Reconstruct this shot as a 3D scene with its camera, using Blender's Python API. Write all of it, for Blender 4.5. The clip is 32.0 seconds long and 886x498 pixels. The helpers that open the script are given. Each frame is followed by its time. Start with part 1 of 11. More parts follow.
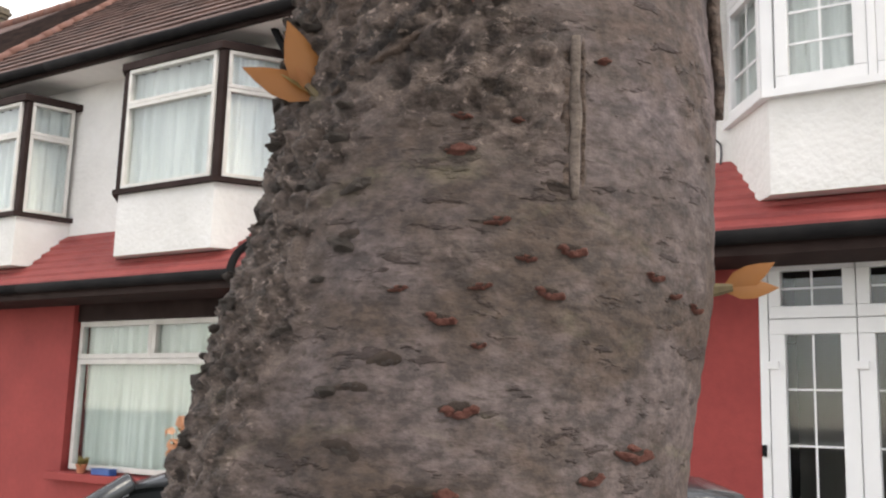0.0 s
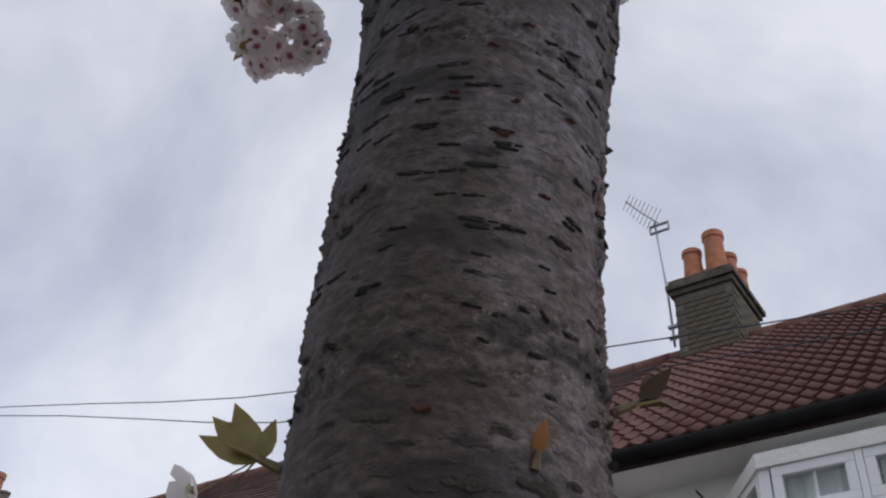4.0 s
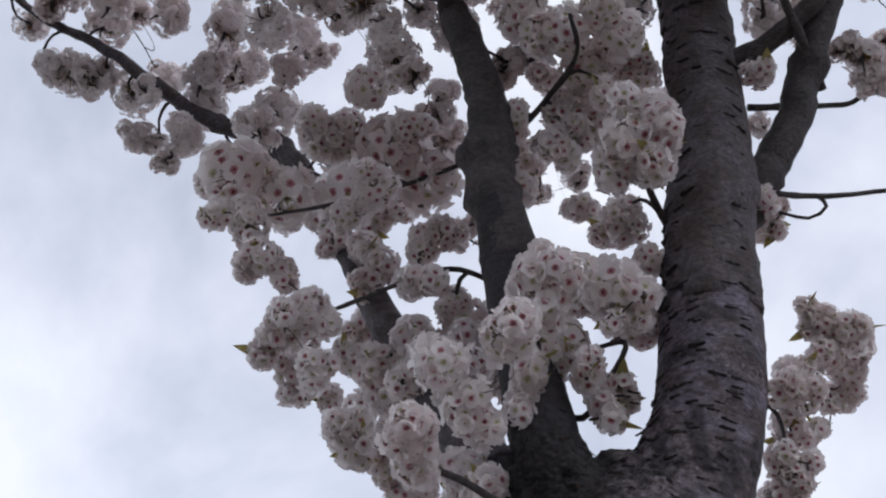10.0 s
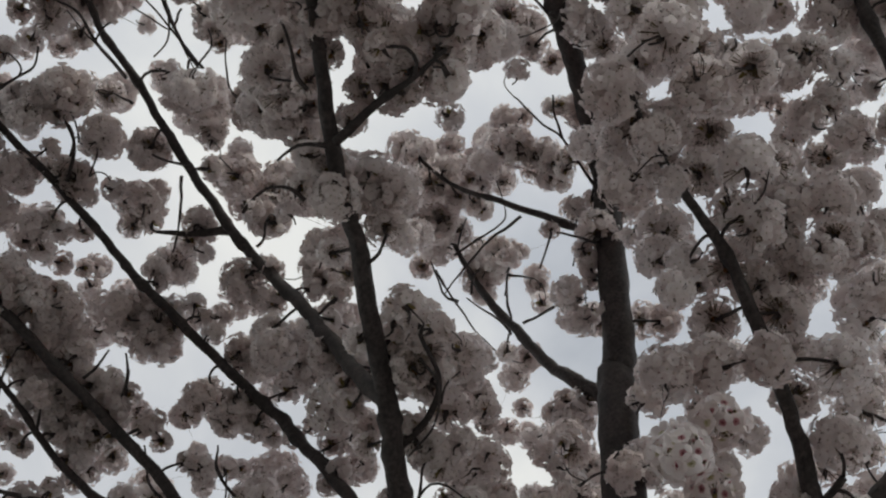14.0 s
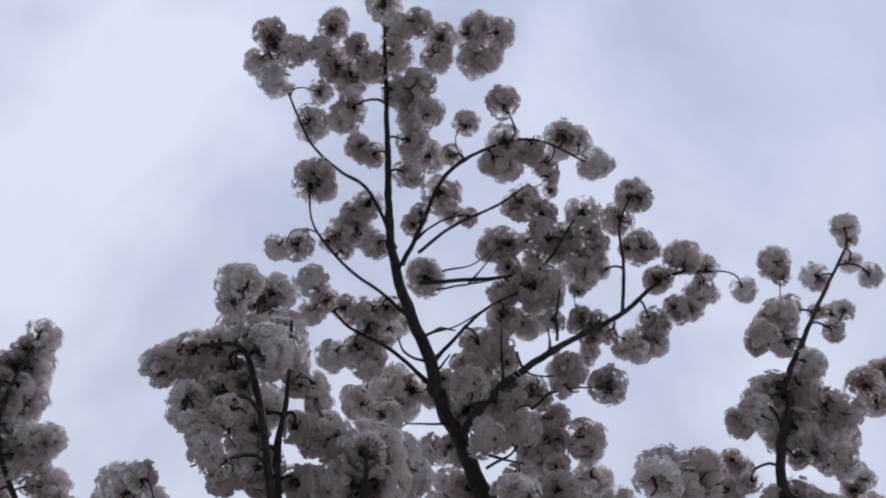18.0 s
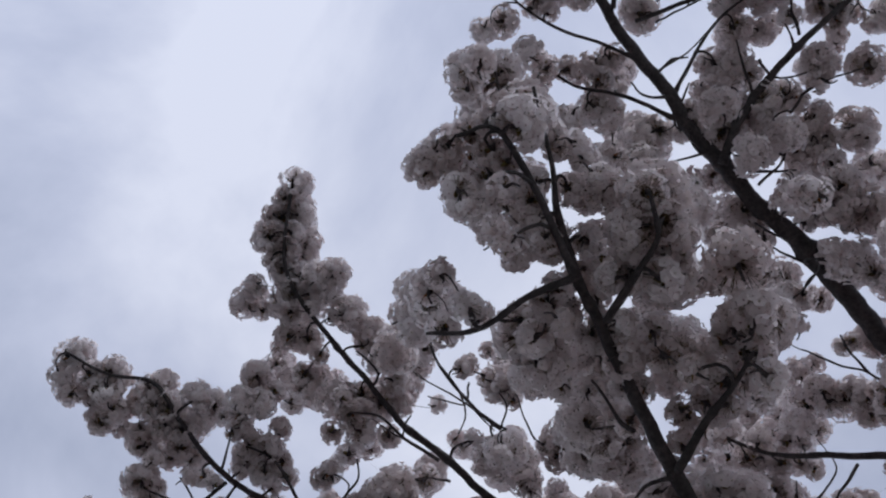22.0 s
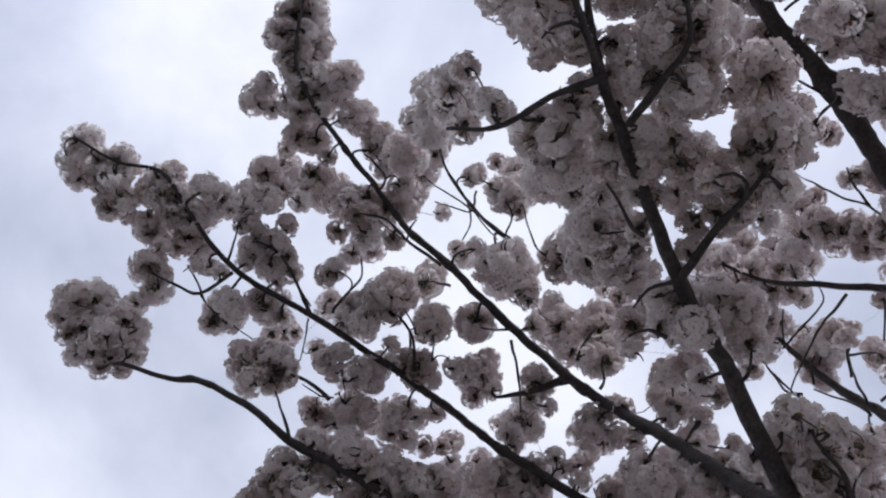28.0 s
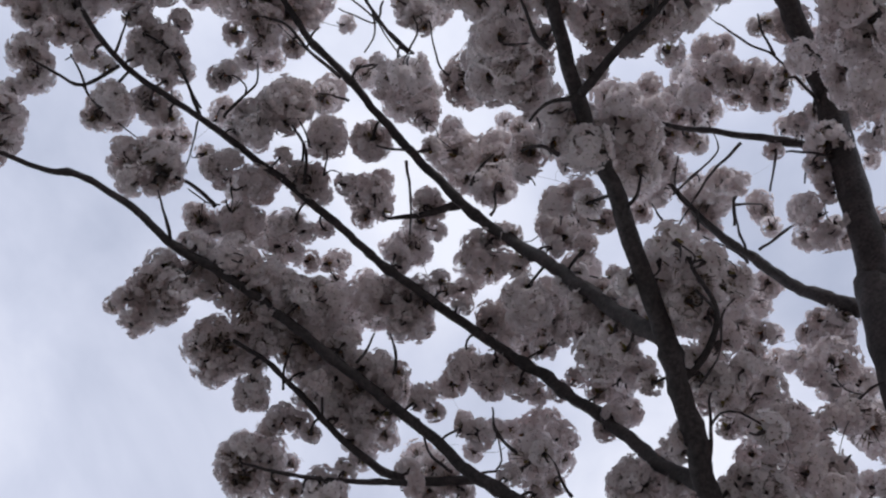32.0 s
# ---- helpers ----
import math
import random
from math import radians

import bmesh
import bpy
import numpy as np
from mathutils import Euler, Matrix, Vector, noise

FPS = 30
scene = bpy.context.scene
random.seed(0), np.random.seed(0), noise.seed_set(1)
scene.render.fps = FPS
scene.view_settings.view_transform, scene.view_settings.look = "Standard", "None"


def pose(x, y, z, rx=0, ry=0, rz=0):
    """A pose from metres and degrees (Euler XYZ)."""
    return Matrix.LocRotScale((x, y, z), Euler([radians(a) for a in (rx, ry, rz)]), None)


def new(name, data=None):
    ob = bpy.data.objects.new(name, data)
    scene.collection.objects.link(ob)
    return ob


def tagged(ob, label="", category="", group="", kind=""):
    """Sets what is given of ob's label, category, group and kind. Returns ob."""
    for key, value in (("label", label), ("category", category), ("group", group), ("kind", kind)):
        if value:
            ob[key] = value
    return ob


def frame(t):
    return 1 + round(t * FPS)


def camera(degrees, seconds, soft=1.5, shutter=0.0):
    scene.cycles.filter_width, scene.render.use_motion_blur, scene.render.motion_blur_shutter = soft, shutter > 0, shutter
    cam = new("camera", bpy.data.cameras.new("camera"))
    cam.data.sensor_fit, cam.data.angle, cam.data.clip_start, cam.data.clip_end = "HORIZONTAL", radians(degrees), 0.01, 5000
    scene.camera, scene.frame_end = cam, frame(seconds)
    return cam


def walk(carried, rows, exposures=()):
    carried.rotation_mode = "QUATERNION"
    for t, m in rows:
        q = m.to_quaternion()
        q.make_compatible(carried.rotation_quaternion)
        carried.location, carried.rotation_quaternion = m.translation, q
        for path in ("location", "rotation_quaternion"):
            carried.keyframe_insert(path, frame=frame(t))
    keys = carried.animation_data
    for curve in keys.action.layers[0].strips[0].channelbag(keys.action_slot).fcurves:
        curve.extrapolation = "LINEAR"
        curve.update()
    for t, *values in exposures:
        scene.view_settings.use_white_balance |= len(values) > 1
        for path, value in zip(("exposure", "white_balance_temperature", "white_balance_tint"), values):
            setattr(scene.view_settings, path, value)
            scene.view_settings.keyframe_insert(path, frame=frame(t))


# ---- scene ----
cam = camera(48.02, 32.0, soft=2.2)
ROWS = [
    (0.0, 0.000, 0.000, 1.400, 99.60, -1.68, -0.28),
    (0.5, -0.023, -0.008, 1.417, 102.05, -2.21, 0.14),
    (1.0, -0.031, 0.003, 1.438, 107.90, -3.51, 0.51),
    (1.5, -0.021, -0.009, 1.452, 109.99, -3.30, 0.49),
    (2.0, -0.008, -0.044, 1.465, 113.82, -3.19, 1.18),
    (2.5, 0.034, -0.089, 1.491, 116.89, -2.86, 1.84),
    (4.5, 0.130, -0.220, 1.550, 132.57, -2.94, 0.29),
    (5.0, 0.218, -0.306, 1.599, 136.29, -4.49, 4.77),
    (5.5, 0.305, -0.353, 1.636, 138.16, -5.80, 11.56),
    (6.0, 0.334, -0.414, 1.650, 139.74, -5.96, 16.16),
    (6.5, 0.382, -0.457, 1.698, 142.32, -5.12, 17.52),
    (7.0, 0.441, -0.529, 1.714, 144.15, -4.52, 19.06),
    (7.5, 0.523, -0.621, 1.673, 144.09, -4.66, 22.02),
    (8.0, 0.611, -0.759, 1.701, 142.43, -5.90, 25.27),
    (8.5, 0.665, -0.848, 1.699, 139.85, -6.42, 27.59),
    (9.0, 0.720, -0.867, 1.697, 139.06, -7.10, 27.58),
    (9.5, 0.776, -0.929, 1.709, 137.73, -7.08, 29.94),
    (10.0, 0.808, -0.977, 1.733, 139.42, -6.93, 29.86),
    (10.5, 0.858, -1.043, 1.730, 143.19, -6.65, 29.32),
    (11.0, 0.854, -1.093, 1.730, 146.17, -6.76, 29.96),
    (11.5, 0.815, -1.132, 1.755, 148.31, -6.22, 27.06),
    (12.0, 0.828, -1.205, 1.798, 152.78, -6.65, 24.81),
    (12.5, 0.840, -1.250, 1.803, 156.39, -6.09, 24.60),
    (13.0, 0.869, -1.315, 1.793, 161.43, -6.64, 25.23),
    (13.5, 0.886, -1.346, 1.785, 166.09, -6.38, 25.29),
    (14.0, 0.916, -1.377, 1.787, 170.01, -6.57, 24.64),
    (14.5, 0.970, -1.452, 1.793, 174.06, -5.92, 24.95),
    (16.5, 0.948, -1.624, 1.600, -173.60, -4.06, 28.86),
    (17.0, 0.973, -1.599, 1.594, -170.16, -4.93, 29.53),
    (17.5, 0.988, -1.629, 1.573, -167.04, -3.58, 30.32),
    (18.0, 1.008, -1.620, 1.564, -162.88, -4.03, 31.22),
    (18.5, 0.952, -1.606, 1.568, -165.07, -8.11, 29.54),
    (19.0, 0.916, -1.624, 1.563, -174.17, -12.56, 33.29),
    (19.5, 0.879, -1.643, 1.566, -174.17, -16.70, 36.52),
    (20.0, 0.831, -1.672, 1.591, -176.68, -19.86, 41.41),
    (20.5, 0.804, -1.643, 1.605, -178.35, -20.60, 44.89),
    (21.0, 0.831, -1.645, 1.622, -177.63, -20.25, 45.62),
    (21.5, 0.816, -1.670, 1.614, -177.33, -18.57, 44.94),
    (22.0, 0.861, -1.660, 1.621, -178.33, -18.81, 45.76),
    (22.5, 0.766, -1.672, 1.587, -178.81, -19.52, 45.76),
    (23.0, 0.784, -1.670, 1.591, 179.56, -21.23, 46.51),
    (23.5, 0.757, -1.677, 1.570, 179.65, -19.78, 44.38),
    (24.0, 0.824, -1.672, 1.608, 179.09, -18.30, 42.03),
    (24.5, 0.830, -1.654, 1.585, -179.95, -17.88, 41.36),
    (25.0, 0.835, -1.655, 1.602, 179.15, -17.64, 42.44),
    (25.5, 0.796, -1.646, 1.605, 178.15, -18.29, 42.00),
    (27.5, 0.743, -1.627, 1.555, 174.45, -18.40, 41.97),
    (28.0, 0.729, -1.629, 1.562, 173.26, -18.48, 41.72),
    (28.5, 0.682, -1.592, 1.594, 171.09, -18.87, 41.92),
    (29.0, 0.649, -1.549, 1.611, 169.08, -18.87, 41.98),
    (29.5, 0.678, -1.539, 1.626, 168.27, -18.39, 42.31),
    (30.0, 0.668, -1.538, 1.627, 168.34, -17.76, 40.83),
    (30.5, 0.672, -1.540, 1.629, 167.93, -16.87, 40.45),
    (31.0, 0.655, -1.547, 1.618, 167.52, -15.91, 39.47),
    (31.5, 0.641, -1.516, 1.626, 166.73, -15.09, 38.02),
    (32.0, 0.651, -1.491, 1.634, 166.22, -13.92, 35.90),
]
EXPOSURES = [(0.0, 1.27, 7650, 10), (1.0, 0.86, 7600, 10), (2.0, 0.27, 7300, 10), (4.5, -0.2, 6500, 10), (5.0, -0.23, 6400, 10), (6.0, 0.12, 6700, 10), (7.0, 0.35, 6800, 10), (8.0, 0.31, 6800, 10), (9.0, 0.19, 6720, 10), (10.0, 0.12, 6480, 10), (11.0, 0.06, 6500, 10), (12.0, -0.24, 6900, 9), (13.0, -0.25, 7200, 5), (14.5, -0.05, 7300, 4), (16.5, -0.15, 6350, 10), (18.0, -0.22, 6200, 12), (20.0, -0.31, 6250, 13), (23.0, -0.20, 6180, 13), (25.0, -0.12, 6280, 12), (28.0, 0.15, 6420, 12), (32.0, 0.07, 6420, 12)]
walk(cam, [(t, pose(x, y, z, rx, ry, rz)) for t, x, y, z, rx, ry, rz in ROWS], EXPOSURES)

# ---- world and light ----
world = bpy.data.worlds.new("overcast_sky")
world.use_nodes = True
scene.world = world


def build_world():
    nt = world.node_tree
    nt.nodes.clear()
    out = nt.nodes.new("ShaderNodeOutputWorld")
    sky = nt.nodes.new("ShaderNodeTexSky")
    sky.sky_type, sky.sun_disc = "NISHITA", False
    sky.sun_elevation, sky.sun_rotation = radians(46), radians(129)
    sky.dust_density = 0.2
    dim = nt.nodes.new("ShaderNodeBackground")
    dim.inputs["Strength"].default_value = 0.05
    nt.links.new(sky.outputs[0], dim.inputs["Color"])
    where = nt.nodes.new("ShaderNodeTexCoord")
    big = nt.nodes.new("ShaderNodeTexNoise")
    big.inputs["Scale"].default_value, big.inputs["Detail"].default_value, big.inputs["Roughness"].default_value = 2.3, 7, 0.52
    big.inputs["Distortion"].default_value = 0.32
    nt.links.new(where.outputs["Generated"], big.inputs["Vector"])
    ramp = nt.nodes.new("ShaderNodeValToRGB")
    ramp.color_ramp.elements[0].position, ramp.color_ramp.elements[0].color = 0.36, (0.42, 0.445, 0.525, 1)
    ramp.color_ramp.elements[1].position, ramp.color_ramp.elements[1].color = 0.64, (0.86, 0.87, 0.92, 1)
    mid = ramp.color_ramp.elements.new(0.50)
    mid.color = (0.62, 0.64, 0.725, 1)
    nt.links.new(big.outputs["Fac"], ramp.inputs["Fac"])
    # sun's glow behind the cloud, added to the sky apart from the sun lamp
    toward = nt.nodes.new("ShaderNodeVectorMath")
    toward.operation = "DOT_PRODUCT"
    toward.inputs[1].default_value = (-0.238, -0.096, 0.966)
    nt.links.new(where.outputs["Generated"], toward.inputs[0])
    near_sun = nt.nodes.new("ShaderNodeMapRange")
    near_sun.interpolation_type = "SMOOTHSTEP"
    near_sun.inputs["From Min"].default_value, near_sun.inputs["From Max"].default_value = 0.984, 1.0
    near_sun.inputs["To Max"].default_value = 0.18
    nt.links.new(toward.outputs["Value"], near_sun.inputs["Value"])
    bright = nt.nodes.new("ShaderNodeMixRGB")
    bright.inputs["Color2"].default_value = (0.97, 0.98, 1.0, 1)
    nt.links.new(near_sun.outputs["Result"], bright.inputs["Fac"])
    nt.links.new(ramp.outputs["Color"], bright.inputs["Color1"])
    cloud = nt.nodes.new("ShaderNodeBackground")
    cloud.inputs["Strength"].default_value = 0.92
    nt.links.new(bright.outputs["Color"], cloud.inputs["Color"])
    add = nt.nodes.new("ShaderNodeAddShader")
    nt.links.new(cloud.outputs[0], add.inputs[0])
    nt.links.new(dim.outputs[0], add.inputs[1])
    nt.links.new(add.outputs[0], out.inputs["Surface"])


build_world()
sun_data = bpy.data.lights.new("sun", "SUN")
sun_data.energy, sun_data.angle, sun_data.color = 0.85, radians(25), (1.0, 0.97, 0.93)
sun = new("sun", sun_data)
sun.matrix_world = pose(0, 0, 30, 44, 0, 51)

# ---- materials ----
def material(name, colour, rough=0.7, metal=0.0):
    m = bpy.data.materials.new(name)
    m.use_nodes = True
    b = m.node_tree.nodes["Principled BSDF"]
    b.inputs["Base Color"].default_value = (*colour, 1)
    b.inputs["Roughness"].default_value, b.inputs["Metallic"].default_value = rough, metal
    return m


def grain(m, dark, light, scale=(8, 8, 8), detail=6, lo=0.3, hi=0.7, bump=0.0, bump_scale=None, fine=0.0, coords="Object", dist=0.01):
    """Two-tone noise colour at one scale, fine speckle at another, and relief."""
    nt = m.node_tree
    b = nt.nodes["Principled BSDF"]
    tc = nt.nodes.new("ShaderNodeTexCoord")
    mp = nt.nodes.new("ShaderNodeMapping")
    mp.inputs["Scale"].default_value = scale
    nt.links.new(tc.outputs[coords], mp.inputs["Vector"])
    n = nt.nodes.new("ShaderNodeTexNoise")
    n.inputs["Scale"].default_value, n.inputs["Detail"].default_value = 1.0, detail
    nt.links.new(mp.outputs[0], n.inputs["Vector"])
    r = nt.nodes.new("ShaderNodeValToRGB")
    r.color_ramp.elements[0].position, r.color_ramp.elements[0].color = lo, (*dark, 1)
    r.color_ramp.elements[1].position, r.color_ramp.elements[1].color = hi, (*light, 1)
    nt.links.new(n.outputs["Fac"], r.inputs["Fac"])
    colour = r.outputs["Color"]
    if fine:
        f = nt.nodes.new("ShaderNodeTexNoise")
        f.inputs["Scale"].default_value, f.inputs["Detail"].default_value = 9.0, 3
        nt.links.new(mp.outputs[0], f.inputs["Vector"])
        mix = nt.nodes.new("ShaderNodeMixRGB")
        mix.blend_type = "OVERLAY"
        mix.inputs["Fac"].default_value = fine
        nt.links.new(colour, mix.inputs["Color1"])
        nt.links.new(f.outputs["Fac"], mix.inputs["Color2"])
        colour = mix.outputs["Color"]
    nt.links.new(colour, b.inputs["Base Color"])
    if bump:
        bn = nt.nodes.new("ShaderNodeTexNoise")
        bn.inputs["Scale"].default_value, bn.inputs["Detail"].default_value = (bump_scale or 40), 5
        nt.links.new(tc.outputs[coords], bn.inputs["Vector"])
        bp = nt.nodes.new("ShaderNodeBump")
        bp.inputs["Strength"].default_value, bp.inputs["Distance"].default_value = bump, dist
        nt.links.new(bn.outputs["Fac"], bp.inputs["Height"])
        nt.links.new(bp.outputs[0], b.inputs["Normal"])
    return m


def bark_material(name, dark, light, fleck, crust, crust_lo, lichen=0.0):
    """Smooth cherry bark in grey with horizontal lenticels and patches of dark crust."""
    m = material(name, light, 0.75)
    nt = m.node_tree
    b = nt.nodes["Principled BSDF"]
    tc = nt.nodes.new("ShaderNodeTexCoord")

    def noise_at(scale, detail, rough=0.55, distort=0.0):
        mp = nt.nodes.new("ShaderNodeMapping")
        mp.inputs["Scale"].default_value = scale
        nt.links.new(tc.outputs["Object"], mp.inputs["Vector"])
        n = nt.nodes.new("ShaderNodeTexNoise")
        n.inputs["Scale"].default_value, n.inputs["Detail"].default_value = 1, detail
        n.inputs["Roughness"].default_value, n.inputs["Distortion"].default_value = rough, distort
        nt.links.new(mp.outputs[0], n.inputs["Vector"])
        return n.outputs["Fac"]

    def ramp(fac, lo, hi, a, z):
        r = nt.nodes.new("ShaderNodeValToRGB")
        r.color_ramp.elements[0].position, r.color_ramp.elements[0].color = lo, (*a, 1)
        r.color_ramp.elements[1].position, r.color_ramp.elements[1].color = hi, (*z, 1)
        nt.links.new(fac, r.inputs["Fac"])
        return r.outputs["Color"]

    def blend(fac, a, z, mode="MIX"):
        x = nt.nodes.new("ShaderNodeMixRGB")
        x.blend_type = mode
        for key, v in (("Fac", fac), ("Color1", a), ("Color2", z)):
            if isinstance(v, (float, int)):
                x.inputs[key].default_value = v
            elif isinstance(v, tuple):
                x.inputs[key].default_value = (*v, 1)
            else:
                nt.links.new(v, x.inputs[key])
        return x.outputs["Color"]

    tone = ramp(noise_at((10, 10, 13), 6, 0.6), 0.42, 0.58, (dark[0] * 1.5, dark[1] * 1.5, dark[2] * 1.5), light)
    tone = blend(ramp(noise_at((26, 26, 34), 6, 0.65), 0.50, 0.62, (0, 0, 0), (0.20, 0.20, 0.20)), tone, dark)
    tone = blend(ramp(noise_at((15, 15, 22), 6, 0.7, 0.3), 0.57, 0.67, (0, 0, 0), (0.30, 0.30, 0.30)), tone, (light[0] * 1.6, light[1] * 1.58, light[2] * 1.55))
    grainy = blend(0.62, tone, ramp(noise_at((62, 62, 90), 5, 0.7), 0.38, 0.62, (0.14, 0.14, 0.14), (0.88, 0.88, 0.88)), "OVERLAY")
    dash = ramp(noise_at((24, 24, 66), 4, 0.6, 0.1), 0.60, 0.65, (0, 0, 0), (0.75, 0.75, 0.75))
    speck = ramp(noise_at((38, 38, 90), 4, 0.65), 0.62, 0.72, (0, 0, 0), (0.5, 0.5, 0.5))
    rough_here = nt.nodes.new("ShaderNodeAttribute")
    rough_here.attribute_name = "crust"
    crusty = blend(1.0, ramp(noise_at((5, 5, 6), 5, 0.6, 0.4), crust_lo, crust_lo + 0.10, (0, 0, 0), (0.6, 0.6, 0.6)), rough_here.outputs["Fac"], "LIGHTEN")
    rough_crust = ramp(noise_at((48, 48, 75), 7, 0.72), 0.40, 0.66, (crust[0] * 0.13, crust[1] * 0.11, crust[2] * 0.09), (crust[0] * 0.95, crust[1] * 0.92, crust[2] * 0.9))
    rough_crust = blend(ramp(noise_at((95, 95, 120), 5, 0.7), 0.58, 0.66, (0, 0, 0), (0.7, 0.7, 0.7)), rough_crust, (crust[0] * 1.9, crust[1] * 1.9, crust[2] * 1.9))
    c = blend(dash, grainy, fleck)
    # short fine ticks lying across the bark
    tick = ramp(noise_at((62, 62, 210), 3, 0.6, 0.15), 0.57, 0.66, (0, 0, 0), (0.62, 0.62, 0.62))
    c = blend(tick, c, (dark[0] * 0.9, dark[1] * 0.9, dark[2] * 0.9))
    pale = ramp(noise_at((85, 85, 240), 3, 0.6), 0.62, 0.72, (0, 0, 0), (0.35, 0.35, 0.35))
    c = blend(pale, c, (light[0] * 1.5, light[1] * 1.5, light[2] * 1.45))
    c = blend(speck, c, (dark[0] * 0.5, dark[1] * 0.5, dark[2] * 0.5))
    c = blend(crusty, c, rough_crust)
    if lichen:
        spread = blend(1.0, ramp(noise_at((8, 8, 15), 5, 0.65, 0.5), 0.60, 0.70, (0, 0, 0), (lichen, lichen, lichen)), ramp(noise_at((60, 60, 70), 4, 0.7), 0.40, 0.60, (0.1, 0.1, 0.1), (1, 1, 1)), "MULTIPLY")
        c = blend(spread, c, (0.235, 0.205, 0.125))
        split = nt.nodes.new("ShaderNodeSeparateXYZ")
        nt.links.new(tc.outputs["Object"], split.inputs[0])
        young = nt.nodes.new("ShaderNodeMapRange")
        young.inputs["From Min"].default_value, young.inputs["From Max"].default_value = 2.3, 3.1
        nt.links.new(split.outputs["Z"], young.inputs["Value"])
        # young bark up on the stems is greyer than the old brown bark below
        c = blend(young.outputs["Result"], c, blend(1.0, c, (0.90, 0.97, 1.20), "MULTIPLY"))
    # smooth silvery flank: the side light on it is put into the colour
    flank_light = nt.nodes.new("ShaderNodeAttribute")
    flank_light.attribute_name = "flank_light"
    c = blend(flank_light.outputs["Fac"], c, blend(1.0, c, (1.42, 1.44, 1.60), "MULTIPLY"))
    # the other flank browner and darker: its shade put into the colour
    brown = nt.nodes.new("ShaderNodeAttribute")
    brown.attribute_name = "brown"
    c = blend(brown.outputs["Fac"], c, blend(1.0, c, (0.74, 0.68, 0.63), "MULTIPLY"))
    # damp, and the shade of the fork put into the bark colour
    stain_shade = nt.nodes.new("ShaderNodeAttribute")
    stain_shade.attribute_name = "damp_shade"
    c = blend(stain_shade.outputs["Fac"], c, blend(1.0, c, (0.24, 0.23, 0.24), "MULTIPLY"))
    nt.links.new(c, b.inputs["Base Color"])
    lumps = noise_at((38, 38, 55), 6, 0.7)
    h1 = nt.nodes.new("ShaderNodeMath")
    h1.operation = "MULTIPLY"
    nt.links.new(crusty, h1.inputs[0])
    nt.links.new(lumps, h1.inputs[1])
    h2 = nt.nodes.new("ShaderNodeMath")
    h2.operation = "MULTIPLY_ADD"
    nt.links.new(dash, h2.inputs[0])
    h2.inputs[1].default_value = 0.25
    nt.links.new(h1.outputs[0], h2.inputs[2])
    h3 = nt.nodes.new("ShaderNodeMath")
    h3.operation = "MULTIPLY_ADD"
    nt.links.new(noise_at((55, 55, 85), 5), h3.inputs[0])
    h3.inputs[1].default_value = 0.35
    nt.links.new(h2.outputs[0], h3.inputs[2])
    bp = nt.nodes.new("ShaderNodeBump")
    bp.inputs["Strength"].default_value, bp.inputs["Distance"].default_value = 0.9, 0.011
    nt.links.new(h3.outputs[0], bp.inputs["Height"])
    nt.links.new(bp.outputs[0], b.inputs["Normal"])
    return m


def petal_material(name, colour, through_colour, amount):
    """Thin petal: half of the light goes through."""
    m = material(name, colour, 0.6)
    nt = m.node_tree
    b, out = nt.nodes["Principled BSDF"], nt.nodes["Material Output"]
    info = nt.nodes.new("ShaderNodeNewGeometry")
    r = nt.nodes.new("ShaderNodeValToRGB")
    r.color_ramp.elements[0].color = (colour[0] * 0.89, colour[1] * 0.85, colour[2] * 0.86, 1)
    r.color_ramp.elements[1].color = (*colour, 1)
    nt.links.new(info.outputs["Random Per Island"], r.inputs["Fac"])
    t = nt.nodes.new("ShaderNodeBsdfTranslucent")
    # older balls are duller and pinker than fresh ones
    age = nt.nodes.new("ShaderNodeObjectInfo")
    tint = nt.nodes.new("ShaderNodeValToRGB")
    tint.color_ramp.elements[0].color = (0.87, 0.83, 0.82, 1)
    tint.color_ramp.elements[1].color = (1, 1, 1, 1)
    nt.links.new(age.outputs["Random"], tint.inputs["Fac"])
    for source, socket in ((r.outputs["Color"], b.inputs["Base Color"]), (None, t.inputs["Color"])):
        x = nt.nodes.new("ShaderNodeMixRGB")
        x.blend_type = "MULTIPLY"
        x.inputs["Fac"].default_value = 1.0
        x.inputs["Color1"].default_value = (*through_colour, 1)
        if source:
            nt.links.new(source, x.inputs["Color1"])
        nt.links.new(tint.outputs["Color"], x.inputs["Color2"])
        nt.links.new(x.outputs["Color"], socket)
    mix = nt.nodes.new("ShaderNodeMixShader")
    mix.inputs["Fac"].default_value = amount
    nt.links.new(b.outputs[0], mix.inputs[1])
    nt.links.new(t.outputs[0], mix.inputs[2])
    nt.links.new(mix.outputs[0], out.inputs["Surface"])
    return m


def glass_material(name, tint=(0.9, 0.95, 0.95)):
    m = material(name, tint, 0.03)
    b = m.node_tree.nodes["Principled BSDF"]
    b.inputs["Transmission Weight"].default_value = 1.0
    b.inputs["IOR"].default_value = 1.45
    return m


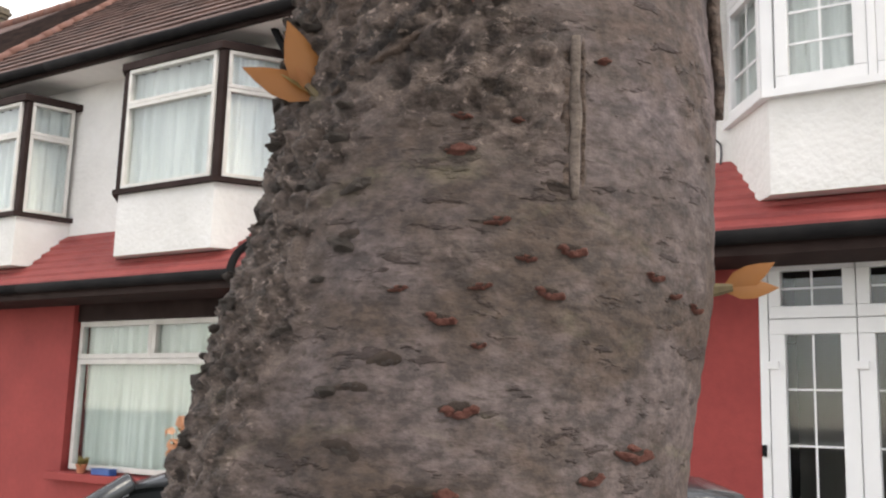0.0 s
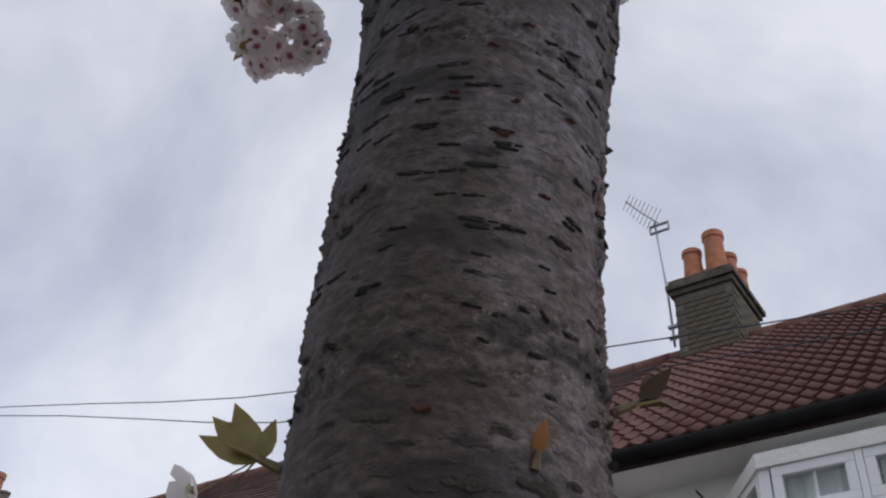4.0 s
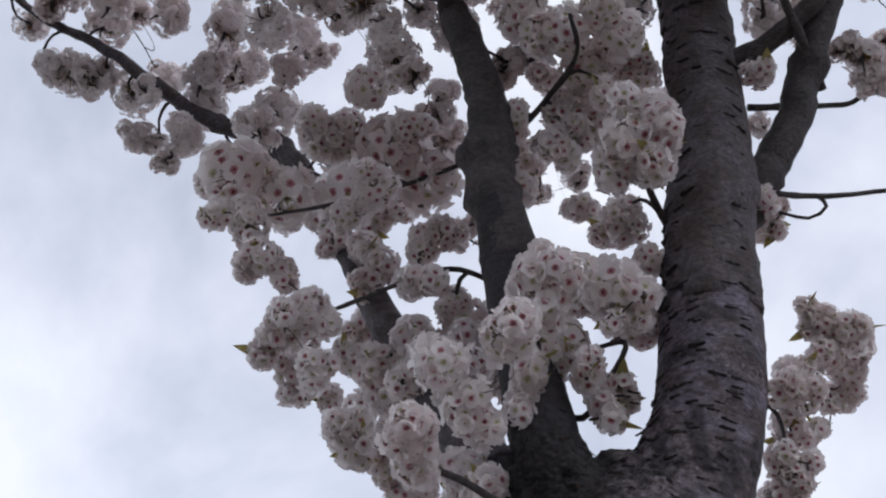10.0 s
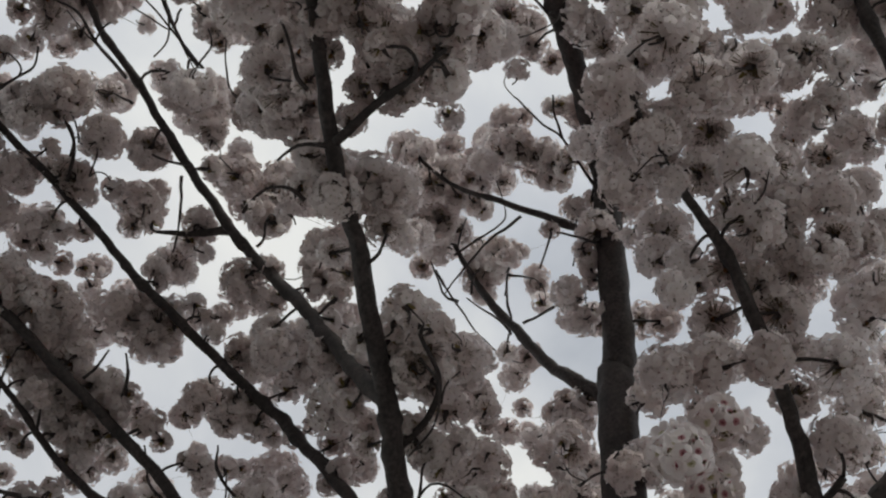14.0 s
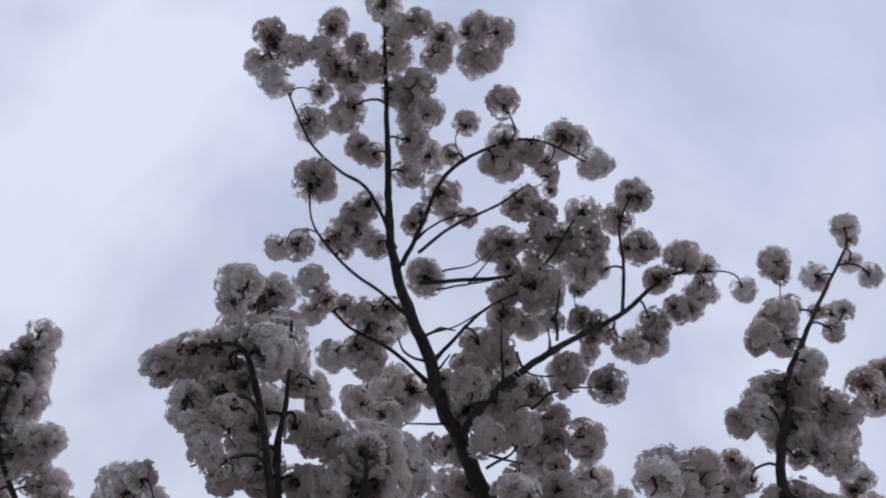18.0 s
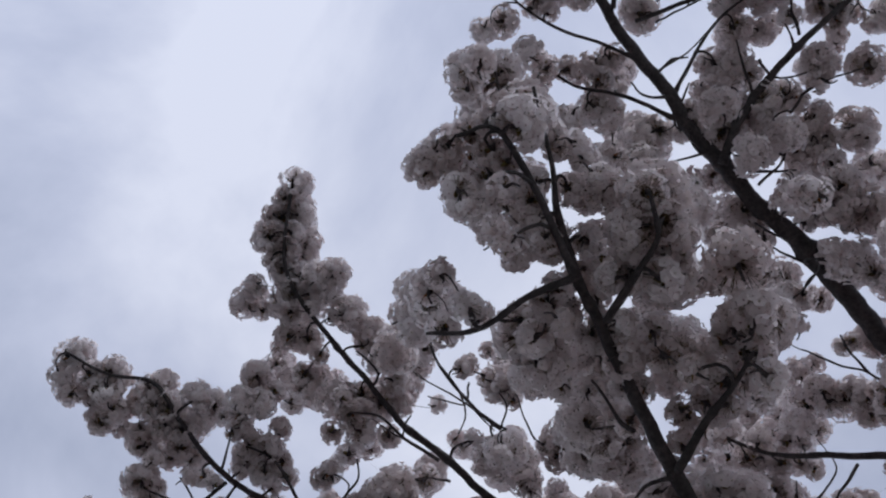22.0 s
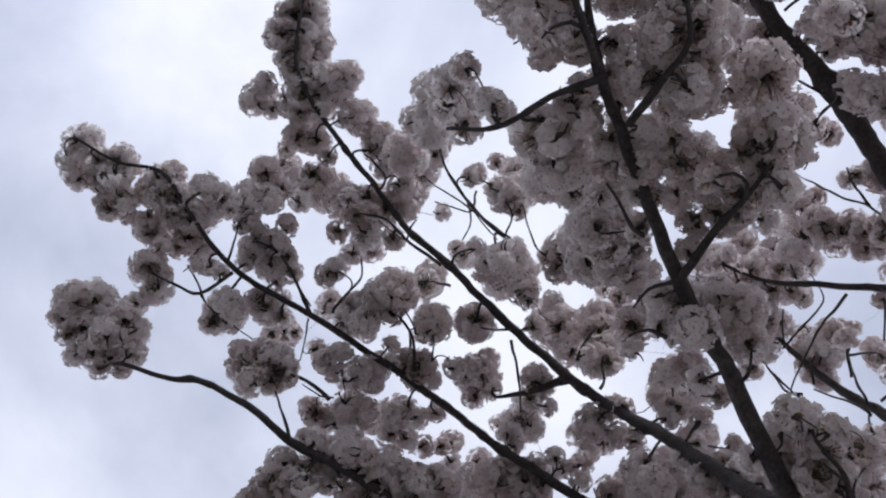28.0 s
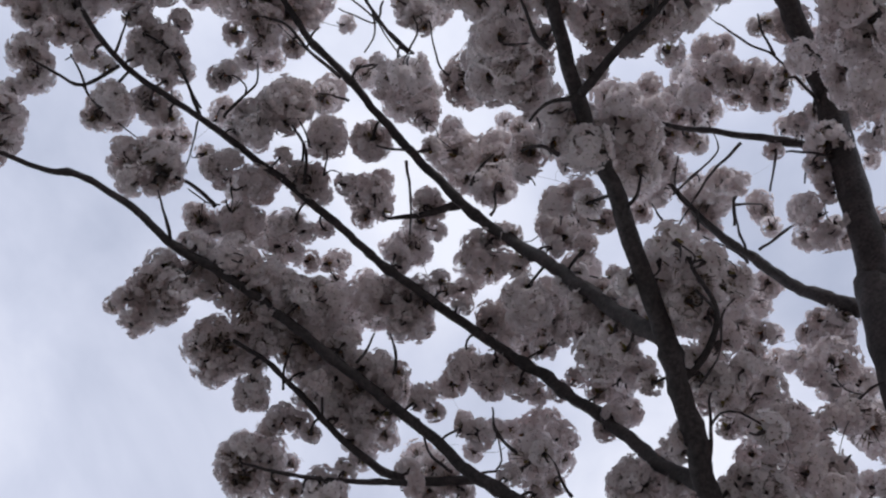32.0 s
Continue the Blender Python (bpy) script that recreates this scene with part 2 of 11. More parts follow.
BARK = bark_material("cherry_bark", (0.036, 0.024, 0.018), (0.091, 0.069, 0.065), (0.022, 0.012, 0.010), (0.195, 0.150, 0.130), 0.60, 0.35)
BARK_UP = bark_material("branch_bark", (0.024, 0.019, 0.018), (0.056, 0.044, 0.043), (0.020, 0.016, 0.016), (0.075, 0.064, 0.062), 0.6)
CRUST = grain(material("crusty_bark", (0.08, 0.07, 0.065), 0.9), (0.045, 0.036, 0.032), (0.19, 0.155, 0.135), (55, 55, 80), bump=0.9, bump_scale=130, fine=0.3)
LENTICEL_DARK = grain(material("dark_lenticel", (0.035, 0.022, 0.02), 0.85), (0.028, 0.018, 0.014), (0.13, 0.090, 0.070), (60, 60, 160), bump=0.8, bump_scale=160)
LENTICEL = grain(material("lenticel_cork", (0.2, 0.07, 0.045), 0.8), (0.10, 0.030, 0.024), (0.36, 0.125, 0.085), (90, 90, 200), bump=0.8, bump_scale=160)
LENTICEL_BLACK = grain(material("black_lenticel", (0.016, 0.012, 0.011), 0.85), (0.009, 0.007, 0.006), (0.040, 0.030, 0.027), (60, 60, 160), bump=0.8, bump_scale=160)
SCAR_WOOD = grain(material("healed_bark", (0.2, 0.17, 0.14), 0.85), (0.06, 0.045, 0.037), (0.19, 0.15, 0.125), (30, 30, 60), fine=0.4, bump=0.6, bump_scale=120)
PETAL = petal_material("white_petal", (0.93, 0.895, 0.89), (0.95, 0.905, 0.895), 0.66)
BLUSH = petal_material("pink_petal_base", (0.58, 0.27, 0.31), (0.6, 0.3, 0.33), 0.4)
BLUSH_GREEN = petal_material("pale_green_petal_base", (0.66, 0.63, 0.46), (0.66, 0.62, 0.44), 0.4)
HEART = petal_material("red_flower_heart", (0.26, 0.05, 0.075), (0.35, 0.08, 0.1), 0.4)
HEART_GREEN = material("green_flower_heart", (0.36, 0.33, 0.16), 0.7)
STALK = grain(material("flower_stalk", (0.16, 0.12, 0.05), 0.7), (0.07, 0.035, 0.03), (0.20, 0.17, 0.07), (40, 40, 40))
LEAF = grain(petal_material("young_leaf", (0.24, 0.19, 0.07), (0.36, 0.29, 0.10), 0.4), (0.17, 0.10, 0.035), (0.26, 0.24, 0.09), (30, 30, 30))
LEAF_DARK = petal_material("dark_bud_scale", (0.10, 0.065, 0.04), (0.10, 0.06, 0.02), 0.25)
LEAF_BRONZE = petal_material("bronze_leaf", (0.33, 0.14, 0.04), (0.46, 0.20, 0.05), 0.4)
RENDER_WHITE = grain(material("white_render", (0.75, 0.74, 0.71), 0.85), (0.66, 0.65, 0.62), (0.80, 0.79, 0.765), (1.5, 1.5, 1.5), bump=0.5, bump_scale=22, fine=0.12, dist=0.02)
WALL_RED = grain(material("red_painted_render", (0.30, 0.055, 0.045), 0.8), (0.255, 0.036, 0.034), (0.335, 0.052, 0.046), (2, 2, 2), bump=0.25, bump_scale=60, fine=0.15)
PENT_TILE = grain(material("red_pent_tile", (0.36, 0.07, 0.06), 0.65), (0.215, 0.034, 0.032), (0.32, 0.064, 0.056), (3, 3, 3), fine=0.2, bump=0.2)
ROOF_BROWN = grain(material("brown_roof_tile", (0.16, 0.09, 0.07), 0.85), (0.060, 0.036, 0.031), (0.165, 0.094, 0.076), (2.5, 2.5, 2.5), fine=0.4, bump=0.4, bump_scale=50)
ROOF_RED = grain(material("red_brown_roof_tile", (0.24, 0.10, 0.07), 0.85), (0.075, 0.032, 0.026), (0.15, 0.064, 0.050), (3, 3, 3), fine=0.35, bump=0.4, bump_scale=50)
HIP_TILE = grain(material("terracotta_hip_tile", (0.30, 0.12, 0.075), 0.85), (0.13, 0.060, 0.046), (0.21, 0.098, 0.072), (4, 4, 4), fine=0.3)
DARK_TRIM = grain(material("dark_brown_paint", (0.035, 0.022, 0.020), 0.75), (0.026, 0.016, 0.015), (0.045, 0.030, 0.027), (5, 5, 5))
BLACK_PLASTIC = grain(material("black_plastic", (0.012, 0.012, 0.013), 0.85), (0.008, 0.008, 0.009), (0.018, 0.017, 0.017), (6, 6, 6))
for m in (BLACK_PLASTIC, DARK_TRIM):
    m.node_tree.nodes["Principled BSDF"].inputs["Specular IOR Level"].default_value = 0.12
FRAME_WHITE = grain(material("white_upvc", (0.80, 0.80, 0.80), 0.35), (0.76, 0.76, 0.76), (0.82, 0.82, 0.82), (3, 3, 3))
FRAME_GREY = grain(material("weathered_white_frame", (0.66, 0.64, 0.60), 0.5), (0.58, 0.56, 0.52), (0.72, 0.70, 0.66), (6, 6, 6))
GLASS = glass_material("window_glass")
CURTAIN = grain(material("pale_green_curtain", (0.60, 0.66, 0.60), 0.9), (0.60, 0.65, 0.59), (0.80, 0.83, 0.77), (5, 5, 1))
CURTAIN_GREY = grain(material("grey_net_curtain", (0.55, 0.58, 0.56), 0.9), (0.62, 0.64, 0.62), (0.84, 0.85, 0.82), (5, 5, 1))
# whitened net: the sky's reflection in the pane is put into its colour
NET_SKY_GLARE = grain(material("net_with_sky_glare", (0.9, 0.9, 0.89), 0.9), (0.86, 0.86, 0.85), (0.92, 0.92, 0.91), (5, 5, 1))
OLD_TILE = grain(material("dark_old_roof_tile", (0.07, 0.045, 0.04), 0.95), (0.035, 0.023, 0.020), (0.085, 0.052, 0.044), (3, 3, 3), fine=0.4, bump=0.4, bump_scale=50)
# dark colour stands in for the dimness inside the rooms
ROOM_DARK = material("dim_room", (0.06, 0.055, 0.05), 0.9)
POT = grain(material("terracotta_pot", (0.42, 0.15, 0.075), 0.8), (0.33, 0.11, 0.06), (0.48, 0.19, 0.10), (9, 9, 9), fine=0.3)
STACK = grain(material("weathered_stock_brick", (0.20, 0.16, 0.11), 0.9), (0.045, 0.038, 0.032), (0.17, 0.135, 0.095), (7, 7, 7), fine=0.4, bump=0.6, bump_scale=30)
MORTAR = grain(material("mortar", (0.25, 0.23, 0.20), 0.95), (0.08, 0.075, 0.065), (0.19, 0.175, 0.15), (12, 12, 12))
METAL = material("grey_metal", (0.32, 0.33, 0.34), 0.35, 0.9)
DISH = grain(material("dark_dish", (0.10, 0.095, 0.09), 0.5), (0.08, 0.075, 0.07), (0.13, 0.12, 0.115), (6, 6, 6))
ASPHALT = grain(material("asphalt", (0.10, 0.10, 0.10), 0.9), (0.085, 0.085, 0.085), (0.125, 0.122, 0.118), (2, 2, 2), fine=0.5, bump=0.5, bump_scale=120)
PAVING = grain(material("paving_slab", (0.28, 0.27, 0.25), 0.9), (0.28, 0.27, 0.25), (0.40, 0.385, 0.36), (3, 3, 3), fine=0.3, bump=0.3, bump_scale=80)
CAR_PAINT = material("dark_grey_car_paint", (0.055, 0.06, 0.066), 0.2, 0.3)
CAR_GLASS = material("car_glass", (0.03, 0.033, 0.034), 0.05)
RUBBER = material("rubber", (0.02, 0.02, 0.02), 0.8)
CHROME = material("chrome", (0.7, 0.7, 0.7), 0.15, 1.0)
PEACH = petal_material("peach_petal", (0.80, 0.50, 0.32), (0.8, 0.5, 0.3), 0.3)
WIRE = material("cable", (0.05, 0.05, 0.055), 0.6)

# ---- mesh helpers ----
from mathutils.bvhtree import BVHTree


def part(name, bm, mat, parent=None, label="", smooth=False, m=None):
    """Links a bmesh as one mesh object, under a thing or a part."""
    me = bpy.data.meshes.new(name)
    bm.to_mesh(me)
    bm.free()
    for x in mat if isinstance(mat, (list, tuple)) else [mat]:
        me.materials.append(x)
    if smooth:
        me.shade_smooth()
    ob = new(name, me)
    if m is not None:
        ob.matrix_basis = m
    if parent is not None:
        ob.parent = parent
    if label:
        ob["label"] = label
    return ob


def share(name, me, parent, m):
    ob = new(name, me)
    ob.parent = parent
    ob.matrix_basis = m
    return ob


def thing(name, label, category, m=None, group="", kind=""):
    ob = new(name)
    ob.empty_display_size = 0.2
    if m is not None:
        ob.matrix_basis = m
    return tagged(ob, label, category, group, kind)


def box(bm, x0, x1, y0, y1, z0, z1, mat=0):
    v = [bm.verts.new((x, y, z)) for x in (x0, x1) for y in (y0, y1) for z in (z0, z1)]
    for q in ((0, 1, 3, 2), (4, 6, 7, 5), (0, 4, 5, 1), (2, 3, 7, 6), (0, 2, 6, 4), (1, 5, 7, 3)):
        f = bm.faces.new([v[i] for i in q])
        f.material_index = mat
    return v


def boxes(*dims, bevel=0.0):
    bm = bmesh.new()
    for d in dims:
        box(bm, *d)
    if bevel:
        bmesh.ops.bevel(bm, geom=list(bm.edges), offset=bevel, segments=2, affect="EDGES", profile=0.6)
    return bm


def curve_points(points, step):
    """Catmull-Rom through (x, y, z, r) points."""
    p = [Vector(q) for q in points]
    p = [p[0] * 2 - p[1]] + p + [p[-1] * 2 - p[-2]]
    out = []
    for i in range(1, len(p) - 2):
        a, b, c, d = p[i - 1 : i + 3]
        n = max(2, int((c - b).xyz.length / step + 0.999))
        for k in range(n):
            t = k / n
            out.append(0.5 * (2 * b + (c - a) * t + (2 * a - 5 * b + 4 * c - d) * t * t + (3 * b - a - 3 * c + d) * t**3))
    out.append(p[-2])
    return out


def tube(bm, points, sides=8, step=0.06, wob=0.0, knobs=0.0, cap=True, flare=None, crook=0.0):
    """A tapered, slightly uneven tube along (x, y, z, r) points."""
    q = curve_points(points, step)
    if crook:
        for i in range(1, len(q) - 1):
            v = noise.noise_vector(q[i].xyz * 6.5) + 0.5 * noise.noise_vector(q[i].xyz * 17)
            q[i] = Vector((*(q[i].xyz + v * crook * min(0.03, q[i][3])), q[i][3]))
    ring0, up = None, Vector((0.13, 0.31, 0.94))
    first = last = None
    for i, c in enumerate(q):
        d = ((q[min(i + 1, len(q) - 1)] - q[max(i - 1, 0)]).xyz).normalized()
        a = d.cross(up)
        if a.length < 1e-3:
            a = d.cross(Vector((1, 0, 0)))
        a.normalize()
        b = d.cross(a)
        up = a.cross(d)
        ring = []
        for k in range(sides):
            w = 2 * math.pi * k / sides
            n = a * math.cos(w) + b * math.sin(w)
            r = c[3]
            if wob:
                r *= 1 + wob * noise.noise(c.xyz * 7 + n * 1.7) + 0.5 * wob * noise.noise(c.xyz * 23 + n * 2.3)
            if knobs:
                r *= 1 + knobs * max(0, noise.noise(c.xyz * 16 + Vector((3, 5, 7))) - 0.25)
            if flare:
                r += flare(c, n)
            ring.append(bm.verts.new(c.xyz + n * r))
        if ring0:
            for k in range(sides):
                bm.faces.new((ring0[k], ring0[(k + 1) % sides], ring[(k + 1) % sides], ring[k]))
        else:
            first = ring
        ring0 = last = ring
    if cap:
        bm.faces.new(first[::-1])
        bm.faces.new(last)
    return q


def lathe(bm, profile, sides=20, centre=(0, 0), mat=0):
    """Turns (radius, z) round the upright axis."""
    rings = []
    for r, z in profile:
        rings.append([bm.verts.new((centre[0] + r * math.cos(2 * math.pi * k / sides), centre[1] + r * math.sin(2 * math.pi * k / sides), z)) for k in range(sides)])
    for a, b in zip(rings, rings[1:]):
        for k in range(sides):
            f = bm.faces.new((a[k], a[(k + 1) % sides], b[(k + 1) % sides], b[k]))
            f.material_index = mat
    bm.faces.new(rings[0][::-1]).material_index = mat
    bm.faces.new(rings[-1]).material_index = mat


def slab(bm, corners, thick, mat=0):
    """A flat slab on four or more corners, thickened downward along its normal."""
    c = [Vector(p) for p in corners]
    n = (c[1] - c[0]).cross(c[2] - c[0]).normalized()
    a = [bm.verts.new(p) for p in c]
    b = [bm.verts.new(p - n * thick) for p in c]
    k = len(c)
    bm.faces.new(a).material_index = mat
    bm.faces.new(b[::-1]).material_index = mat
    for i in range(k):
        bm.faces.new((a[i], b[i], b[(i + 1) % k], a[(i + 1) % k])).material_index = mat

GROUND_Z = -0.25
FORK = [
    [(0.085, 0.860, 2.800, 0.150), (0.212, 0.863, 3.173, 0.140), (0.273, 0.845, 3.333, 0.133), (0.319, 0.795, 3.604, 0.127), (0.359, 0.742, 3.890, 0.096)],
    [(0.085, 0.860, 2.800, 0.150), (-0.029, 0.745, 3.108, 0.088), (-0.087, 0.654, 3.320, 0.082), (-0.121, 0.516, 3.724, 0.075), (-0.169, 0.389, 4.120, 0.055)],
    [(0.085, 0.860, 2.800, 0.150), (-0.074, 0.756, 3.064, 0.078), (-0.233, 0.764, 3.232, 0.072), (-0.393, 0.763, 3.443, 0.053)],
    [(0.100, 0.860, 2.880, 0.140), (0.079, 0.810, 3.142, 0.105), (0.101, 0.758, 3.217, 0.060)],
]
# ---- the street ----
def ground():
    bm = bmesh.new()
    slab(bm, [(-900, -900, GROUND_Z), (900, -900, GROUND_Z), (900, 900, GROUND_Z), (-900, 900, GROUND_Z)], 0.3)
    tagged(part("ground", bm, ASPHALT), "grey asphalt road surface", "ground", kind="structure")
    bm = bmesh.new()
    box(bm, -40, 40, -7.6, -4.45, GROUND_Z - 0.1, GROUND_Z + 0.10)
    tagged(part("pavement", bm, PAVING, m=HOUSE_M), "grey slab pavement round the tree", "pavement", kind="structure")
    bm = bmesh.new()
    box(bm, -40, 40, -4.4, 0.0, GROUND_Z - 0.1, GROUND_Z + 0.06)
    tagged(part("forecourt", bm, PAVING, m=HOUSE_M), "grey paved forecourt in front of the houses", "forecourt", kind="structure")


HOUSE_M = Matrix.Translation((-2.75, 9.3, 0)) @ pose(0, 0, 0, 0, 0, -33)


def pane_grid(parent, name, a, b, z0, z1, out, cols, rows, frame_mat, bar=0.045, grid=0.0, gcols=1, grows=1, curtain=None, drop=0.09):
    """A window unit on the line from plan point a to b: frame, glass, glazing bars, and a curtain behind."""
    a, b = Vector((*a, 0)), Vector((*b, 0))
    width = (b - a).length
    ang = math.degrees(math.atan2(b.y - a.y, b.x - a.x))
    m = Matrix.Translation((a.x, a.y, 0)) @ pose(0, 0, 0, 0, 0, ang)
    w = tagged(new(name), "")
    w.parent, w.matrix_basis = parent, m
    f = boxes((0, width, -0.03, 0.04, z0, z0 + bar), (0, width, -0.03, 0.04, z1 - bar, z1), (0, bar, -0.03, 0.04, z0 + bar, z1 - bar), (width - bar, width, -0.03, 0.04, z0 + bar, z1 - bar), bevel=0.006)
    part("window_frame", f, frame_mat, w)
    g = boxes((bar * 0.6, width - bar * 0.6, 0.006, 0.012, z0 + bar * 0.6, z1 - bar * 0.6))
    p = part("pane", g, GLASS, w)
    p.visible_shadow = False
    if grid:
        for k in range(1, gcols):
            x = bar + (width - 2 * bar) * k / gcols
            part("glazing_bar", boxes((x - grid / 2, x + grid / 2, -0.004, 0.004, z0 + bar, z1 - bar)), frame_mat, w)
        for k in range(1, grows):
            z = z0 + bar + (z1 - z0 - 2 * bar) * k / grows
            part("glazing_bar", boxes((bar, width - bar, -0.006, 0.003, z - grid / 2, z + grid / 2)), frame_mat, w)
    if curtain:
        bm = bmesh.new()
        n = max(8, int(width / 0.012))
        rnd = random.Random(int(width * 1000))
        ph = [rnd.uniform(0, 6.28) for _ in range(4)]
        rows_ = []
        for zz in (z0 + 0.01, z0 + (z1 - z0) * 0.5, z1 - 0.01):
            row = []
            for k in range(n + 1):
                x = width * k / n
                y = drop + 0.022 * math.sin(x * 46 + ph[0] + 1.3 * math.sin(x * 7 + ph[1])) + 0.012 * math.sin(x * 90 + ph[2] + zz) 
                row.append(bm.verts.new((x, y, zz)))
            rows_.append(row)
        for r0, r1 in zip(rows_, rows_[1:]):
            for k in range(n):
                bm.faces.new((r0[k], r0[k + 1], r1[k + 1], r1[k]))
        part("curtain", bm, curtain, w, smooth=True)
    return w


def bay(parent, xl, xr, cl, cr, depth, z0, z1, low, style):
    """A canted bay: render apron, sill, corner posts, head and three lights."""
    plan = [(xl, 0.0), (cl, -depth), (cr, -depth), (xr, 0.0)]
    bm = bmesh.new()
    a = [bm.verts.new((x, y, low)) for x, y in plan]
    b = [bm.verts.new((x, y, z0)) for x, y in plan]
    for k in range(4):
        bm.faces.new((a[k], a[(k + 1) % 4], b[(k + 1) % 4], b[k]))
    bm.faces.new(a[::-1])
    bm.faces.new(b)
    part("bay_apron", bm, RENDER_WHITE, parent, "white rendered apron under the bay")
    trim = DARK_TRIM if style == "dark" else FRAME_WHITE
    for name, zz0, zz1, grow in (("window_sill", z0, z0 + 0.045, 0.05), ("bay_head", z1, z1 + (0.07 if style == "dark" else 0.10), 0.05)):
        bm = bmesh.new()
        p = [(xl - grow, 0.0), (cl - grow * 0.6, -depth - grow), (cr + grow * 0.6, -depth - grow), (xr + grow, 0.0)]
        a = [bm.verts.new((x, y, zz0)) for x, y in p]
        b = [bm.verts.new((x, y, zz1)) for x, y in p]
        for k in range(4):
            bm.faces.new((a[k], a[(k + 1) % 4], b[(k + 1) % 4], b[k]))
        bm.faces.new(a[::-1])
        bm.faces.new(b)
        part(name, bm, trim if name != "bay_head" or style == "dark" else RENDER_WHITE, parent)
    zs, zt = z0 + 0.047, z1 - 0.002
    t = 0.05
    for x, y in ((cl, -depth), (cr, -depth)):
        part("corner_post", boxes((x - t / 2 - 0.012, x + t / 2 + 0.012, y - 0.012, y + t, zs, zt), bevel=0.006), trim, parent)
    # panel close behind the glass; the room's dimness is in its colour
    part("room_dark_panel", boxes((cl - 0.2, cr + 0.2, 0.4, 0.43, z0, z1)), ROOM_DARK, parent, "dark panel painted as the dim room behind the curtains")
    zm = zs + (zt - zs) * 0.70
    cur = CURTAIN_GREY
    fm = FRAME_GREY if style == "dark" else FRAME_WHITE
    fronts = [(cl + t, cr - t)] if style == "dark" else [(cl + t, cl + t + (cr - cl) / 3 - 0.05), (cl + (cr - cl) / 3 + 0.05, cl + 2 * (cr - cl) / 3 - 0.05), (cl + 2 * (cr - cl) / 3 + 0.05, cr - t)]
    for f0, f1 in fronts:
        grid = 0.0 if style == "dark" else 0.014
        pane_grid(parent, "window", (f0, -depth), (f1, -depth), zs, zm, 0, 1, 1, fm, 0.035 if style == "dark" else 0.075, grid, 2, 3, cur)
        pane_grid(parent, "window", (f0, -depth), (f1, -depth), zm + 0.002, zt, 0, 1, 1, fm, 0.035 if style == "dark" else 0.065, grid, 2, 1, cur)
    if style != "dark":
        for f0, f1 in zip(fronts, fronts[1:]):
            part("mullion", boxes((f0[1] + 0.002, f1[0] - 0.002, -depth - 0.035, -depth + 0.05, zs, zt), bevel=0.006), fm, parent)
    for (x0, y0), (x1, y1) in (((xl, 0.0), (cl, -depth)), ((cr, -depth), (xr, 0.0))):
        d = Vector((x1 - x0, y1 - y0))
        u = d.normalized() * t
        p0, p1 = (x0 + u.x, y0 + u.y), (x1 - u.x, y1 - u.y)
        grid = 0.0 if style == "dark" else 0.014
        # right-hand light of a dark bay: net with the painted sky reflection
        net = NET_SKY_GLARE if style == "dark" and x0 == cr else cur
        pane_grid(parent, "window", p0, p1, zs, zm, 0, 1, 1, fm, 0.035 if style == "dark" else 0.05, grid, 2, 3, net, 0.05 if net is NET_SKY_GLARE else 0.09)
        pane_grid(parent, "window", p0, p1, zm + 0.002, zt, 0, 1, 1, fm, 0.035 if style == "dark" else 0.05, grid, 2, 1, net, 0.05 if net is NET_SKY_GLARE else 0.09)


def wall_with_holes(x0, x1, z0, z1, y0, y1, holes):
    """A wall slab cut into boxes round rectangular openings (xa, xb, za, zb)."""
    bm = bmesh.new()
    xs = sorted({x0, x1, *[h[0] for h in holes], *[h[1] for h in holes]})
    for a, b in zip(xs, xs[1:]):
        zz = z0
        for h in sorted((h for h in holes if h[0] <= a and h[1] >= b), key=lambda h: h[2]):
            if h[2] > zz:
                box(bm, a, b, y0, y1, zz, h[2])
            zz = h[3]
        if zz < z1:
            box(bm, a, b, y0, y1, zz, z1)
    bmesh.ops.remove_doubles(bm, verts=bm.verts, dist=1e-4)
    return bm


EAVE_Z, EAVE_Y, RIDGE_Z, RIDGE_Y = 4.80, -0.42, 8.35, 4.0
PENT_LOW, PENT_TOP = 2.54, 3.10


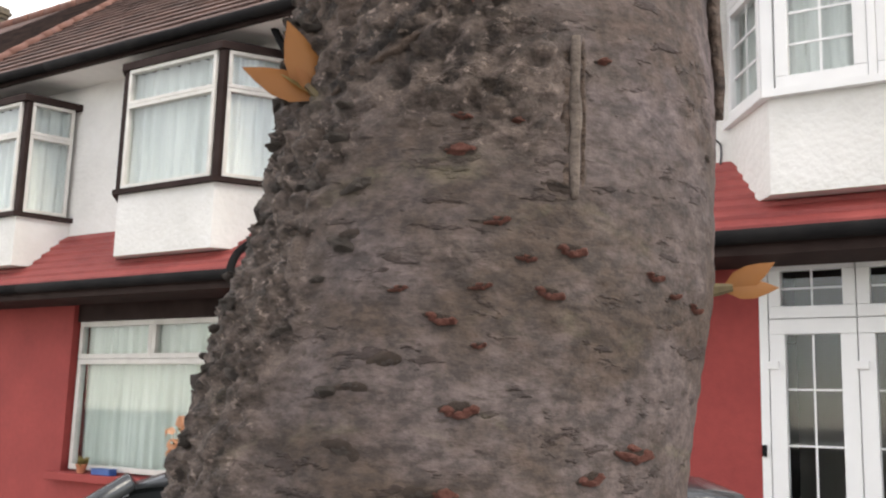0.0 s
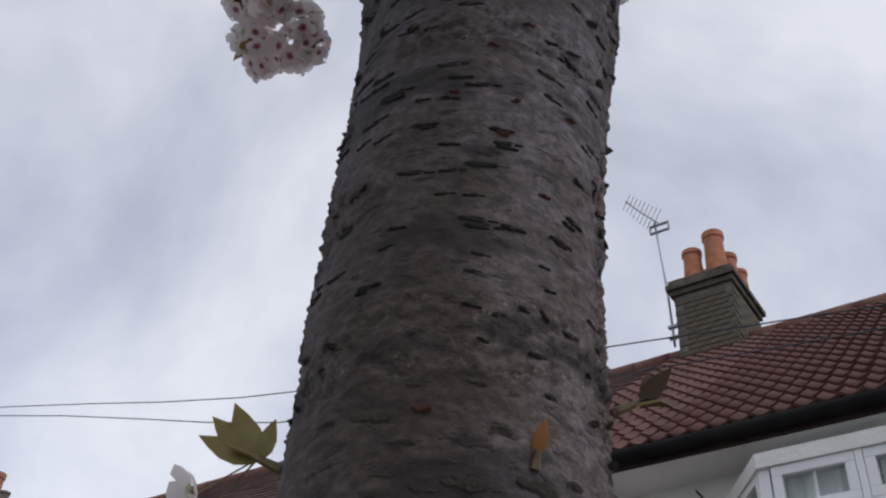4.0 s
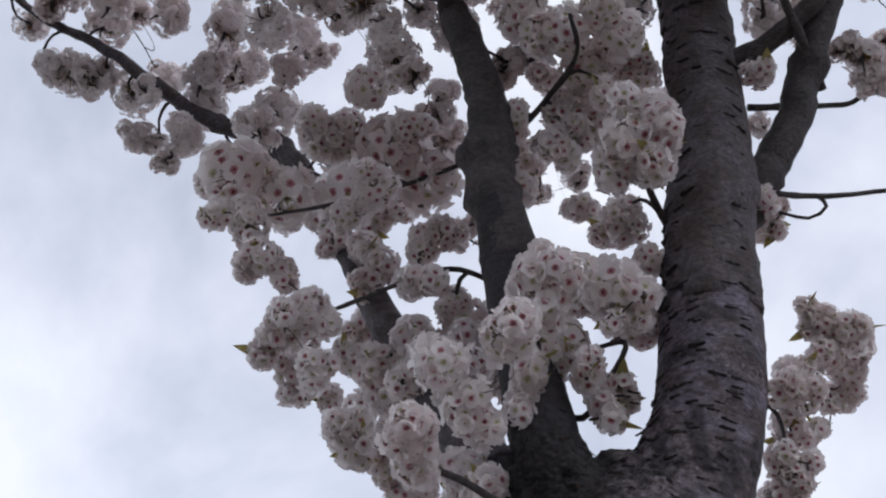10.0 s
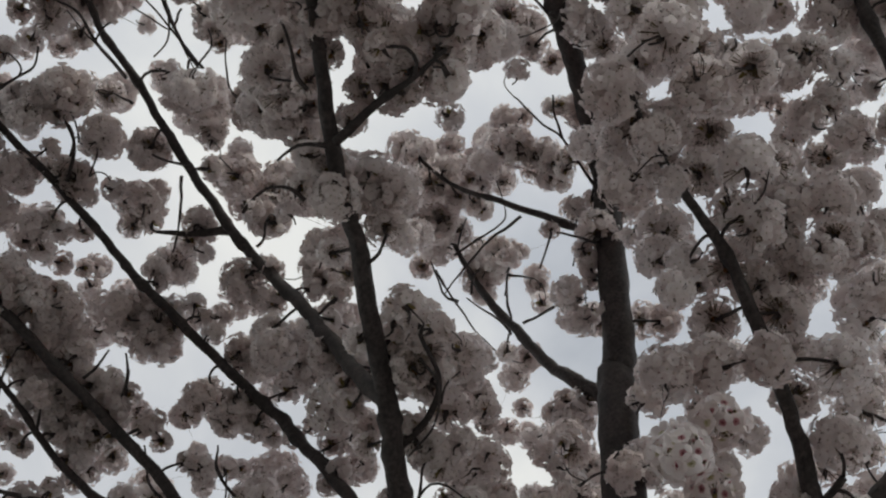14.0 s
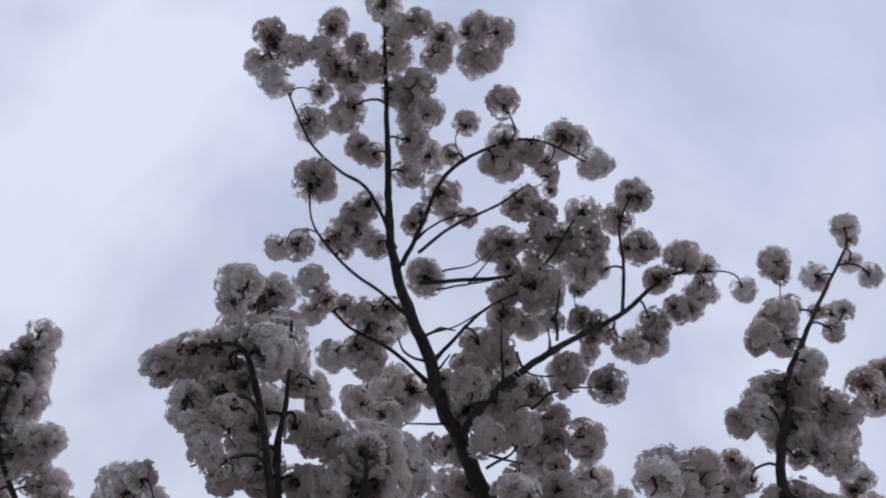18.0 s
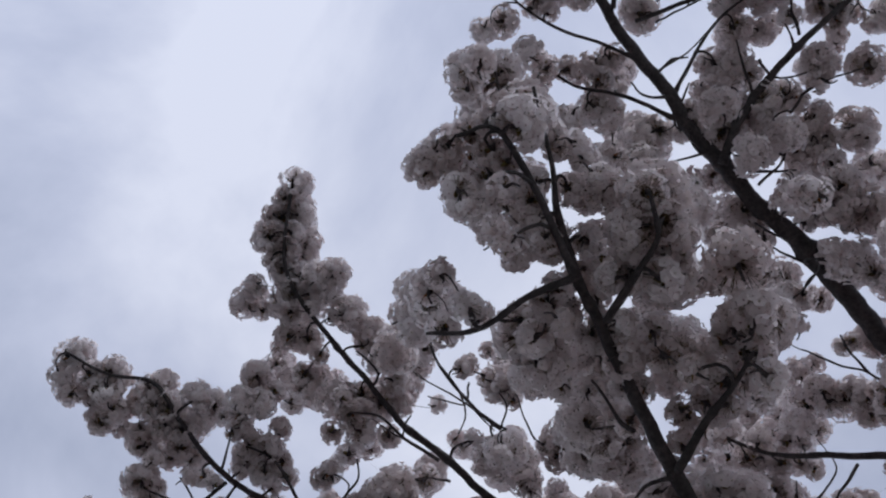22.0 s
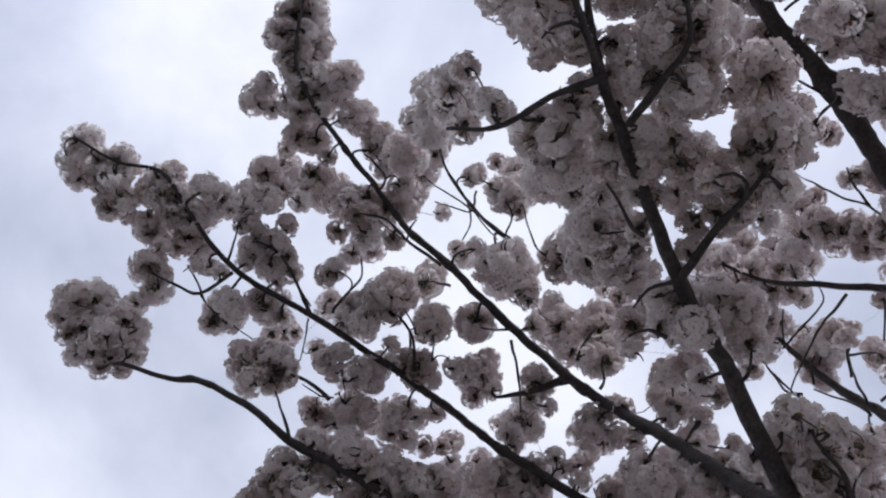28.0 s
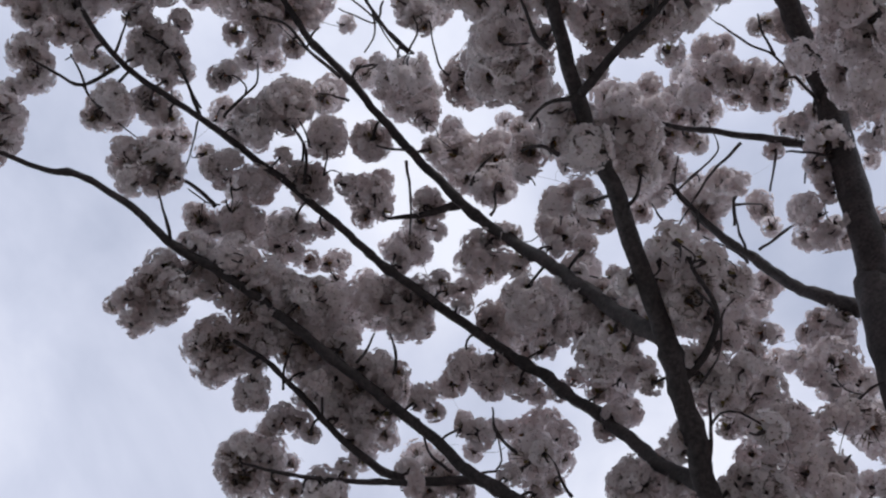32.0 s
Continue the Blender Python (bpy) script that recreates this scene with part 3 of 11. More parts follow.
def pent_roof(parent, x0, x1):
    """Seven lapped courses of red tiles over the ground floor, with a dark fascia and gutter."""
    n = 7
    for k in range(n):
        t0, t1 = k / n, (k + 1) / n
        y0, y1 = -0.52 + 0.52 * t0, -0.52 + 0.52 * t1
        za, zb = PENT_LOW + (PENT_TOP - PENT_LOW) * t0, PENT_LOW + (PENT_TOP - PENT_LOW) * t1
        bm = bmesh.new()
        v = [bm.verts.new(p) for p in ((x0, y0 - 0.012, za + 0.022), (x1, y0 - 0.012, za + 0.022), (x1, y1 + 0.02, zb + 0.018), (x0, y1 + 0.02, zb + 0.018),
                                        (x0, y0 - 0.012, za - 0.004), (x1, y0 - 0.012, za - 0.004), (x1, y1 + 0.02, zb - 0.02), (x0, y1 + 0.02, zb - 0.02))]
        for q in ((0, 1, 2, 3), (7, 6, 5, 4), (0, 4, 5, 1), (1, 5, 6, 2), (2, 6, 7, 3), (3, 7, 4, 0)):
            bm.faces.new([v[i] for i in q])
        part("tile_course", bm, PENT_TILE, parent)
    part("fascia", boxes((x0, x1, -0.50, -0.46, PENT_LOW - 0.15, PENT_LOW - 0.012)), DARK_TRIM, parent)
    bm = bmesh.new()
    tube(bm, [(x0, -0.545, PENT_LOW - 0.045, 0.045), ((x0 + x1) / 2, -0.545, PENT_LOW - 0.045, 0.045), (x1, -0.545, PENT_LOW - 0.045, 0.045)], sides=12, step=1.0)
    part("gutter", bm, BLACK_PLASTIC, parent, "black plastic gutter", smooth=True)
    part("soffit", boxes((x0, x1, -0.46, 0.0, PENT_LOW - 0.15, PENT_LOW - 0.13)), DARK_TRIM, parent)


def main_roof(parent, x0, x1, mat):
    bm = bmesh.new()
    slab(bm, [(x0, EAVE_Y, EAVE_Z), (x1, EAVE_Y, EAVE_Z), (x1, RIDGE_Y, RIDGE_Z), (x0, RIDGE_Y, RIDGE_Z)], 0.12)
    slab(bm, [(x0, RIDGE_Y, RIDGE_Z), (x1, RIDGE_Y, RIDGE_Z), (x1, RIDGE_Y * 2 - EAVE_Y, EAVE_Z), (x0, RIDGE_Y * 2 - EAVE_Y, EAVE_Z)], 0.12)
    part("roof", bm, mat, parent, "pitched roof deck under the tiles")
    part("fascia", boxes((x0, x1, EAVE_Y - 0.02, EAVE_Y + 0.02, EAVE_Z - 0.12, EAVE_Z - 0.005)), DARK_TRIM, parent)
    part("soffit", boxes((x0, x1, EAVE_Y + 0.02, 0.0, EAVE_Z - 0.12, EAVE_Z - 0.10)), RENDER_WHITE, parent)
    bm = bmesh.new()
    tube(bm, [(x0, EAVE_Y - 0.065, EAVE_Z - 0.05, 0.05), ((x0 + x1) / 2, EAVE_Y - 0.065, EAVE_Z - 0.05, 0.05), (x1, EAVE_Y - 0.065, EAVE_Z - 0.05, 0.05)], sides=12, step=1.0)
    part("gutter", bm, BLACK_PLASTIC, parent, "black plastic gutter", smooth=True)
    n = int((x1 - x0) / 0.45)
    for k in range(n):
        a = x0 + (x1 - x0) * k / n
        bm = bmesh.new()
        tube(bm, [(a + 0.005, RIDGE_Y, RIDGE_Z + 0.0, 0.10), (a + (x1 - x0) / n - 0.005, RIDGE_Y, RIDGE_Z + 0.0, 0.105)], sides=10, step=1.0)
        part("ridge_tile", bm, HIP_TILE, parent, smooth=True)


def shell(parent, x0, x1, upper_holes, lower_holes):
    part("upper_wall", wall_with_holes(x0, x1, PENT_LOW + 0.1, EAVE_Z - 0.0, 0.0, 0.25, upper_holes), RENDER_WHITE, parent, "white roughcast upper wall")
    part("lower_wall", wall_with_holes(x0, x1, GROUND_Z, PENT_LOW + 0.1, 0.0, 0.25, lower_holes), WALL_RED, parent, "red painted ground-floor wall")
    part("back_wall", boxes((x0, x1, 7.8, 8.0, GROUND_Z, EAVE_Z)), RENDER_WHITE, parent)
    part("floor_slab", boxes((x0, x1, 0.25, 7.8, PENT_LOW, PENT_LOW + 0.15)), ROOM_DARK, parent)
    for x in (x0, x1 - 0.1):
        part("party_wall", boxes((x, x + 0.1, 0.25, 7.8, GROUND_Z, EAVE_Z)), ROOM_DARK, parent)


def house_left():
    h = thing("terraced_house", "white-rendered terraced house with a dark-framed bay and brown roof", "house", HOUSE_M, "terrace of houses")
    shell(h, -12.0, -1.2, [(-2.9, -1.5, 3.3, 4.5)], [])
    bay(h, -3.2, -1.28, -2.85, -1.44, 0.5, 3.24, 4.42, 2.75, "dark")
    pent_roof(h, -12.0, -1.2)
    main_roof(h, -12.0, -1.2, ROOF_BROWN)
    return h


def house_middle():
    h = thing("terraced_house", "white terraced house with red ground floor and dark-framed bay", "house", HOUSE_M, "terrace of houses")
    shell(h, -1.2, 3.7, [(0.1, 1.3, 3.4, 4.5)], [(-1.07, 0.98, 0.78, 2.40)])
    bay(h, -0.42, 1.62, 0.07, 1.29, 0.5, 3.30, 4.47, 2.74, "dark")
    pent_roof(h, -1.2, 3.7)
    main_roof(h, -1.2, 3.7, ROOF_BROWN)
    y = 0.10
    pane_grid(h, "window", (-1.05, y), (0.96, y), 0.80, 1.86, 0, 1, 1, FRAME_GREY, 0.05, 0, 1, 1, CURTAIN, 0.10)
    for a, b in ((-1.05, 0.0), (0.004, 0.96)):
        pane_grid(h, "window", (a, y), (b, y), 1.863, 2.23, 0, 1, 1, FRAME_GREY, 0.05, 0, 1, 1, CURTAIN, 0.10)
    part("window_head", boxes((-1.07, 0.98, 0.05, 0.2, 2.232, 2.40)), DARK_TRIM, h, "dark brown board over the window")
    part("window_sill", boxes((-1.18, 1.06, -0.10, 0.12, 0.70, 0.775), bevel=0.01), WALL_RED, h, "red painted window sill")
    part("room_dark_panel", boxes((-1.07, 1.0, 0.6, 0.63, 0.7, 2.4)), ROOM_DARK, h)
    return h


def house_right():
    h = thing("terraced_house", "terraced house with white glazed doors, white bay, red-brown tiles", "house", HOUSE_M, "terrace of houses")
    shell(h, 3.7, 10.5, [(5.6, 7.5, 3.4, 4.4)], [(5.66, 7.30, GROUND_Z + 0.1, 2.40)])
    bay(h, 5.50, 7.95, 5.88, 7.57, 0.5, 3.32, 4.42, 2.74, "white")
    pent_roof(h, 3.7, 10.5)
    main_roof(h, 3.7, 10.5, ROOF_RED)
    return h

def double_doors(h):
    """White glazed entrance screen: two leaves, lights over them, small panes, handles."""
    x0, leaf_w, z0, zt, z1 = 5.68, 0.52, GROUND_Z + 0.10, 2.06, 2.50
    y = 0.02
    part("door_frame", boxes((x0 - 0.02, x0 + 0.035, y - 0.03, y + 0.09, z0, z1), (x0 + 0.037, x0 + 3 * leaf_w + 0.04, y - 0.03, y + 0.09, z1 - 0.06, z1), (x0 + 3 * leaf_w + 0.042, x0 + 3 * leaf_w + 0.09, y - 0.03, y + 0.09, z0, z1), bevel=0.006), FRAME_WHITE, h, "white door frame")
    part("door_cornice", boxes((x0 - 0.05, x0 + 3 * leaf_w + 0.12, y - 0.07, y + 0.05, z1 + 0.002, z1 + 0.035), bevel=0.006), FRAME_WHITE, h)
    for k in range(3):
        a = x0 + 0.04 + k * leaf_w
        b = a + leaf_w - 0.006
        pane_grid(h, "window", (a, y), (b, y), zt + 0.004, z1 - 0.064, 0, 1, 1, FRAME_WHITE, 0.075, 0.012, 2, 2)
        d = pane_grid(h, "door", (a, y), (b, y), z0, zt, 0, 1, 1, FRAME_WHITE, 0.095, 0.012, 2, 6)
        d["label"] = "white glazed door leaf"
        if k < 2:
            side = leaf_w - 0.05 if k == 0 else 0.045
            bm = boxes((side - 0.014, side + 0.014, -0.045, -0.032, 0.78, 0.98), (side - 0.09, side + 0.012, -0.085, -0.06, 0.94, 0.965), (side - 0.006, side + 0.010, -0.062, -0.044, 0.945, 0.96), bevel=0.004)
            part("door_handle", bm, FRAME_WHITE, d, "white lever handle")
        for z in (0.85, 1.75):
            part("hinge", boxes((-0.02, 0.06, -0.05, -0.032, z, z + 0.05), bevel=0.006), FRAME_WHITE, d)
    part("step", boxes((x0 - 0.1, x0 + 3 * leaf_w + 0.2, -0.35, 0.2, GROUND_Z - 0.02, GROUND_Z + 0.098)), PAVING, h, "paved doorstep")
    part("doorbell", boxes((x0 - 0.015, x0 + 0.012, y - 0.05, y - 0.031, 1.22, 1.29), bevel=0.003), BLACK_PLASTIC, h, "small black doorbell")


def porch_room(h):
    part("porch_back", boxes((5.5, 7.5, 1.6, 1.63, GROUND_Z, 2.6)), grain(material("porch_paint", (0.26, 0.24, 0.21), 0.8), (0.2, 0.18, 0.16), (0.32, 0.30, 0.27), (1, 1, 1)), h, "dim porch wall behind the doors")


def dish_and_cables(h):
    d = thing("satellite_dish", "dark grey satellite dish on a white wall", "satellite dish", HOUSE_M @ pose(5.12, -0.33, 4.0, 100, 0, -14))
    bm = bmesh.new()
    rings = []
    for r in (0.0, 0.1, 0.17, 0.23, 0.26):
        rings.append([bm.verts.new((r * 0.9 * math.cos(2 * math.pi * k / 24), r * math.sin(2 * math.pi * k / 24), -0.9 * r * r)) for k in range(24)] if r else [bm.verts.new((0, 0, 0))])
    for k in range(24):
        bm.faces.new((rings[0][0], rings[1][k], rings[1][(k + 1) % 24]))
    for a, b in zip(rings[1:], rings[2:]):
        for k in range(24):
            bm.faces.new((a[k], b[k], b[(k + 1) % 24], a[(k + 1) % 24]))
    ob = part("dish", bm, DISH, d, smooth=True)
    s = ob.modifiers.new("thick", "SOLIDIFY")
    s.thickness = 0.008
    bm = bmesh.new()
    tube(bm, [(0, 0, 0.01, 0.018), (0, 0.02, 0.12, 0.018), (0, -0.06, 0.28, 0.02)], sides=10, step=0.1)
    part("bracket", bm, BLACK_PLASTIC, d, smooth=True)
    bm = bmesh.new()
    tube(bm, [(0, -0.24, -0.03, 0.008), (0, -0.2, -0.2, 0.008), (0, -0.03, -0.28, 0.012)], sides=8, step=0.1)
    part("feed_arm", bm, BLACK_PLASTIC, d, smooth=True)
    bm = boxes((-0.03, 0.03, -0.05, 0.03, -0.33, -0.26), bevel=0.01)
    part("feed_horn", bm, METAL, d)
    c = thing("alarm_box", "small white alarm box with a dark lower edge", "alarm box", HOUSE_M @ pose(5.08, -0.03, 4.28))
    part("casing", boxes((-0.11, 0.11, -0.05, 0.03, 0.0, 0.20), bevel=0.012), FRAME_WHITE, c)
    part("base", boxes((-0.11, 0.11, -0.05, 0.03, -0.05, -0.002), bevel=0.01), DARK_TRIM, c)
    for k, pts in enumerate(([(5.25, -0.012, 4.62), (5.33, -0.012, 4.45), (5.36, -0.012, 4.0), (5.42, -0.012, 3.5), (5.36, -0.014, 3.32), (5.44, -0.014, 3.22), (5.44, -0.03, 3.08)], [(5.2, -0.012, 3.78), (5.22, -0.012, 3.4), (5.26, -0.02, 3.08)])):
        bm = bmesh.new()
        tube(bm, [(*p, 0.007) for p in pts], sides=6, step=0.1)
        tagged(part("wall_cable", bm, WIRE, m=HOUSE_M, smooth=True), "black cable clipped to a white wall", "cable")


def brick_mesh():
    bm = boxes((-0.1075, 0.1075, -0.012, 0.012, -0.0325, 0.0325), bevel=0.006)
    me = bpy.data.meshes.new("brick")
    bm.to_mesh(me)
    bm.free()
    me.materials.append(STACK)
    return me


BRICK = brick_mesh()


def chimney(x0, x1, y0, y1, z0, z1, pots, label):
    c = thing("chimney", label, "chimney", HOUSE_M)
    part("chimney_core", boxes((x0, x1, y0, y1, z0, z1)), MORTAR, c, "grey mortar core")
    for k in range(int((z1 - z0) / 0.075)):
        z = z0 + 0.04 + k * 0.075
        off = 0.11 if k % 2 else 0.0
        for a, b, fixed, turn in ((x0, x1, y0, 0), (y0, y1, x1, 90)):
            n = int((b - a - off) / 0.225)
            for i in range(n + 1):
                s = a + off + 0.1075 + i * 0.225
                if s > b + 0.02:
                    continue
                s = min(s, b - 0.1)
                at = (s, fixed - 0.004, z) if not turn else (fixed + 0.004, s, z)
                share("brick", BRICK, c, Matrix.Translation(at) @ pose(0, 0, 0, 0, 0, turn))
    for k, g in enumerate((0.04, 0.08, 0.05)):
        part("corbel", boxes((x0 - g, x1 + g, y0 - g, y1 + g, z1 + 0.002 + k * 0.077, z1 + 0.076 + k * 0.077), bevel=0.006), STACK, c)
    bm = bmesh.new()
    zc = z1 + 0.232
    a = [bm.verts.new(p) for p in ((x0, y0, zc), (x1, y0, zc), (x1, y1, zc), (x0, y1, zc))]
    b = [bm.verts.new(p) for p in ((x0 + 0.15, y0 + 0.15, zc + 0.1), (x1 - 0.15, y0 + 0.15, zc + 0.1), (x1 - 0.15, y1 - 0.15, zc + 0.1), (x0 + 0.15, y1 - 0.15, zc + 0.1))]
    for k in range(4):
        bm.faces.new((a[k], a[(k + 1) % 4], b[(k + 1) % 4], b[k]))
    bm.faces.new(b)
    bm.faces.new(a[::-1])
    part("flaunching", bm, MORTAR, c)
    for px, py, r, h, dark in pots:
        bm = bmesh.new()
        lathe(bm, [(r * 1.05, 0), (r, 0.05), (r * 0.88, h * 0.8), (r * 0.9, h * 0.86), (r * 1.02, h * 0.88), (r * 1.02, h), (r * 0.8, h), (r * 0.78, h - 0.08)], 20)
        part("chimney_pot", bm, MORTAR if dark else POT, c, "dark clay pot" if dark else "orange terracotta pot", smooth=False, m=Matrix.Translation((px, py, zc + 0.05)))
    return c


def aerial():
    a = thing("tv_aerial", "grey television aerial on a thin mast by the chimney", "aerial", HOUSE_M @ pose(3.86, 3.72, 8.35))
    bm = bmesh.new()
    tube(bm, [(0, 0, 0, 0.016), (-0.03, 0, 1.0, 0.016), (-0.10, 0, 2.05, 0.015)], sides=8, step=0.3)
    part("mast", bm, METAL, a, smooth=True)
    bm = bmesh.new()
    tube(bm, [(-0.02, 0, 1.98, 0.010), (-0.25, -0.05, 2.25, 0.010), (-0.46, -0.1, 2.52, 0.010)], sides=6, step=0.3)
    part("boom", bm, METAL, a)
    for k in range(9):
        t = k / 8
        x, y, z = -0.08 - 0.36 * t, -0.015 - 0.085 * t, 2.06 + 0.43 * t
        bm = bmesh.new()
        w = 0.17 - 0.06 * t
        tube(bm, [(x - w * 0.75, y + w * 0.5, z - w * 0.55, 0.005), (x + w * 0.75, y - w * 0.5, z + w * 0.55, 0.005)], sides=5, step=0.3)
        part("director", bm, METAL, a)
    bm = boxes((-0.18, 0.10, -0.02, 0.02, 1.86, 1.875), (-0.18, 0.10, -0.02, 0.02, 1.98, 1.995), (-0.18, -0.165, -0.02, 0.02, 1.876, 1.979), (0.085, 0.10, -0.02, 0.02, 1.876, 1.979))
    part("reflector", bm, METAL, a)
    bm = boxes((-0.06, 0.06, -0.03, 0.03, 0.12, 0.15), (-0.06, 0.06, -0.03, 0.03, 0.28, 0.31))
    part("clamp", bm, METAL, a)


def hip_and_side_roof(h):
    """Red hip tiles running down the roof, and the darker slope beyond them."""
    top, low = Vector((-4.85, 4.0, 8.38)), Vector((-3.1, -0.36, 4.92))
    n = 15
    for k in range(n):
        a, b = low.lerp(top, k / n), low.lerp(top, (k + 0.97) / n)
        bm = bmesh.new()
        tube(bm, [(*a, 0.065), (*b, 0.055)], sides=10, step=1.0)
        part("hip_tile", bm, HIP_TILE, h, smooth=True)
    low_far, top_far = Vector((-14, -0.5, 4.86)), Vector((-14, 4.2, 8.26))
    low, top = low + Vector((-0.12, 0, 0.0)), top + Vector((-0.08, 0, 0.0))
    for k in range(18):
        t0, t1 = k / 18, (k + 1.12) / 18
        up = Vector((0, -0.02, 0.035))
        bm = bmesh.new()
        slab(bm, [tuple(low_far.lerp(top_far, t0) + up), tuple(low.lerp(top, t0) + up), tuple(low.lerp(top, t1)), tuple(low_far.lerp(top_far, t1))], 0.03)
        part("side_roof_course", bm, OLD_TILE, h, "dark tile course beyond the hip")


def tile_mesh(name, w, l, roll, mat):
    """One tile: x along the eave, y up the slope; rolled edge if asked."""
    bm = bmesh.new()
    prof = [(-0.5, 0.0), (-0.25, roll * 0.35), (0.0, roll), (0.25, roll * 0.35), (0.48, 0.0)] if roll else [(-0.495, 0.0), (0.495, 0.0)]
    rows = []
    for y, lift in ((-0.03, 0.030), (l, 0.004)):
        rows.append([bm.verts.new((x * w, y, z + lift)) for x, z in prof])
    low = [bm.verts.new((x * w, -0.03, z + 0.008)) for x, z in prof]
    for k in range(len(prof) - 1):
        bm.faces.new((rows[0][k], rows[0][k + 1], rows[1][k + 1], rows[1][k])).smooth = bool(roll)
        bm.faces.new((low[k], low[k + 1], rows[0][k + 1], rows[0][k]))
    me = bpy.data.meshes.new(name)
    bm.to_mesh(me)
    bm.free()
    me.materials.append(mat)
    return me


SLOPE = math.degrees(math.atan2(RIDGE_Z - EAVE_Z, RIDGE_Y - EAVE_Y))
SLOPE_LEN = math.hypot(RIDGE_Z - EAVE_Z, RIDGE_Y - EAVE_Y)


def tiles(parent, x0, x1, w, gauge, roll, mat, near, keep=None):
    """Lays courses of tiles: those in the near stretch as objects, the rest joined."""
    me = tile_mesh("roof_tile", w, gauge + 0.02, roll, mat)
    rest = []
    rnd = random.Random(3)
    rows = int(SLOPE_LEN / gauge)
    base = Matrix.Translation((0, EAVE_Y - 0.02, EAVE_Z + 0.004)) @ pose(0, 0, 0, SLOPE, 0, 0)
    for r in range(rows):
        for k in range(int((x1 - x0) / w)):
            x = x0 + w * (k + 0.5 + (0.5 if r % 2 and not roll else 0))
            if keep and not keep(x, r * gauge):
                continue
            m = base @ Matrix.Translation((x, r * gauge + rnd.uniform(-0.006, 0.006), rnd.uniform(0, 0.004))) @ pose(0, 0, 0, 0, rnd.uniform(-0.6, 0.6), rnd.uniform(-0.5, 0.5))
            if near[0] < x < near[1] and r < near[2]:
                share("roof_tile", me, parent, m)
            else:
                rest.append(m)
    vs, fs = [], []
    src = [tuple(v.co) for v in me.vertices]
    pol = [tuple(p.vertices) for p in me.polygons]
    for m in rest:
        o = len(vs)
        vs.extend(tuple(m @ Vector(v)) for v in src)
        fs.extend(tuple(i + o for i in p) for p in pol)
    big = bpy.data.meshes.new("roof_tiles")
    big.from_pydata(vs, [], fs)
    big.materials.append(mat)
    ob = new("roof_tiles", big)
    ob.parent = parent
    ob["kind"] = "stuff"


def overhead_cables():
    for k, pts in enumerate(WIRES):
        bm = bmesh.new()
        tube(bm, [(*p, 0.0065) for p in pts], sides=6, step=2.0)
        tagged(part("overhead_cable", bm, WIRE, smooth=True), "thin black overhead cable against the sky", "cable", "overhead cables")


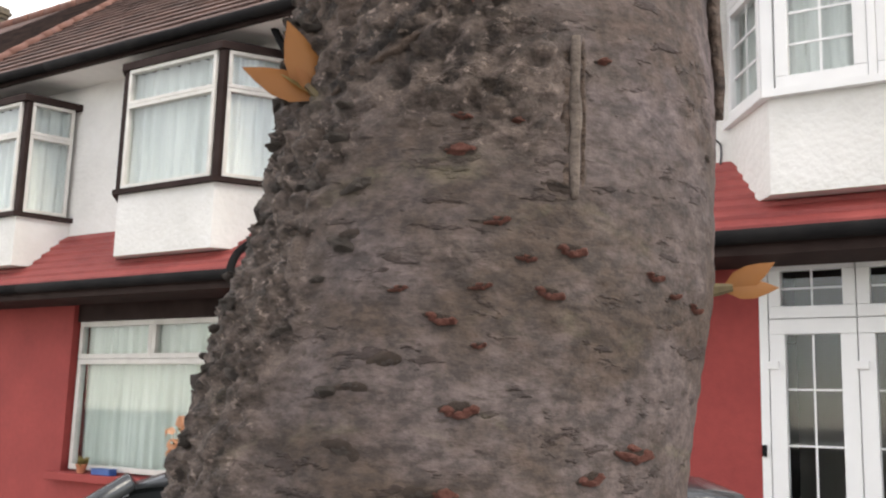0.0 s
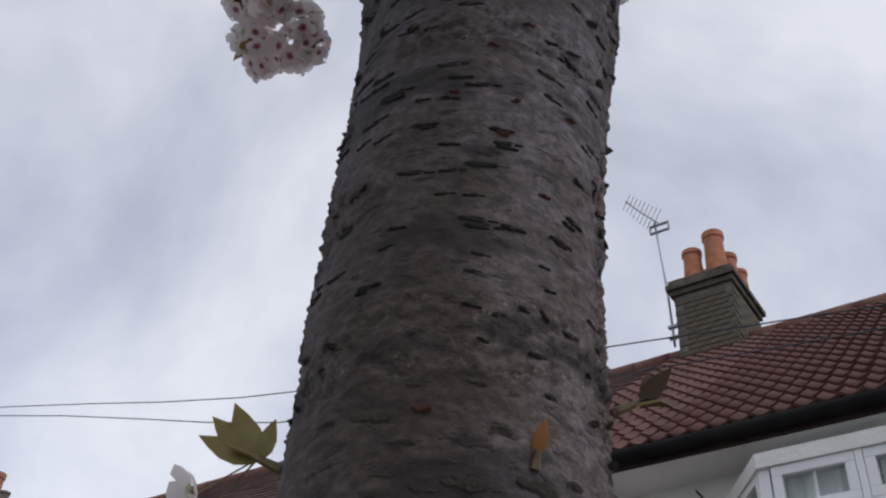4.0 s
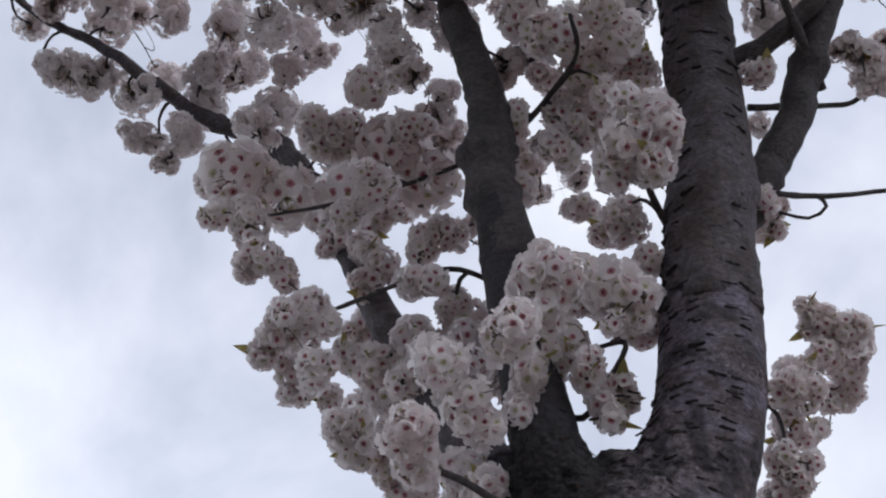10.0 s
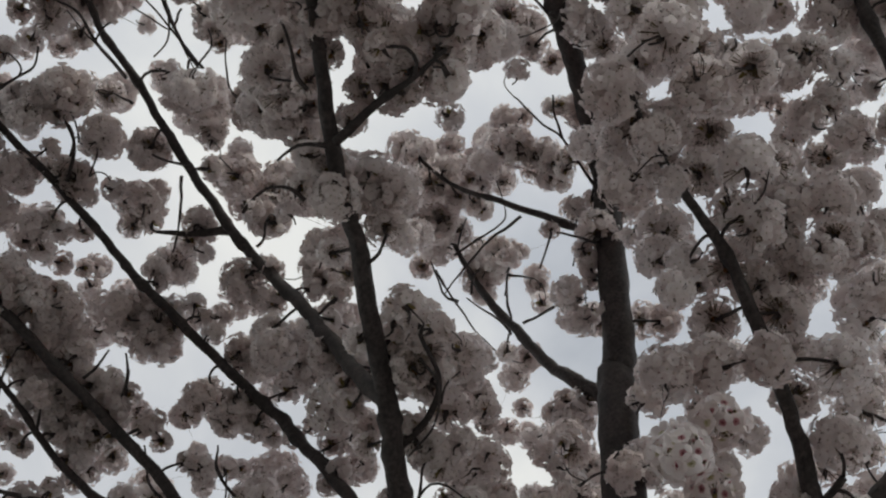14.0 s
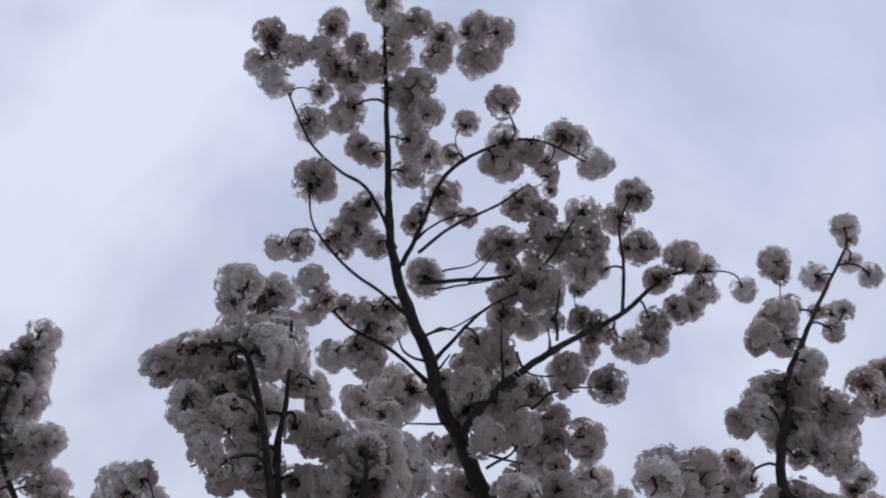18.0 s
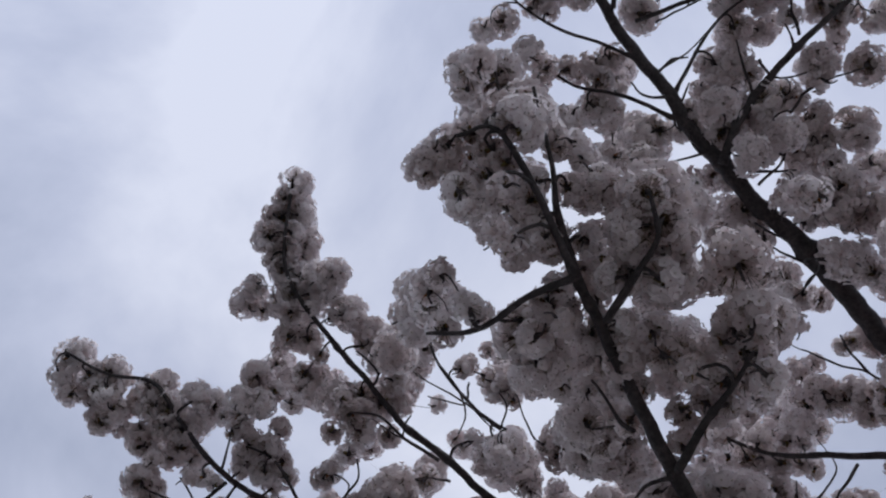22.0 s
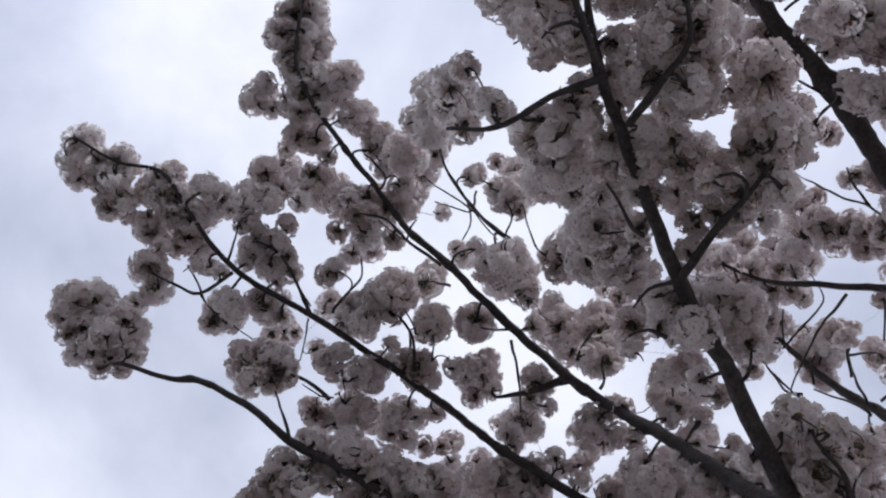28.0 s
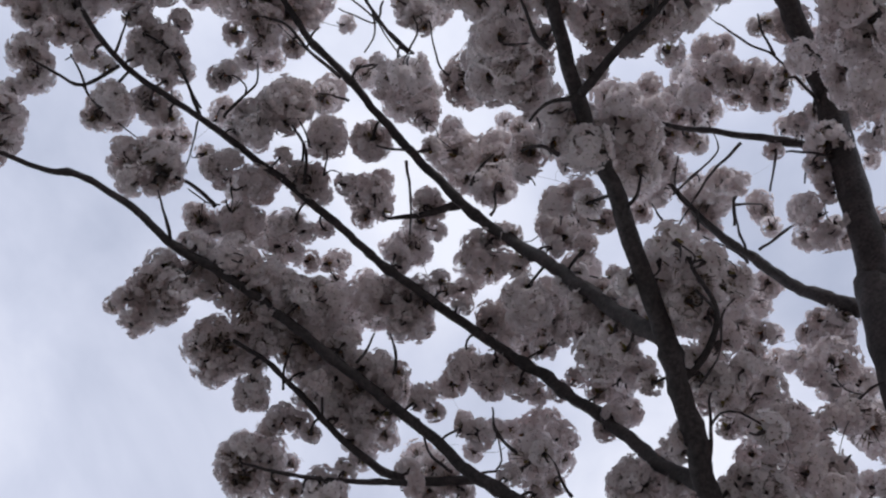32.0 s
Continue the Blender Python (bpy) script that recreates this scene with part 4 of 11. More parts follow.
def car(label, m, paint):
    """A parked hatchback: lofted body, glass house, wheels, lights and mirrors."""
    c = thing("car", label, "car", m, "parked cars")

    def loft(sections, mat, name, lab=""):
        bm = bmesh.new()
        prev = None
        for x, half, z0, z1, tuck in sections:
            ring = [bm.verts.new((x, y, z)) for y, z in ((-half * 0.9, z0), (-half, z0 + (z1 - z0) * 0.35), (-half * 0.97, z0 + (z1 - z0) * 0.7), (-half * tuck, z1), (0, z1 + 0.015), (half * tuck, z1), (half * 0.97, z0 + (z1 - z0) * 0.7), (half, z0 + (z1 - z0) * 0.35), (half * 0.9, z0))]
            if prev:
                for k in range(9):
                    bm.faces.new((prev[k], prev[(k + 1) % 9], ring[(k + 1) % 9], ring[k]))
            else:
                bm.faces.new(ring[::-1])
            prev = ring
        bm.faces.new(prev)
        return part(name, bm, mat, c, lab, smooth=True)

    loft([(-2.0, 0.70, 0.35, 0.75, 0.85), (-1.9, 0.82, 0.25, 0.90, 0.9), (-1.0, 0.87, 0.2, 0.93, 0.93), (0.6, 0.87, 0.2, 0.95, 0.93), (1.3, 0.86, 0.2, 0.86, 0.9), (1.9, 0.78, 0.25, 0.72, 0.85), (2.05, 0.6, 0.35, 0.6, 0.85)], paint, "body")
    loft([(-1.72, 0.72, 0.90, 0.98, 0.93), (-1.25, 0.70, 0.9, 1.36, 0.86), (-0.3, 0.70, 0.9, 1.42, 0.86), (0.35, 0.69, 0.9, 1.36, 0.86), (1.05, 0.72, 0.88, 0.94, 0.93)], CAR_GLASS, "window_band", "dark tinted glass")
    loft([(-1.32, 0.64, 1.36, 1.395, 0.9), (-1.2, 0.655, 1.36, 1.41, 0.9), (-0.3, 0.655, 1.41, 1.455, 0.9), (0.25, 0.64, 1.36, 1.415, 0.9), (0.38, 0.62, 1.34, 1.37, 0.9)], paint, "roof_panel")
    for x in (-0.45, 0.98):
        for s in (-1, 1):
            bm = bmesh.new()
            if x < 0:
                tube(bm, [(x, s * 0.70, 0.93, 0.03), (x, s * 0.64, 1.40, 0.025)], sides=6, step=0.3)
            else:
                tube(bm, [(1.02, s * 0.70, 0.93, 0.03), (0.36, s * 0.615, 1.38, 0.028)], sides=6, step=0.3)
            part("pillar", bm, paint, c, smooth=True)
    for x in (-1.25, 1.3):
        for s in (-1, 1):
            bm = bmesh.new()
            lathe(bm, [(0.2, -0.1), (0.3, -0.1), (0.315, -0.05), (0.315, 0.05), (0.3, 0.1), (0.2, 0.1)], 24)
            w = part("wheel", bm, RUBBER, c, smooth=False, m=Matrix.Translation((x, s * 0.76, 0.315)) @ pose(0, 0, 0, 90, 0, 0))
            bm = bmesh.new()
            lathe(bm, [(0.2, -0.08), (0.205, 0.085), (0.17, 0.09), (0.06, 0.07), (0.05, 0.1), (0.01, 0.1)], 20)
            part("rim", bm, CHROME, w)
    for s in (-1, 1):
        part("headlight", boxes((1.86, 1.99, s * 0.58 - 0.12, s * 0.58 + 0.12, 0.58, 0.70), bevel=0.03), GLASS, c)
        part("tail_light", boxes((-2.0, -1.9, s * 0.62 - 0.1, s * 0.62 + 0.1, 0.7, 0.88), bevel=0.02), HEART, c)
        part("wing_mirror", boxes((0.72, 0.86, s * 0.95 - 0.09, s * 0.95 + 0.09, 0.93, 1.05), bevel=0.03), paint, c)
    return c

# ---- placing the street ----
ground()
left_house, middle_house, right_house = house_left(), house_middle(), house_right()
hip_and_side_roof(left_house)
double_doors(right_house)
porch_room(right_house)
dish_and_cables(right_house)
chimney(3.98, 4.72, 3.55, 4.55, 7.6, 8.95, [(4.20, 3.78, 0.13, 0.50, 0), (4.50, 3.80, 0.14, 0.70, 0), (4.22, 4.25, 0.13, 0.45, 0), (4.54, 4.15, 0.13, 0.55, 0), (4.58, 4.42, 0.12, 0.45, 0)], "weathered brick chimney stack with orange clay pots")
chimney(-11.6, -10.2, 3.7, 4.6, 7.6, 8.9, [(-11.3, 4.1, 0.14, 0.8, 0), (-10.95, 4.1, 0.15, 0.9, 0), (-10.5, 4.1, 0.11, 0.4, 1)], "distant brick chimney stack with orange and dark pots")
aerial()
WIRES = []
for line in ([(-22, 0.0, 12.0), (-5.05, 0.0, 8.02), (0.4, 0.0, 6.70), (4.33, 0.0, 6.06), (12, 0.0, 4.95)], [(-22, 0.0, 12.0), (-5.0, 0.0, 7.89), (1.0, 0.0, 6.25), (4.4, 0.0, 5.76), (12, 0.0, 5.0)]):
    WIRES.append([tuple(HOUSE_M @ Vector(p)) for p in line])
overhead_cables()
car("dark grey parked hatchback with tinted windows", Matrix.Translation((-0.48, 3.6, GROUND_Z + 0.06)) @ pose(0, 0, 0, 0, 0, 177) @ Matrix.Diagonal((1.06, 1.0, 1.0, 1)), CAR_PAINT)


# ---- plants by the window ----
def window_shrub():
    """Low shrub with peach-coloured flowers in front of the curtained window."""
    rnd = random.Random(21)
    c = thing("flowering_shrub", "leafy shrub with peach-coloured flowers before a window", "shrub", HOUSE_M @ pose(1.10, -0.5, GROUND_Z + 0.06))
    tips = []
    for k in range(9):
        a = k * 0.7
        top = Vector((0.13 * math.cos(a * 2.3) * rnd.uniform(0.3, 1), 0.12 * math.sin(a * 1.9), rnd.uniform(1.22, 1.56)))
        bm = bmesh.new()
        tube(bm, [(0.02 * math.cos(a), 0.02 * math.sin(a), 0, 0.012), (top.x * 0.3, top.y * 0.3, 0.6, 0.009), (*top, 0.004)], sides=6, step=0.15, wob=0.2)
        part("stem", bm, STALK, c, smooth=True)
        tips.append(top)
    bm = bmesh.new()
    for k in range(90):
        t = tips[k % 9]
        f = rnd.uniform(0.35, 1.0)
        leaf(bm, Vector((t.x * f, t.y * f, t.z * f)), Vector((rnd.uniform(-1, 1), rnd.uniform(-1, 1), rnd.uniform(-0.4, 0.8))), rnd.uniform(0.05, 0.09), rnd, 0)
    part("foliage", bm, LEAF, c, "small green leaves")
    for t in tips:
        for k in range(2):
            bm = bmesh.new()
            for i in range(5):
                d = Vector((rnd.uniform(-1, 1), rnd.uniform(-1, 0.3), rnd.uniform(-0.5, 1))).normalized()
                flower(bm, d * 0.03, d, 0.034, Vector((0, 0, 0)), rnd, False)
            part("bloom", bm, (PEACH, PEACH, PEACH, STALK), c, "peach-coloured flower head", m=Matrix.Translation(t + Vector((rnd.uniform(-0.05, 0.05), rnd.uniform(-0.05, 0.05), -0.09 * k))))


def sill_things():
    rnd = random.Random(22)
    c = thing("potted_plant", "small green plant in a terracotta pot on a red sill", "plant", HOUSE_M @ pose(-0.72, -0.03, 0.776))
    bm = bmesh.new()
    lathe(bm, [(0.035, 0), (0.05, 0.07), (0.055, 0.07), (0.055, 0.085), (0.045, 0.085), (0.04, 0.06)], 18)
    part("pot", bm, POT, c)
    bm = bmesh.new()
    for k in range(26):
        leaf(bm, Vector((0, 0, 0.07)), Vector((rnd.uniform(-1, 1), rnd.uniform(-1, 1), rnd.uniform(0.2, 1.6))), rnd.uniform(0.06, 0.11), rnd, 0)
    part("foliage", bm, LEAF, c, "small green leaves")
    c = thing("box", "small blue plastic box on a red sill", "box", HOUSE_M @ pose(-0.38, -0.04, 0.776))
    part("tub", boxes((-0.13, 0.13, -0.045, 0.045, 0, 0.05), bevel=0.008), BLUE, c)
    part("lid", boxes((-0.137, 0.137, -0.05, 0.05, 0.051, 0.062), bevel=0.004), BLUE, c)


BLUE = grain(material("blue_plastic", (0.03, 0.09, 0.30), 0.4), (0.025, 0.07, 0.25), (0.04, 0.11, 0.34), (9, 9, 9))


def hung_tiles():
    """Red tile-hung return beside the bay, with a dark downpipe running into it."""
    bm = boxes((2.05, 2.8, -0.16, 0.02, 4.05, 4.98))
    back = part("tile_hung_panel", bm, PENT_TILE, middle_house, "red tile-hung strip under the eaves")
    for k in range(9):
        z = 4.08 + 0.1 * k
        for j in range(6):
            x = 1.66 + (4.98 - z) * 0.42 + 0.15 * j
            part("hung_tile", boxes((x + 0.004, x + 0.146, -0.20 + 0.004 * (j % 2), -0.165, z, z + 0.115), bevel=0.004), PENT_TILE, back)
    bm = bmesh.new()
    tube(bm, [(1.46, -0.24, 4.98, 0.034), (1.50, -0.24, 4.90, 0.034), (1.66, -0.24, 4.62, 0.034), (1.80, -0.24, 4.40, 0.034)], sides=8, step=0.05)
    part("downpipe", bm, BLACK_PLASTIC, middle_house, "black downpipe", smooth=True)
    # the rainwater pipe that crosses the tiles of the pent roof and drops past its gutter
    bm = bmesh.new()
    tube(bm, [(2.02, -0.05, 3.30, 0.034), (2.0, -0.10, 3.12, 0.034), (1.72, -0.46, 2.76, 0.034), (1.66, -0.58, 2.62, 0.034), (1.66, -0.60, 2.44, 0.034), (1.74, -0.40, 2.26, 0.034), (1.86, -0.06, 2.14, 0.034), (1.88, -0.04, 1.4, 0.034), (1.88, -0.04, GROUND_Z + 0.08, 0.034)], sides=10, step=0.06)
    part("downpipe", bm, BLACK_PLASTIC, middle_house, "black downpipe", smooth=True)


hung_tiles()
# ---- the cherry tree ----
tree = thing("cherry_tree", "old white-blossomed cherry tree with grey banded bark, in full flower", "tree", pose(0.0, 0.86, GROUND_Z))
TREE_IN = tree.matrix_basis.inverted()
SAMPLES = []
TRUNK_SKIN = []
KNOT = Vector((-0.001, 0.676, 1.650))


def trunk_flare(c, n):
    """Rough bulging bark low on one side and ribs near the ground."""
    low = max(0.0, 1.9 - c.z) / 1.9
    side = max(0.0, -n.x * 0.8 - n.y * 0.35)
    lump = noise.noise(Vector((n.x * 5, n.y * 5, c.z * 6)))
    return 0.05 * side * low * (0.7 + lump) + 0.05 * max(0.0, 0.5 - c.z) * (1 + math.sin(5 * math.atan2(n.y, n.x)))


def build_trunk():
    bm = bmesh.new()
    tube(bm, [(-0.03, 0.86, GROUND_Z - 0.05, 0.27), (-0.02, 0.86, 0.3, 0.225), (-0.005, 0.86, 1.0, 0.213), (0.0, 0.86, 1.34, 0.205), (0.038, 0.86, 1.54, 0.193),
              (0.05, 0.86, 1.8, 0.184), (0.055, 0.86, 2.2, 0.178), (0.07, 0.86, 2.54, 0.184), (0.082, 0.86, 2.72, 0.194), (0.09, 0.86, 2.88, 0.208), (0.12, 0.86, 3.02, 0.20), (0.14, 0.86, 3.12, 0.16)],
         sides=72, step=0.02, wob=0.02, flare=trunk_flare)
    for stem in FORK:
        tube(bm, stem, sides=40, step=0.03, wob=0.04)
    raw = bpy.data.meshes.new("raw_trunk")
    bm.to_mesh(raw)
    bm.free()
    ob = new("trunk", raw)
    r = ob.modifiers.new("union", "REMESH")
    r.mode, r.voxel_size = "VOXEL", 0.0055
    s = ob.modifiers.new("blend", "SMOOTH")
    s.factor, s.iterations = 0.5, 12
    me = bpy.data.meshes.new_from_object(ob.evaluated_get(bpy.context.evaluated_depsgraph_get()))
    ob.modifiers.clear()
    me.name = "trunk"
    ob.data = me
    bpy.data.meshes.remove(raw)
    normals = [v.normal.copy() for v in me.vertices]
    crust = me.attributes.new("crust", "FLOAT", "POINT")
    scaly = []
    for v, n in zip(me.vertices, normals):
        h, k = bark_relief(v.co, n)
        v.co += n * h
        scaly.append(k)
    crust.data.foreach_set("value", scaly)
    flank_light = me.attributes.new("flank_light", "FLOAT", "POINT")
    flank_light.data.foreach_set("value", [lit_flank(v.co) for v in me.vertices])
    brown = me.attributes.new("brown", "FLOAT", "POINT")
    brown.data.foreach_set("value", [shaded_flank(v.co) for v in me.vertices])
    damp_shade = me.attributes.new("damp_shade", "FLOAT", "POINT")
    damp_shade.data.foreach_set("value", [damp_and_shade(v.co) for v in me.vertices])
    me.update()
    TRUNK_SKIN.append(BVHTree.FromPolygons([v.co.copy() for v in me.vertices], [tuple(f.vertices) for f in me.polygons]))
    me.transform(TREE_IN)
    me.materials.append(BARK)
    me.shade_smooth()
    ob.parent = tree
    ob["label"] = "grey banded trunk forking into two stems"


def ease(lo, hi, x):
    x = min(1.0, max(0.0, (x - lo) / (hi - lo)))
    return x * x * (3 - 2 * x)


def lit_flank(p):
    """Where side light is painted into the smooth bark, with a ragged edge."""
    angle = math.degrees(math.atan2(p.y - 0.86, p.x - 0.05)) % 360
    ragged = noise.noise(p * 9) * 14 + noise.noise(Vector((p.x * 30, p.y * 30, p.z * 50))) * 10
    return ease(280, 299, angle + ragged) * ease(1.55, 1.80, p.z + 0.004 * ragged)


def shaded_flank(p):
    """Where one flank's shade is painted in brown, above the rough band."""
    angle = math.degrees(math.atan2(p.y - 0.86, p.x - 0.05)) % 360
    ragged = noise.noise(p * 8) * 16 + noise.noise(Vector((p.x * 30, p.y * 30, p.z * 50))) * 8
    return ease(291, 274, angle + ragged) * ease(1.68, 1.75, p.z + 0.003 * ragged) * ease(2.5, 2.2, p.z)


def damp_and_shade(p):
    """Dark damp, algae and painted shade below the fork, on the smaller stem's side."""
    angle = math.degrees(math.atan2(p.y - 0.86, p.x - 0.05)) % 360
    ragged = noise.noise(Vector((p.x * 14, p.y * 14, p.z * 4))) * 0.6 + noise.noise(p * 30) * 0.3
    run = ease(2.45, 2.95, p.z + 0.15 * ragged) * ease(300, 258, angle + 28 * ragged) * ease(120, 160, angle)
    # shade and damp where the smaller stem leaves, put into the mask
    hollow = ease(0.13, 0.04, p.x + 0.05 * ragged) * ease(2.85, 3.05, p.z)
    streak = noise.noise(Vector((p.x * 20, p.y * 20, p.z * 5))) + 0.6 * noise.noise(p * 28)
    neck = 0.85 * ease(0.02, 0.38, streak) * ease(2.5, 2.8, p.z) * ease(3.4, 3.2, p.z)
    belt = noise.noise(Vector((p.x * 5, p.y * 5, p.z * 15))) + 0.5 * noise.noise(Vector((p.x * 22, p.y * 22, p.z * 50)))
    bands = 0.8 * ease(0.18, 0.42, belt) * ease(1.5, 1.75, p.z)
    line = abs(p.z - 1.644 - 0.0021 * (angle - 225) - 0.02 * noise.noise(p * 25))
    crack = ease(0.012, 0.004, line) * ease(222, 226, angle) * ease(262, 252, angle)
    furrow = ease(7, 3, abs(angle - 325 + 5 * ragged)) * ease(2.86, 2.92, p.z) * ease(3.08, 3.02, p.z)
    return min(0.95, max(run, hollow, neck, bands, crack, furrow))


def bark_relief(p, n):
    """Height of the bark over the smooth trunk, and how scaly it is there."""
    angle = math.degrees(math.atan2(p.y - 0.86, p.x - 0.05)) % 360
    patch = noise.noise(p * 5.0) * 0.5 + noise.noise(p * 11.0) * 0.3
    low = ease(1.85, 1.60, p.z) * ease(238, 208, angle + 40 * patch) * ease(100, 140, angle)
    band = ease(0.09, 0.03, abs(p.z - 1.665 + 0.0012 * (angle - 250))) * ease(300, 262, angle + 30 * patch) * ease(100, 150, angle)
    fork = ease(2.55, 2.85, p.z + 0.12 * patch) * ease(3.35, 3.1, p.z) * ease(350, 310, angle + 30 * patch) * ease(150, 190, angle)
    rings = ease(0.22, 0.42, noise.noise(Vector((p.x * 2.5, p.y * 2.5, p.z * 9.0))) + 0.5 * patch) * ease(1.7, 1.9, p.z)
    flank = 0.8 * ease(1.75, 1.9, p.z) * ease(2.75, 2.5, p.z) * max(ease(212, 190, angle + 30 * patch) * ease(120, 150, angle), ease(325, 345, angle + 25 * patch))
    eye = (p - KNOT).length
    knot = ease(0.06, 0.03, eye)
    k = min(1.0, max(low, 0.75 * knot, band, 0.9 * fork, 0.55 * rings, flank))
    h = 0.0016 * noise.noise(Vector((p.x * 30, p.y * 30, p.z * 95))) + 0.004 * noise.noise(p * 9.0)
    h += 0.0035 * knot * math.cos(eye * 260)
    h += 0.007 * ease(2.6, 2.85, p.z) * ease(3.4, 3.2, p.z) * (0.6 - 2.4 * abs(noise.noise(Vector((p.x * 15, p.y * 15, p.z * 5)) + noise.noise_vector(p * 12) * 0.4)))
    if k > 0.02:
        q = Vector((p.x * 40, p.y * 40, p.z * 78)) + noise.noise_vector(p * 40) * 0.9
        d = noise.voronoi(q)[0]
        plate = ease(0.0, 0.20, d[1] - d[0]) * (0.6 + 0.6 * noise.cell(noise.voronoi(q)[1][0] * 7))
        ridge = 0.5 - 2.2 * abs(noise.noise(Vector((p.x * 48, p.y * 48, p.z * 95))))
        h += k * (0.0065 * (plate - 0.5) + 0.004 * noise.noise(p * 24.0) + 0.007 * ridge + 0.006 * noise.noise(p * 115.0))
    return h, k


def limb(name, points, bark=None):
    bm = bmesh.new()
    r = points[0][3]
    q = tube(bm, points, sides=20 if r > 0.06 else 14 if r > 0.03 else 8, step=0.03, wob=0.16, knobs=0.9 if r < 0.08 else 0.0, crook=1.5 if r < 0.009 else 0.45 if r < 0.08 else 0.0)
    bmesh.ops.transform(bm, matrix=TREE_IN, verts=bm.verts)
    ob = part(name, bm, bark or BARK_UP, tree, smooth=True)
    SAMPLES.extend((c.xyz.copy(), c[3], ob, (q[min(i + 1, len(q) - 1)] - q[max(i - 1, 0)]).xyz.normalized()) for i, c in enumerate(q))
    return ob


LARGE = (0.030, 0.038)


# Flowers: five broad petals in a cup, a red or green heart, a dark calyx and a stalk.
def flower(bm, place, facing, size, stalk_from, rnd, red, rich=False):
    z = facing.normalized()
    x = z.orthogonal().normalized()
    y = z.cross(x)
    spin, cup = rnd.uniform(0, 6.28), rnd.uniform(0.12, 0.55) if rich else rnd.uniform(0.10, 0.48)

    def at(r, w, h):
        return bm.verts.new(place + (x * math.cos(w) + y * math.sin(w)) * (r * size) + z * (h * size))

    for k in range(5):
        w = spin + k * 1.2566 + rnd.uniform(-0.06, 0.06)
        c = cup + rnd.uniform(-0.12, 0.12) + 0.10 * (k % 2)
        a = at(0.05, w, 0.02 * (k % 2))
        out = 0.70 if rich else 0.86
        l, r = at(out, w - 0.70, 0.42 * c), at(out, w + 0.70, 0.42 * c)
        if rich:
            tl, tr = at(0.93, w - 0.48, 0.80 * c + 0.04), at(0.93, w + 0.48, 0.80 * c + 0.04)
            m, t = at(0.60, w, 0.24 * c), at(1.05, w, 0.92 * c)
            i, j = at(0.39, w - 0.62, 0.15 * c), at(0.39, w + 0.62, 0.15 * c)
            blush = bm.faces.new((a, j, i))
            blush.smooth, blush.material_index = True, 8 if red else 9
            petal = ((i, m, l), (i, j, m), (j, r, m), (l, m, t, tl), (m, r, tr, t))
        else:
            tip_at = at(1.06, w, 0.85 * c)
            petal = ((a, r, tip_at, l),)
        for f in petal:
            bm.faces.new(f).smooth = True
    n = 5 if rich else 3
    ring = [at(0.15, spin + k * 6.2832 / n, 0.10) for k in range(n)]
    bm.faces.new(ring).material_index = 1 if red else 2
    tip = at(0.0, 0, -0.34)
    cal = [at(0.20 if rich else 0.15, spin + 0.6 + k * 6.2832 / n, -0.02) for k in range(n)]
    for k in range(n):
        bm.faces.new((tip, cal[(k + 1) % n], cal[k])).material_index = 3
    d = place - z * (0.3 * size) - stalk_from
    if d.length > 0.01:
        u = d.orthogonal().normalized() * 0.0013
        v = d.normalized().cross(u)
        turns = (u, -0.5 * u + 0.87 * v, -0.5 * u - 0.87 * v) if rich else (u, -u)
        a = [bm.verts.new(stalk_from + p) for p in turns]
        b = [bm.verts.new(stalk_from + d + p * 0.8) for p in turns]
        for k in range(len(a) if rich else 1):
            bm.faces.new((a[k], a[(k + 1) % len(a)], b[(k + 1) % len(a)], b[k])).material_index = 3


def leaf(bm, base, way, length, rnd, mat=4, face=None):
    """A pointed young leaf folded along its rib."""
    z = way.normalized()
    x = z.orthogonal().normalized()
    x = (x * math.cos(rnd.uniform(0, 6.28)) + z.cross(x) * math.sin(rnd.uniform(0, 6.28))).normalized()
    if face is not None:
        x = z.cross(Vector(face)).normalized()
    y = z.cross(x)
    prev = None
    for k in range(5):
        t = k / 4
        w = 0.22 * length * math.sin(math.pi * min(0.999, 0.08 + 0.92 * t) ** 0.8)
        c = base + z * (length * t) + y * (0.18 * length * t * t)
        row = [bm.verts.new(c - x * w + y * w * 0.4), bm.verts.new(c), bm.verts.new(c + x * w + y * w * 0.4)]
        if prev:
            for i in (0, 1):
                f = bm.faces.new((prev[i], prev[i + 1], row[i + 1], row[i]))
                f.material_index, f.smooth = mat, True
        prev = row


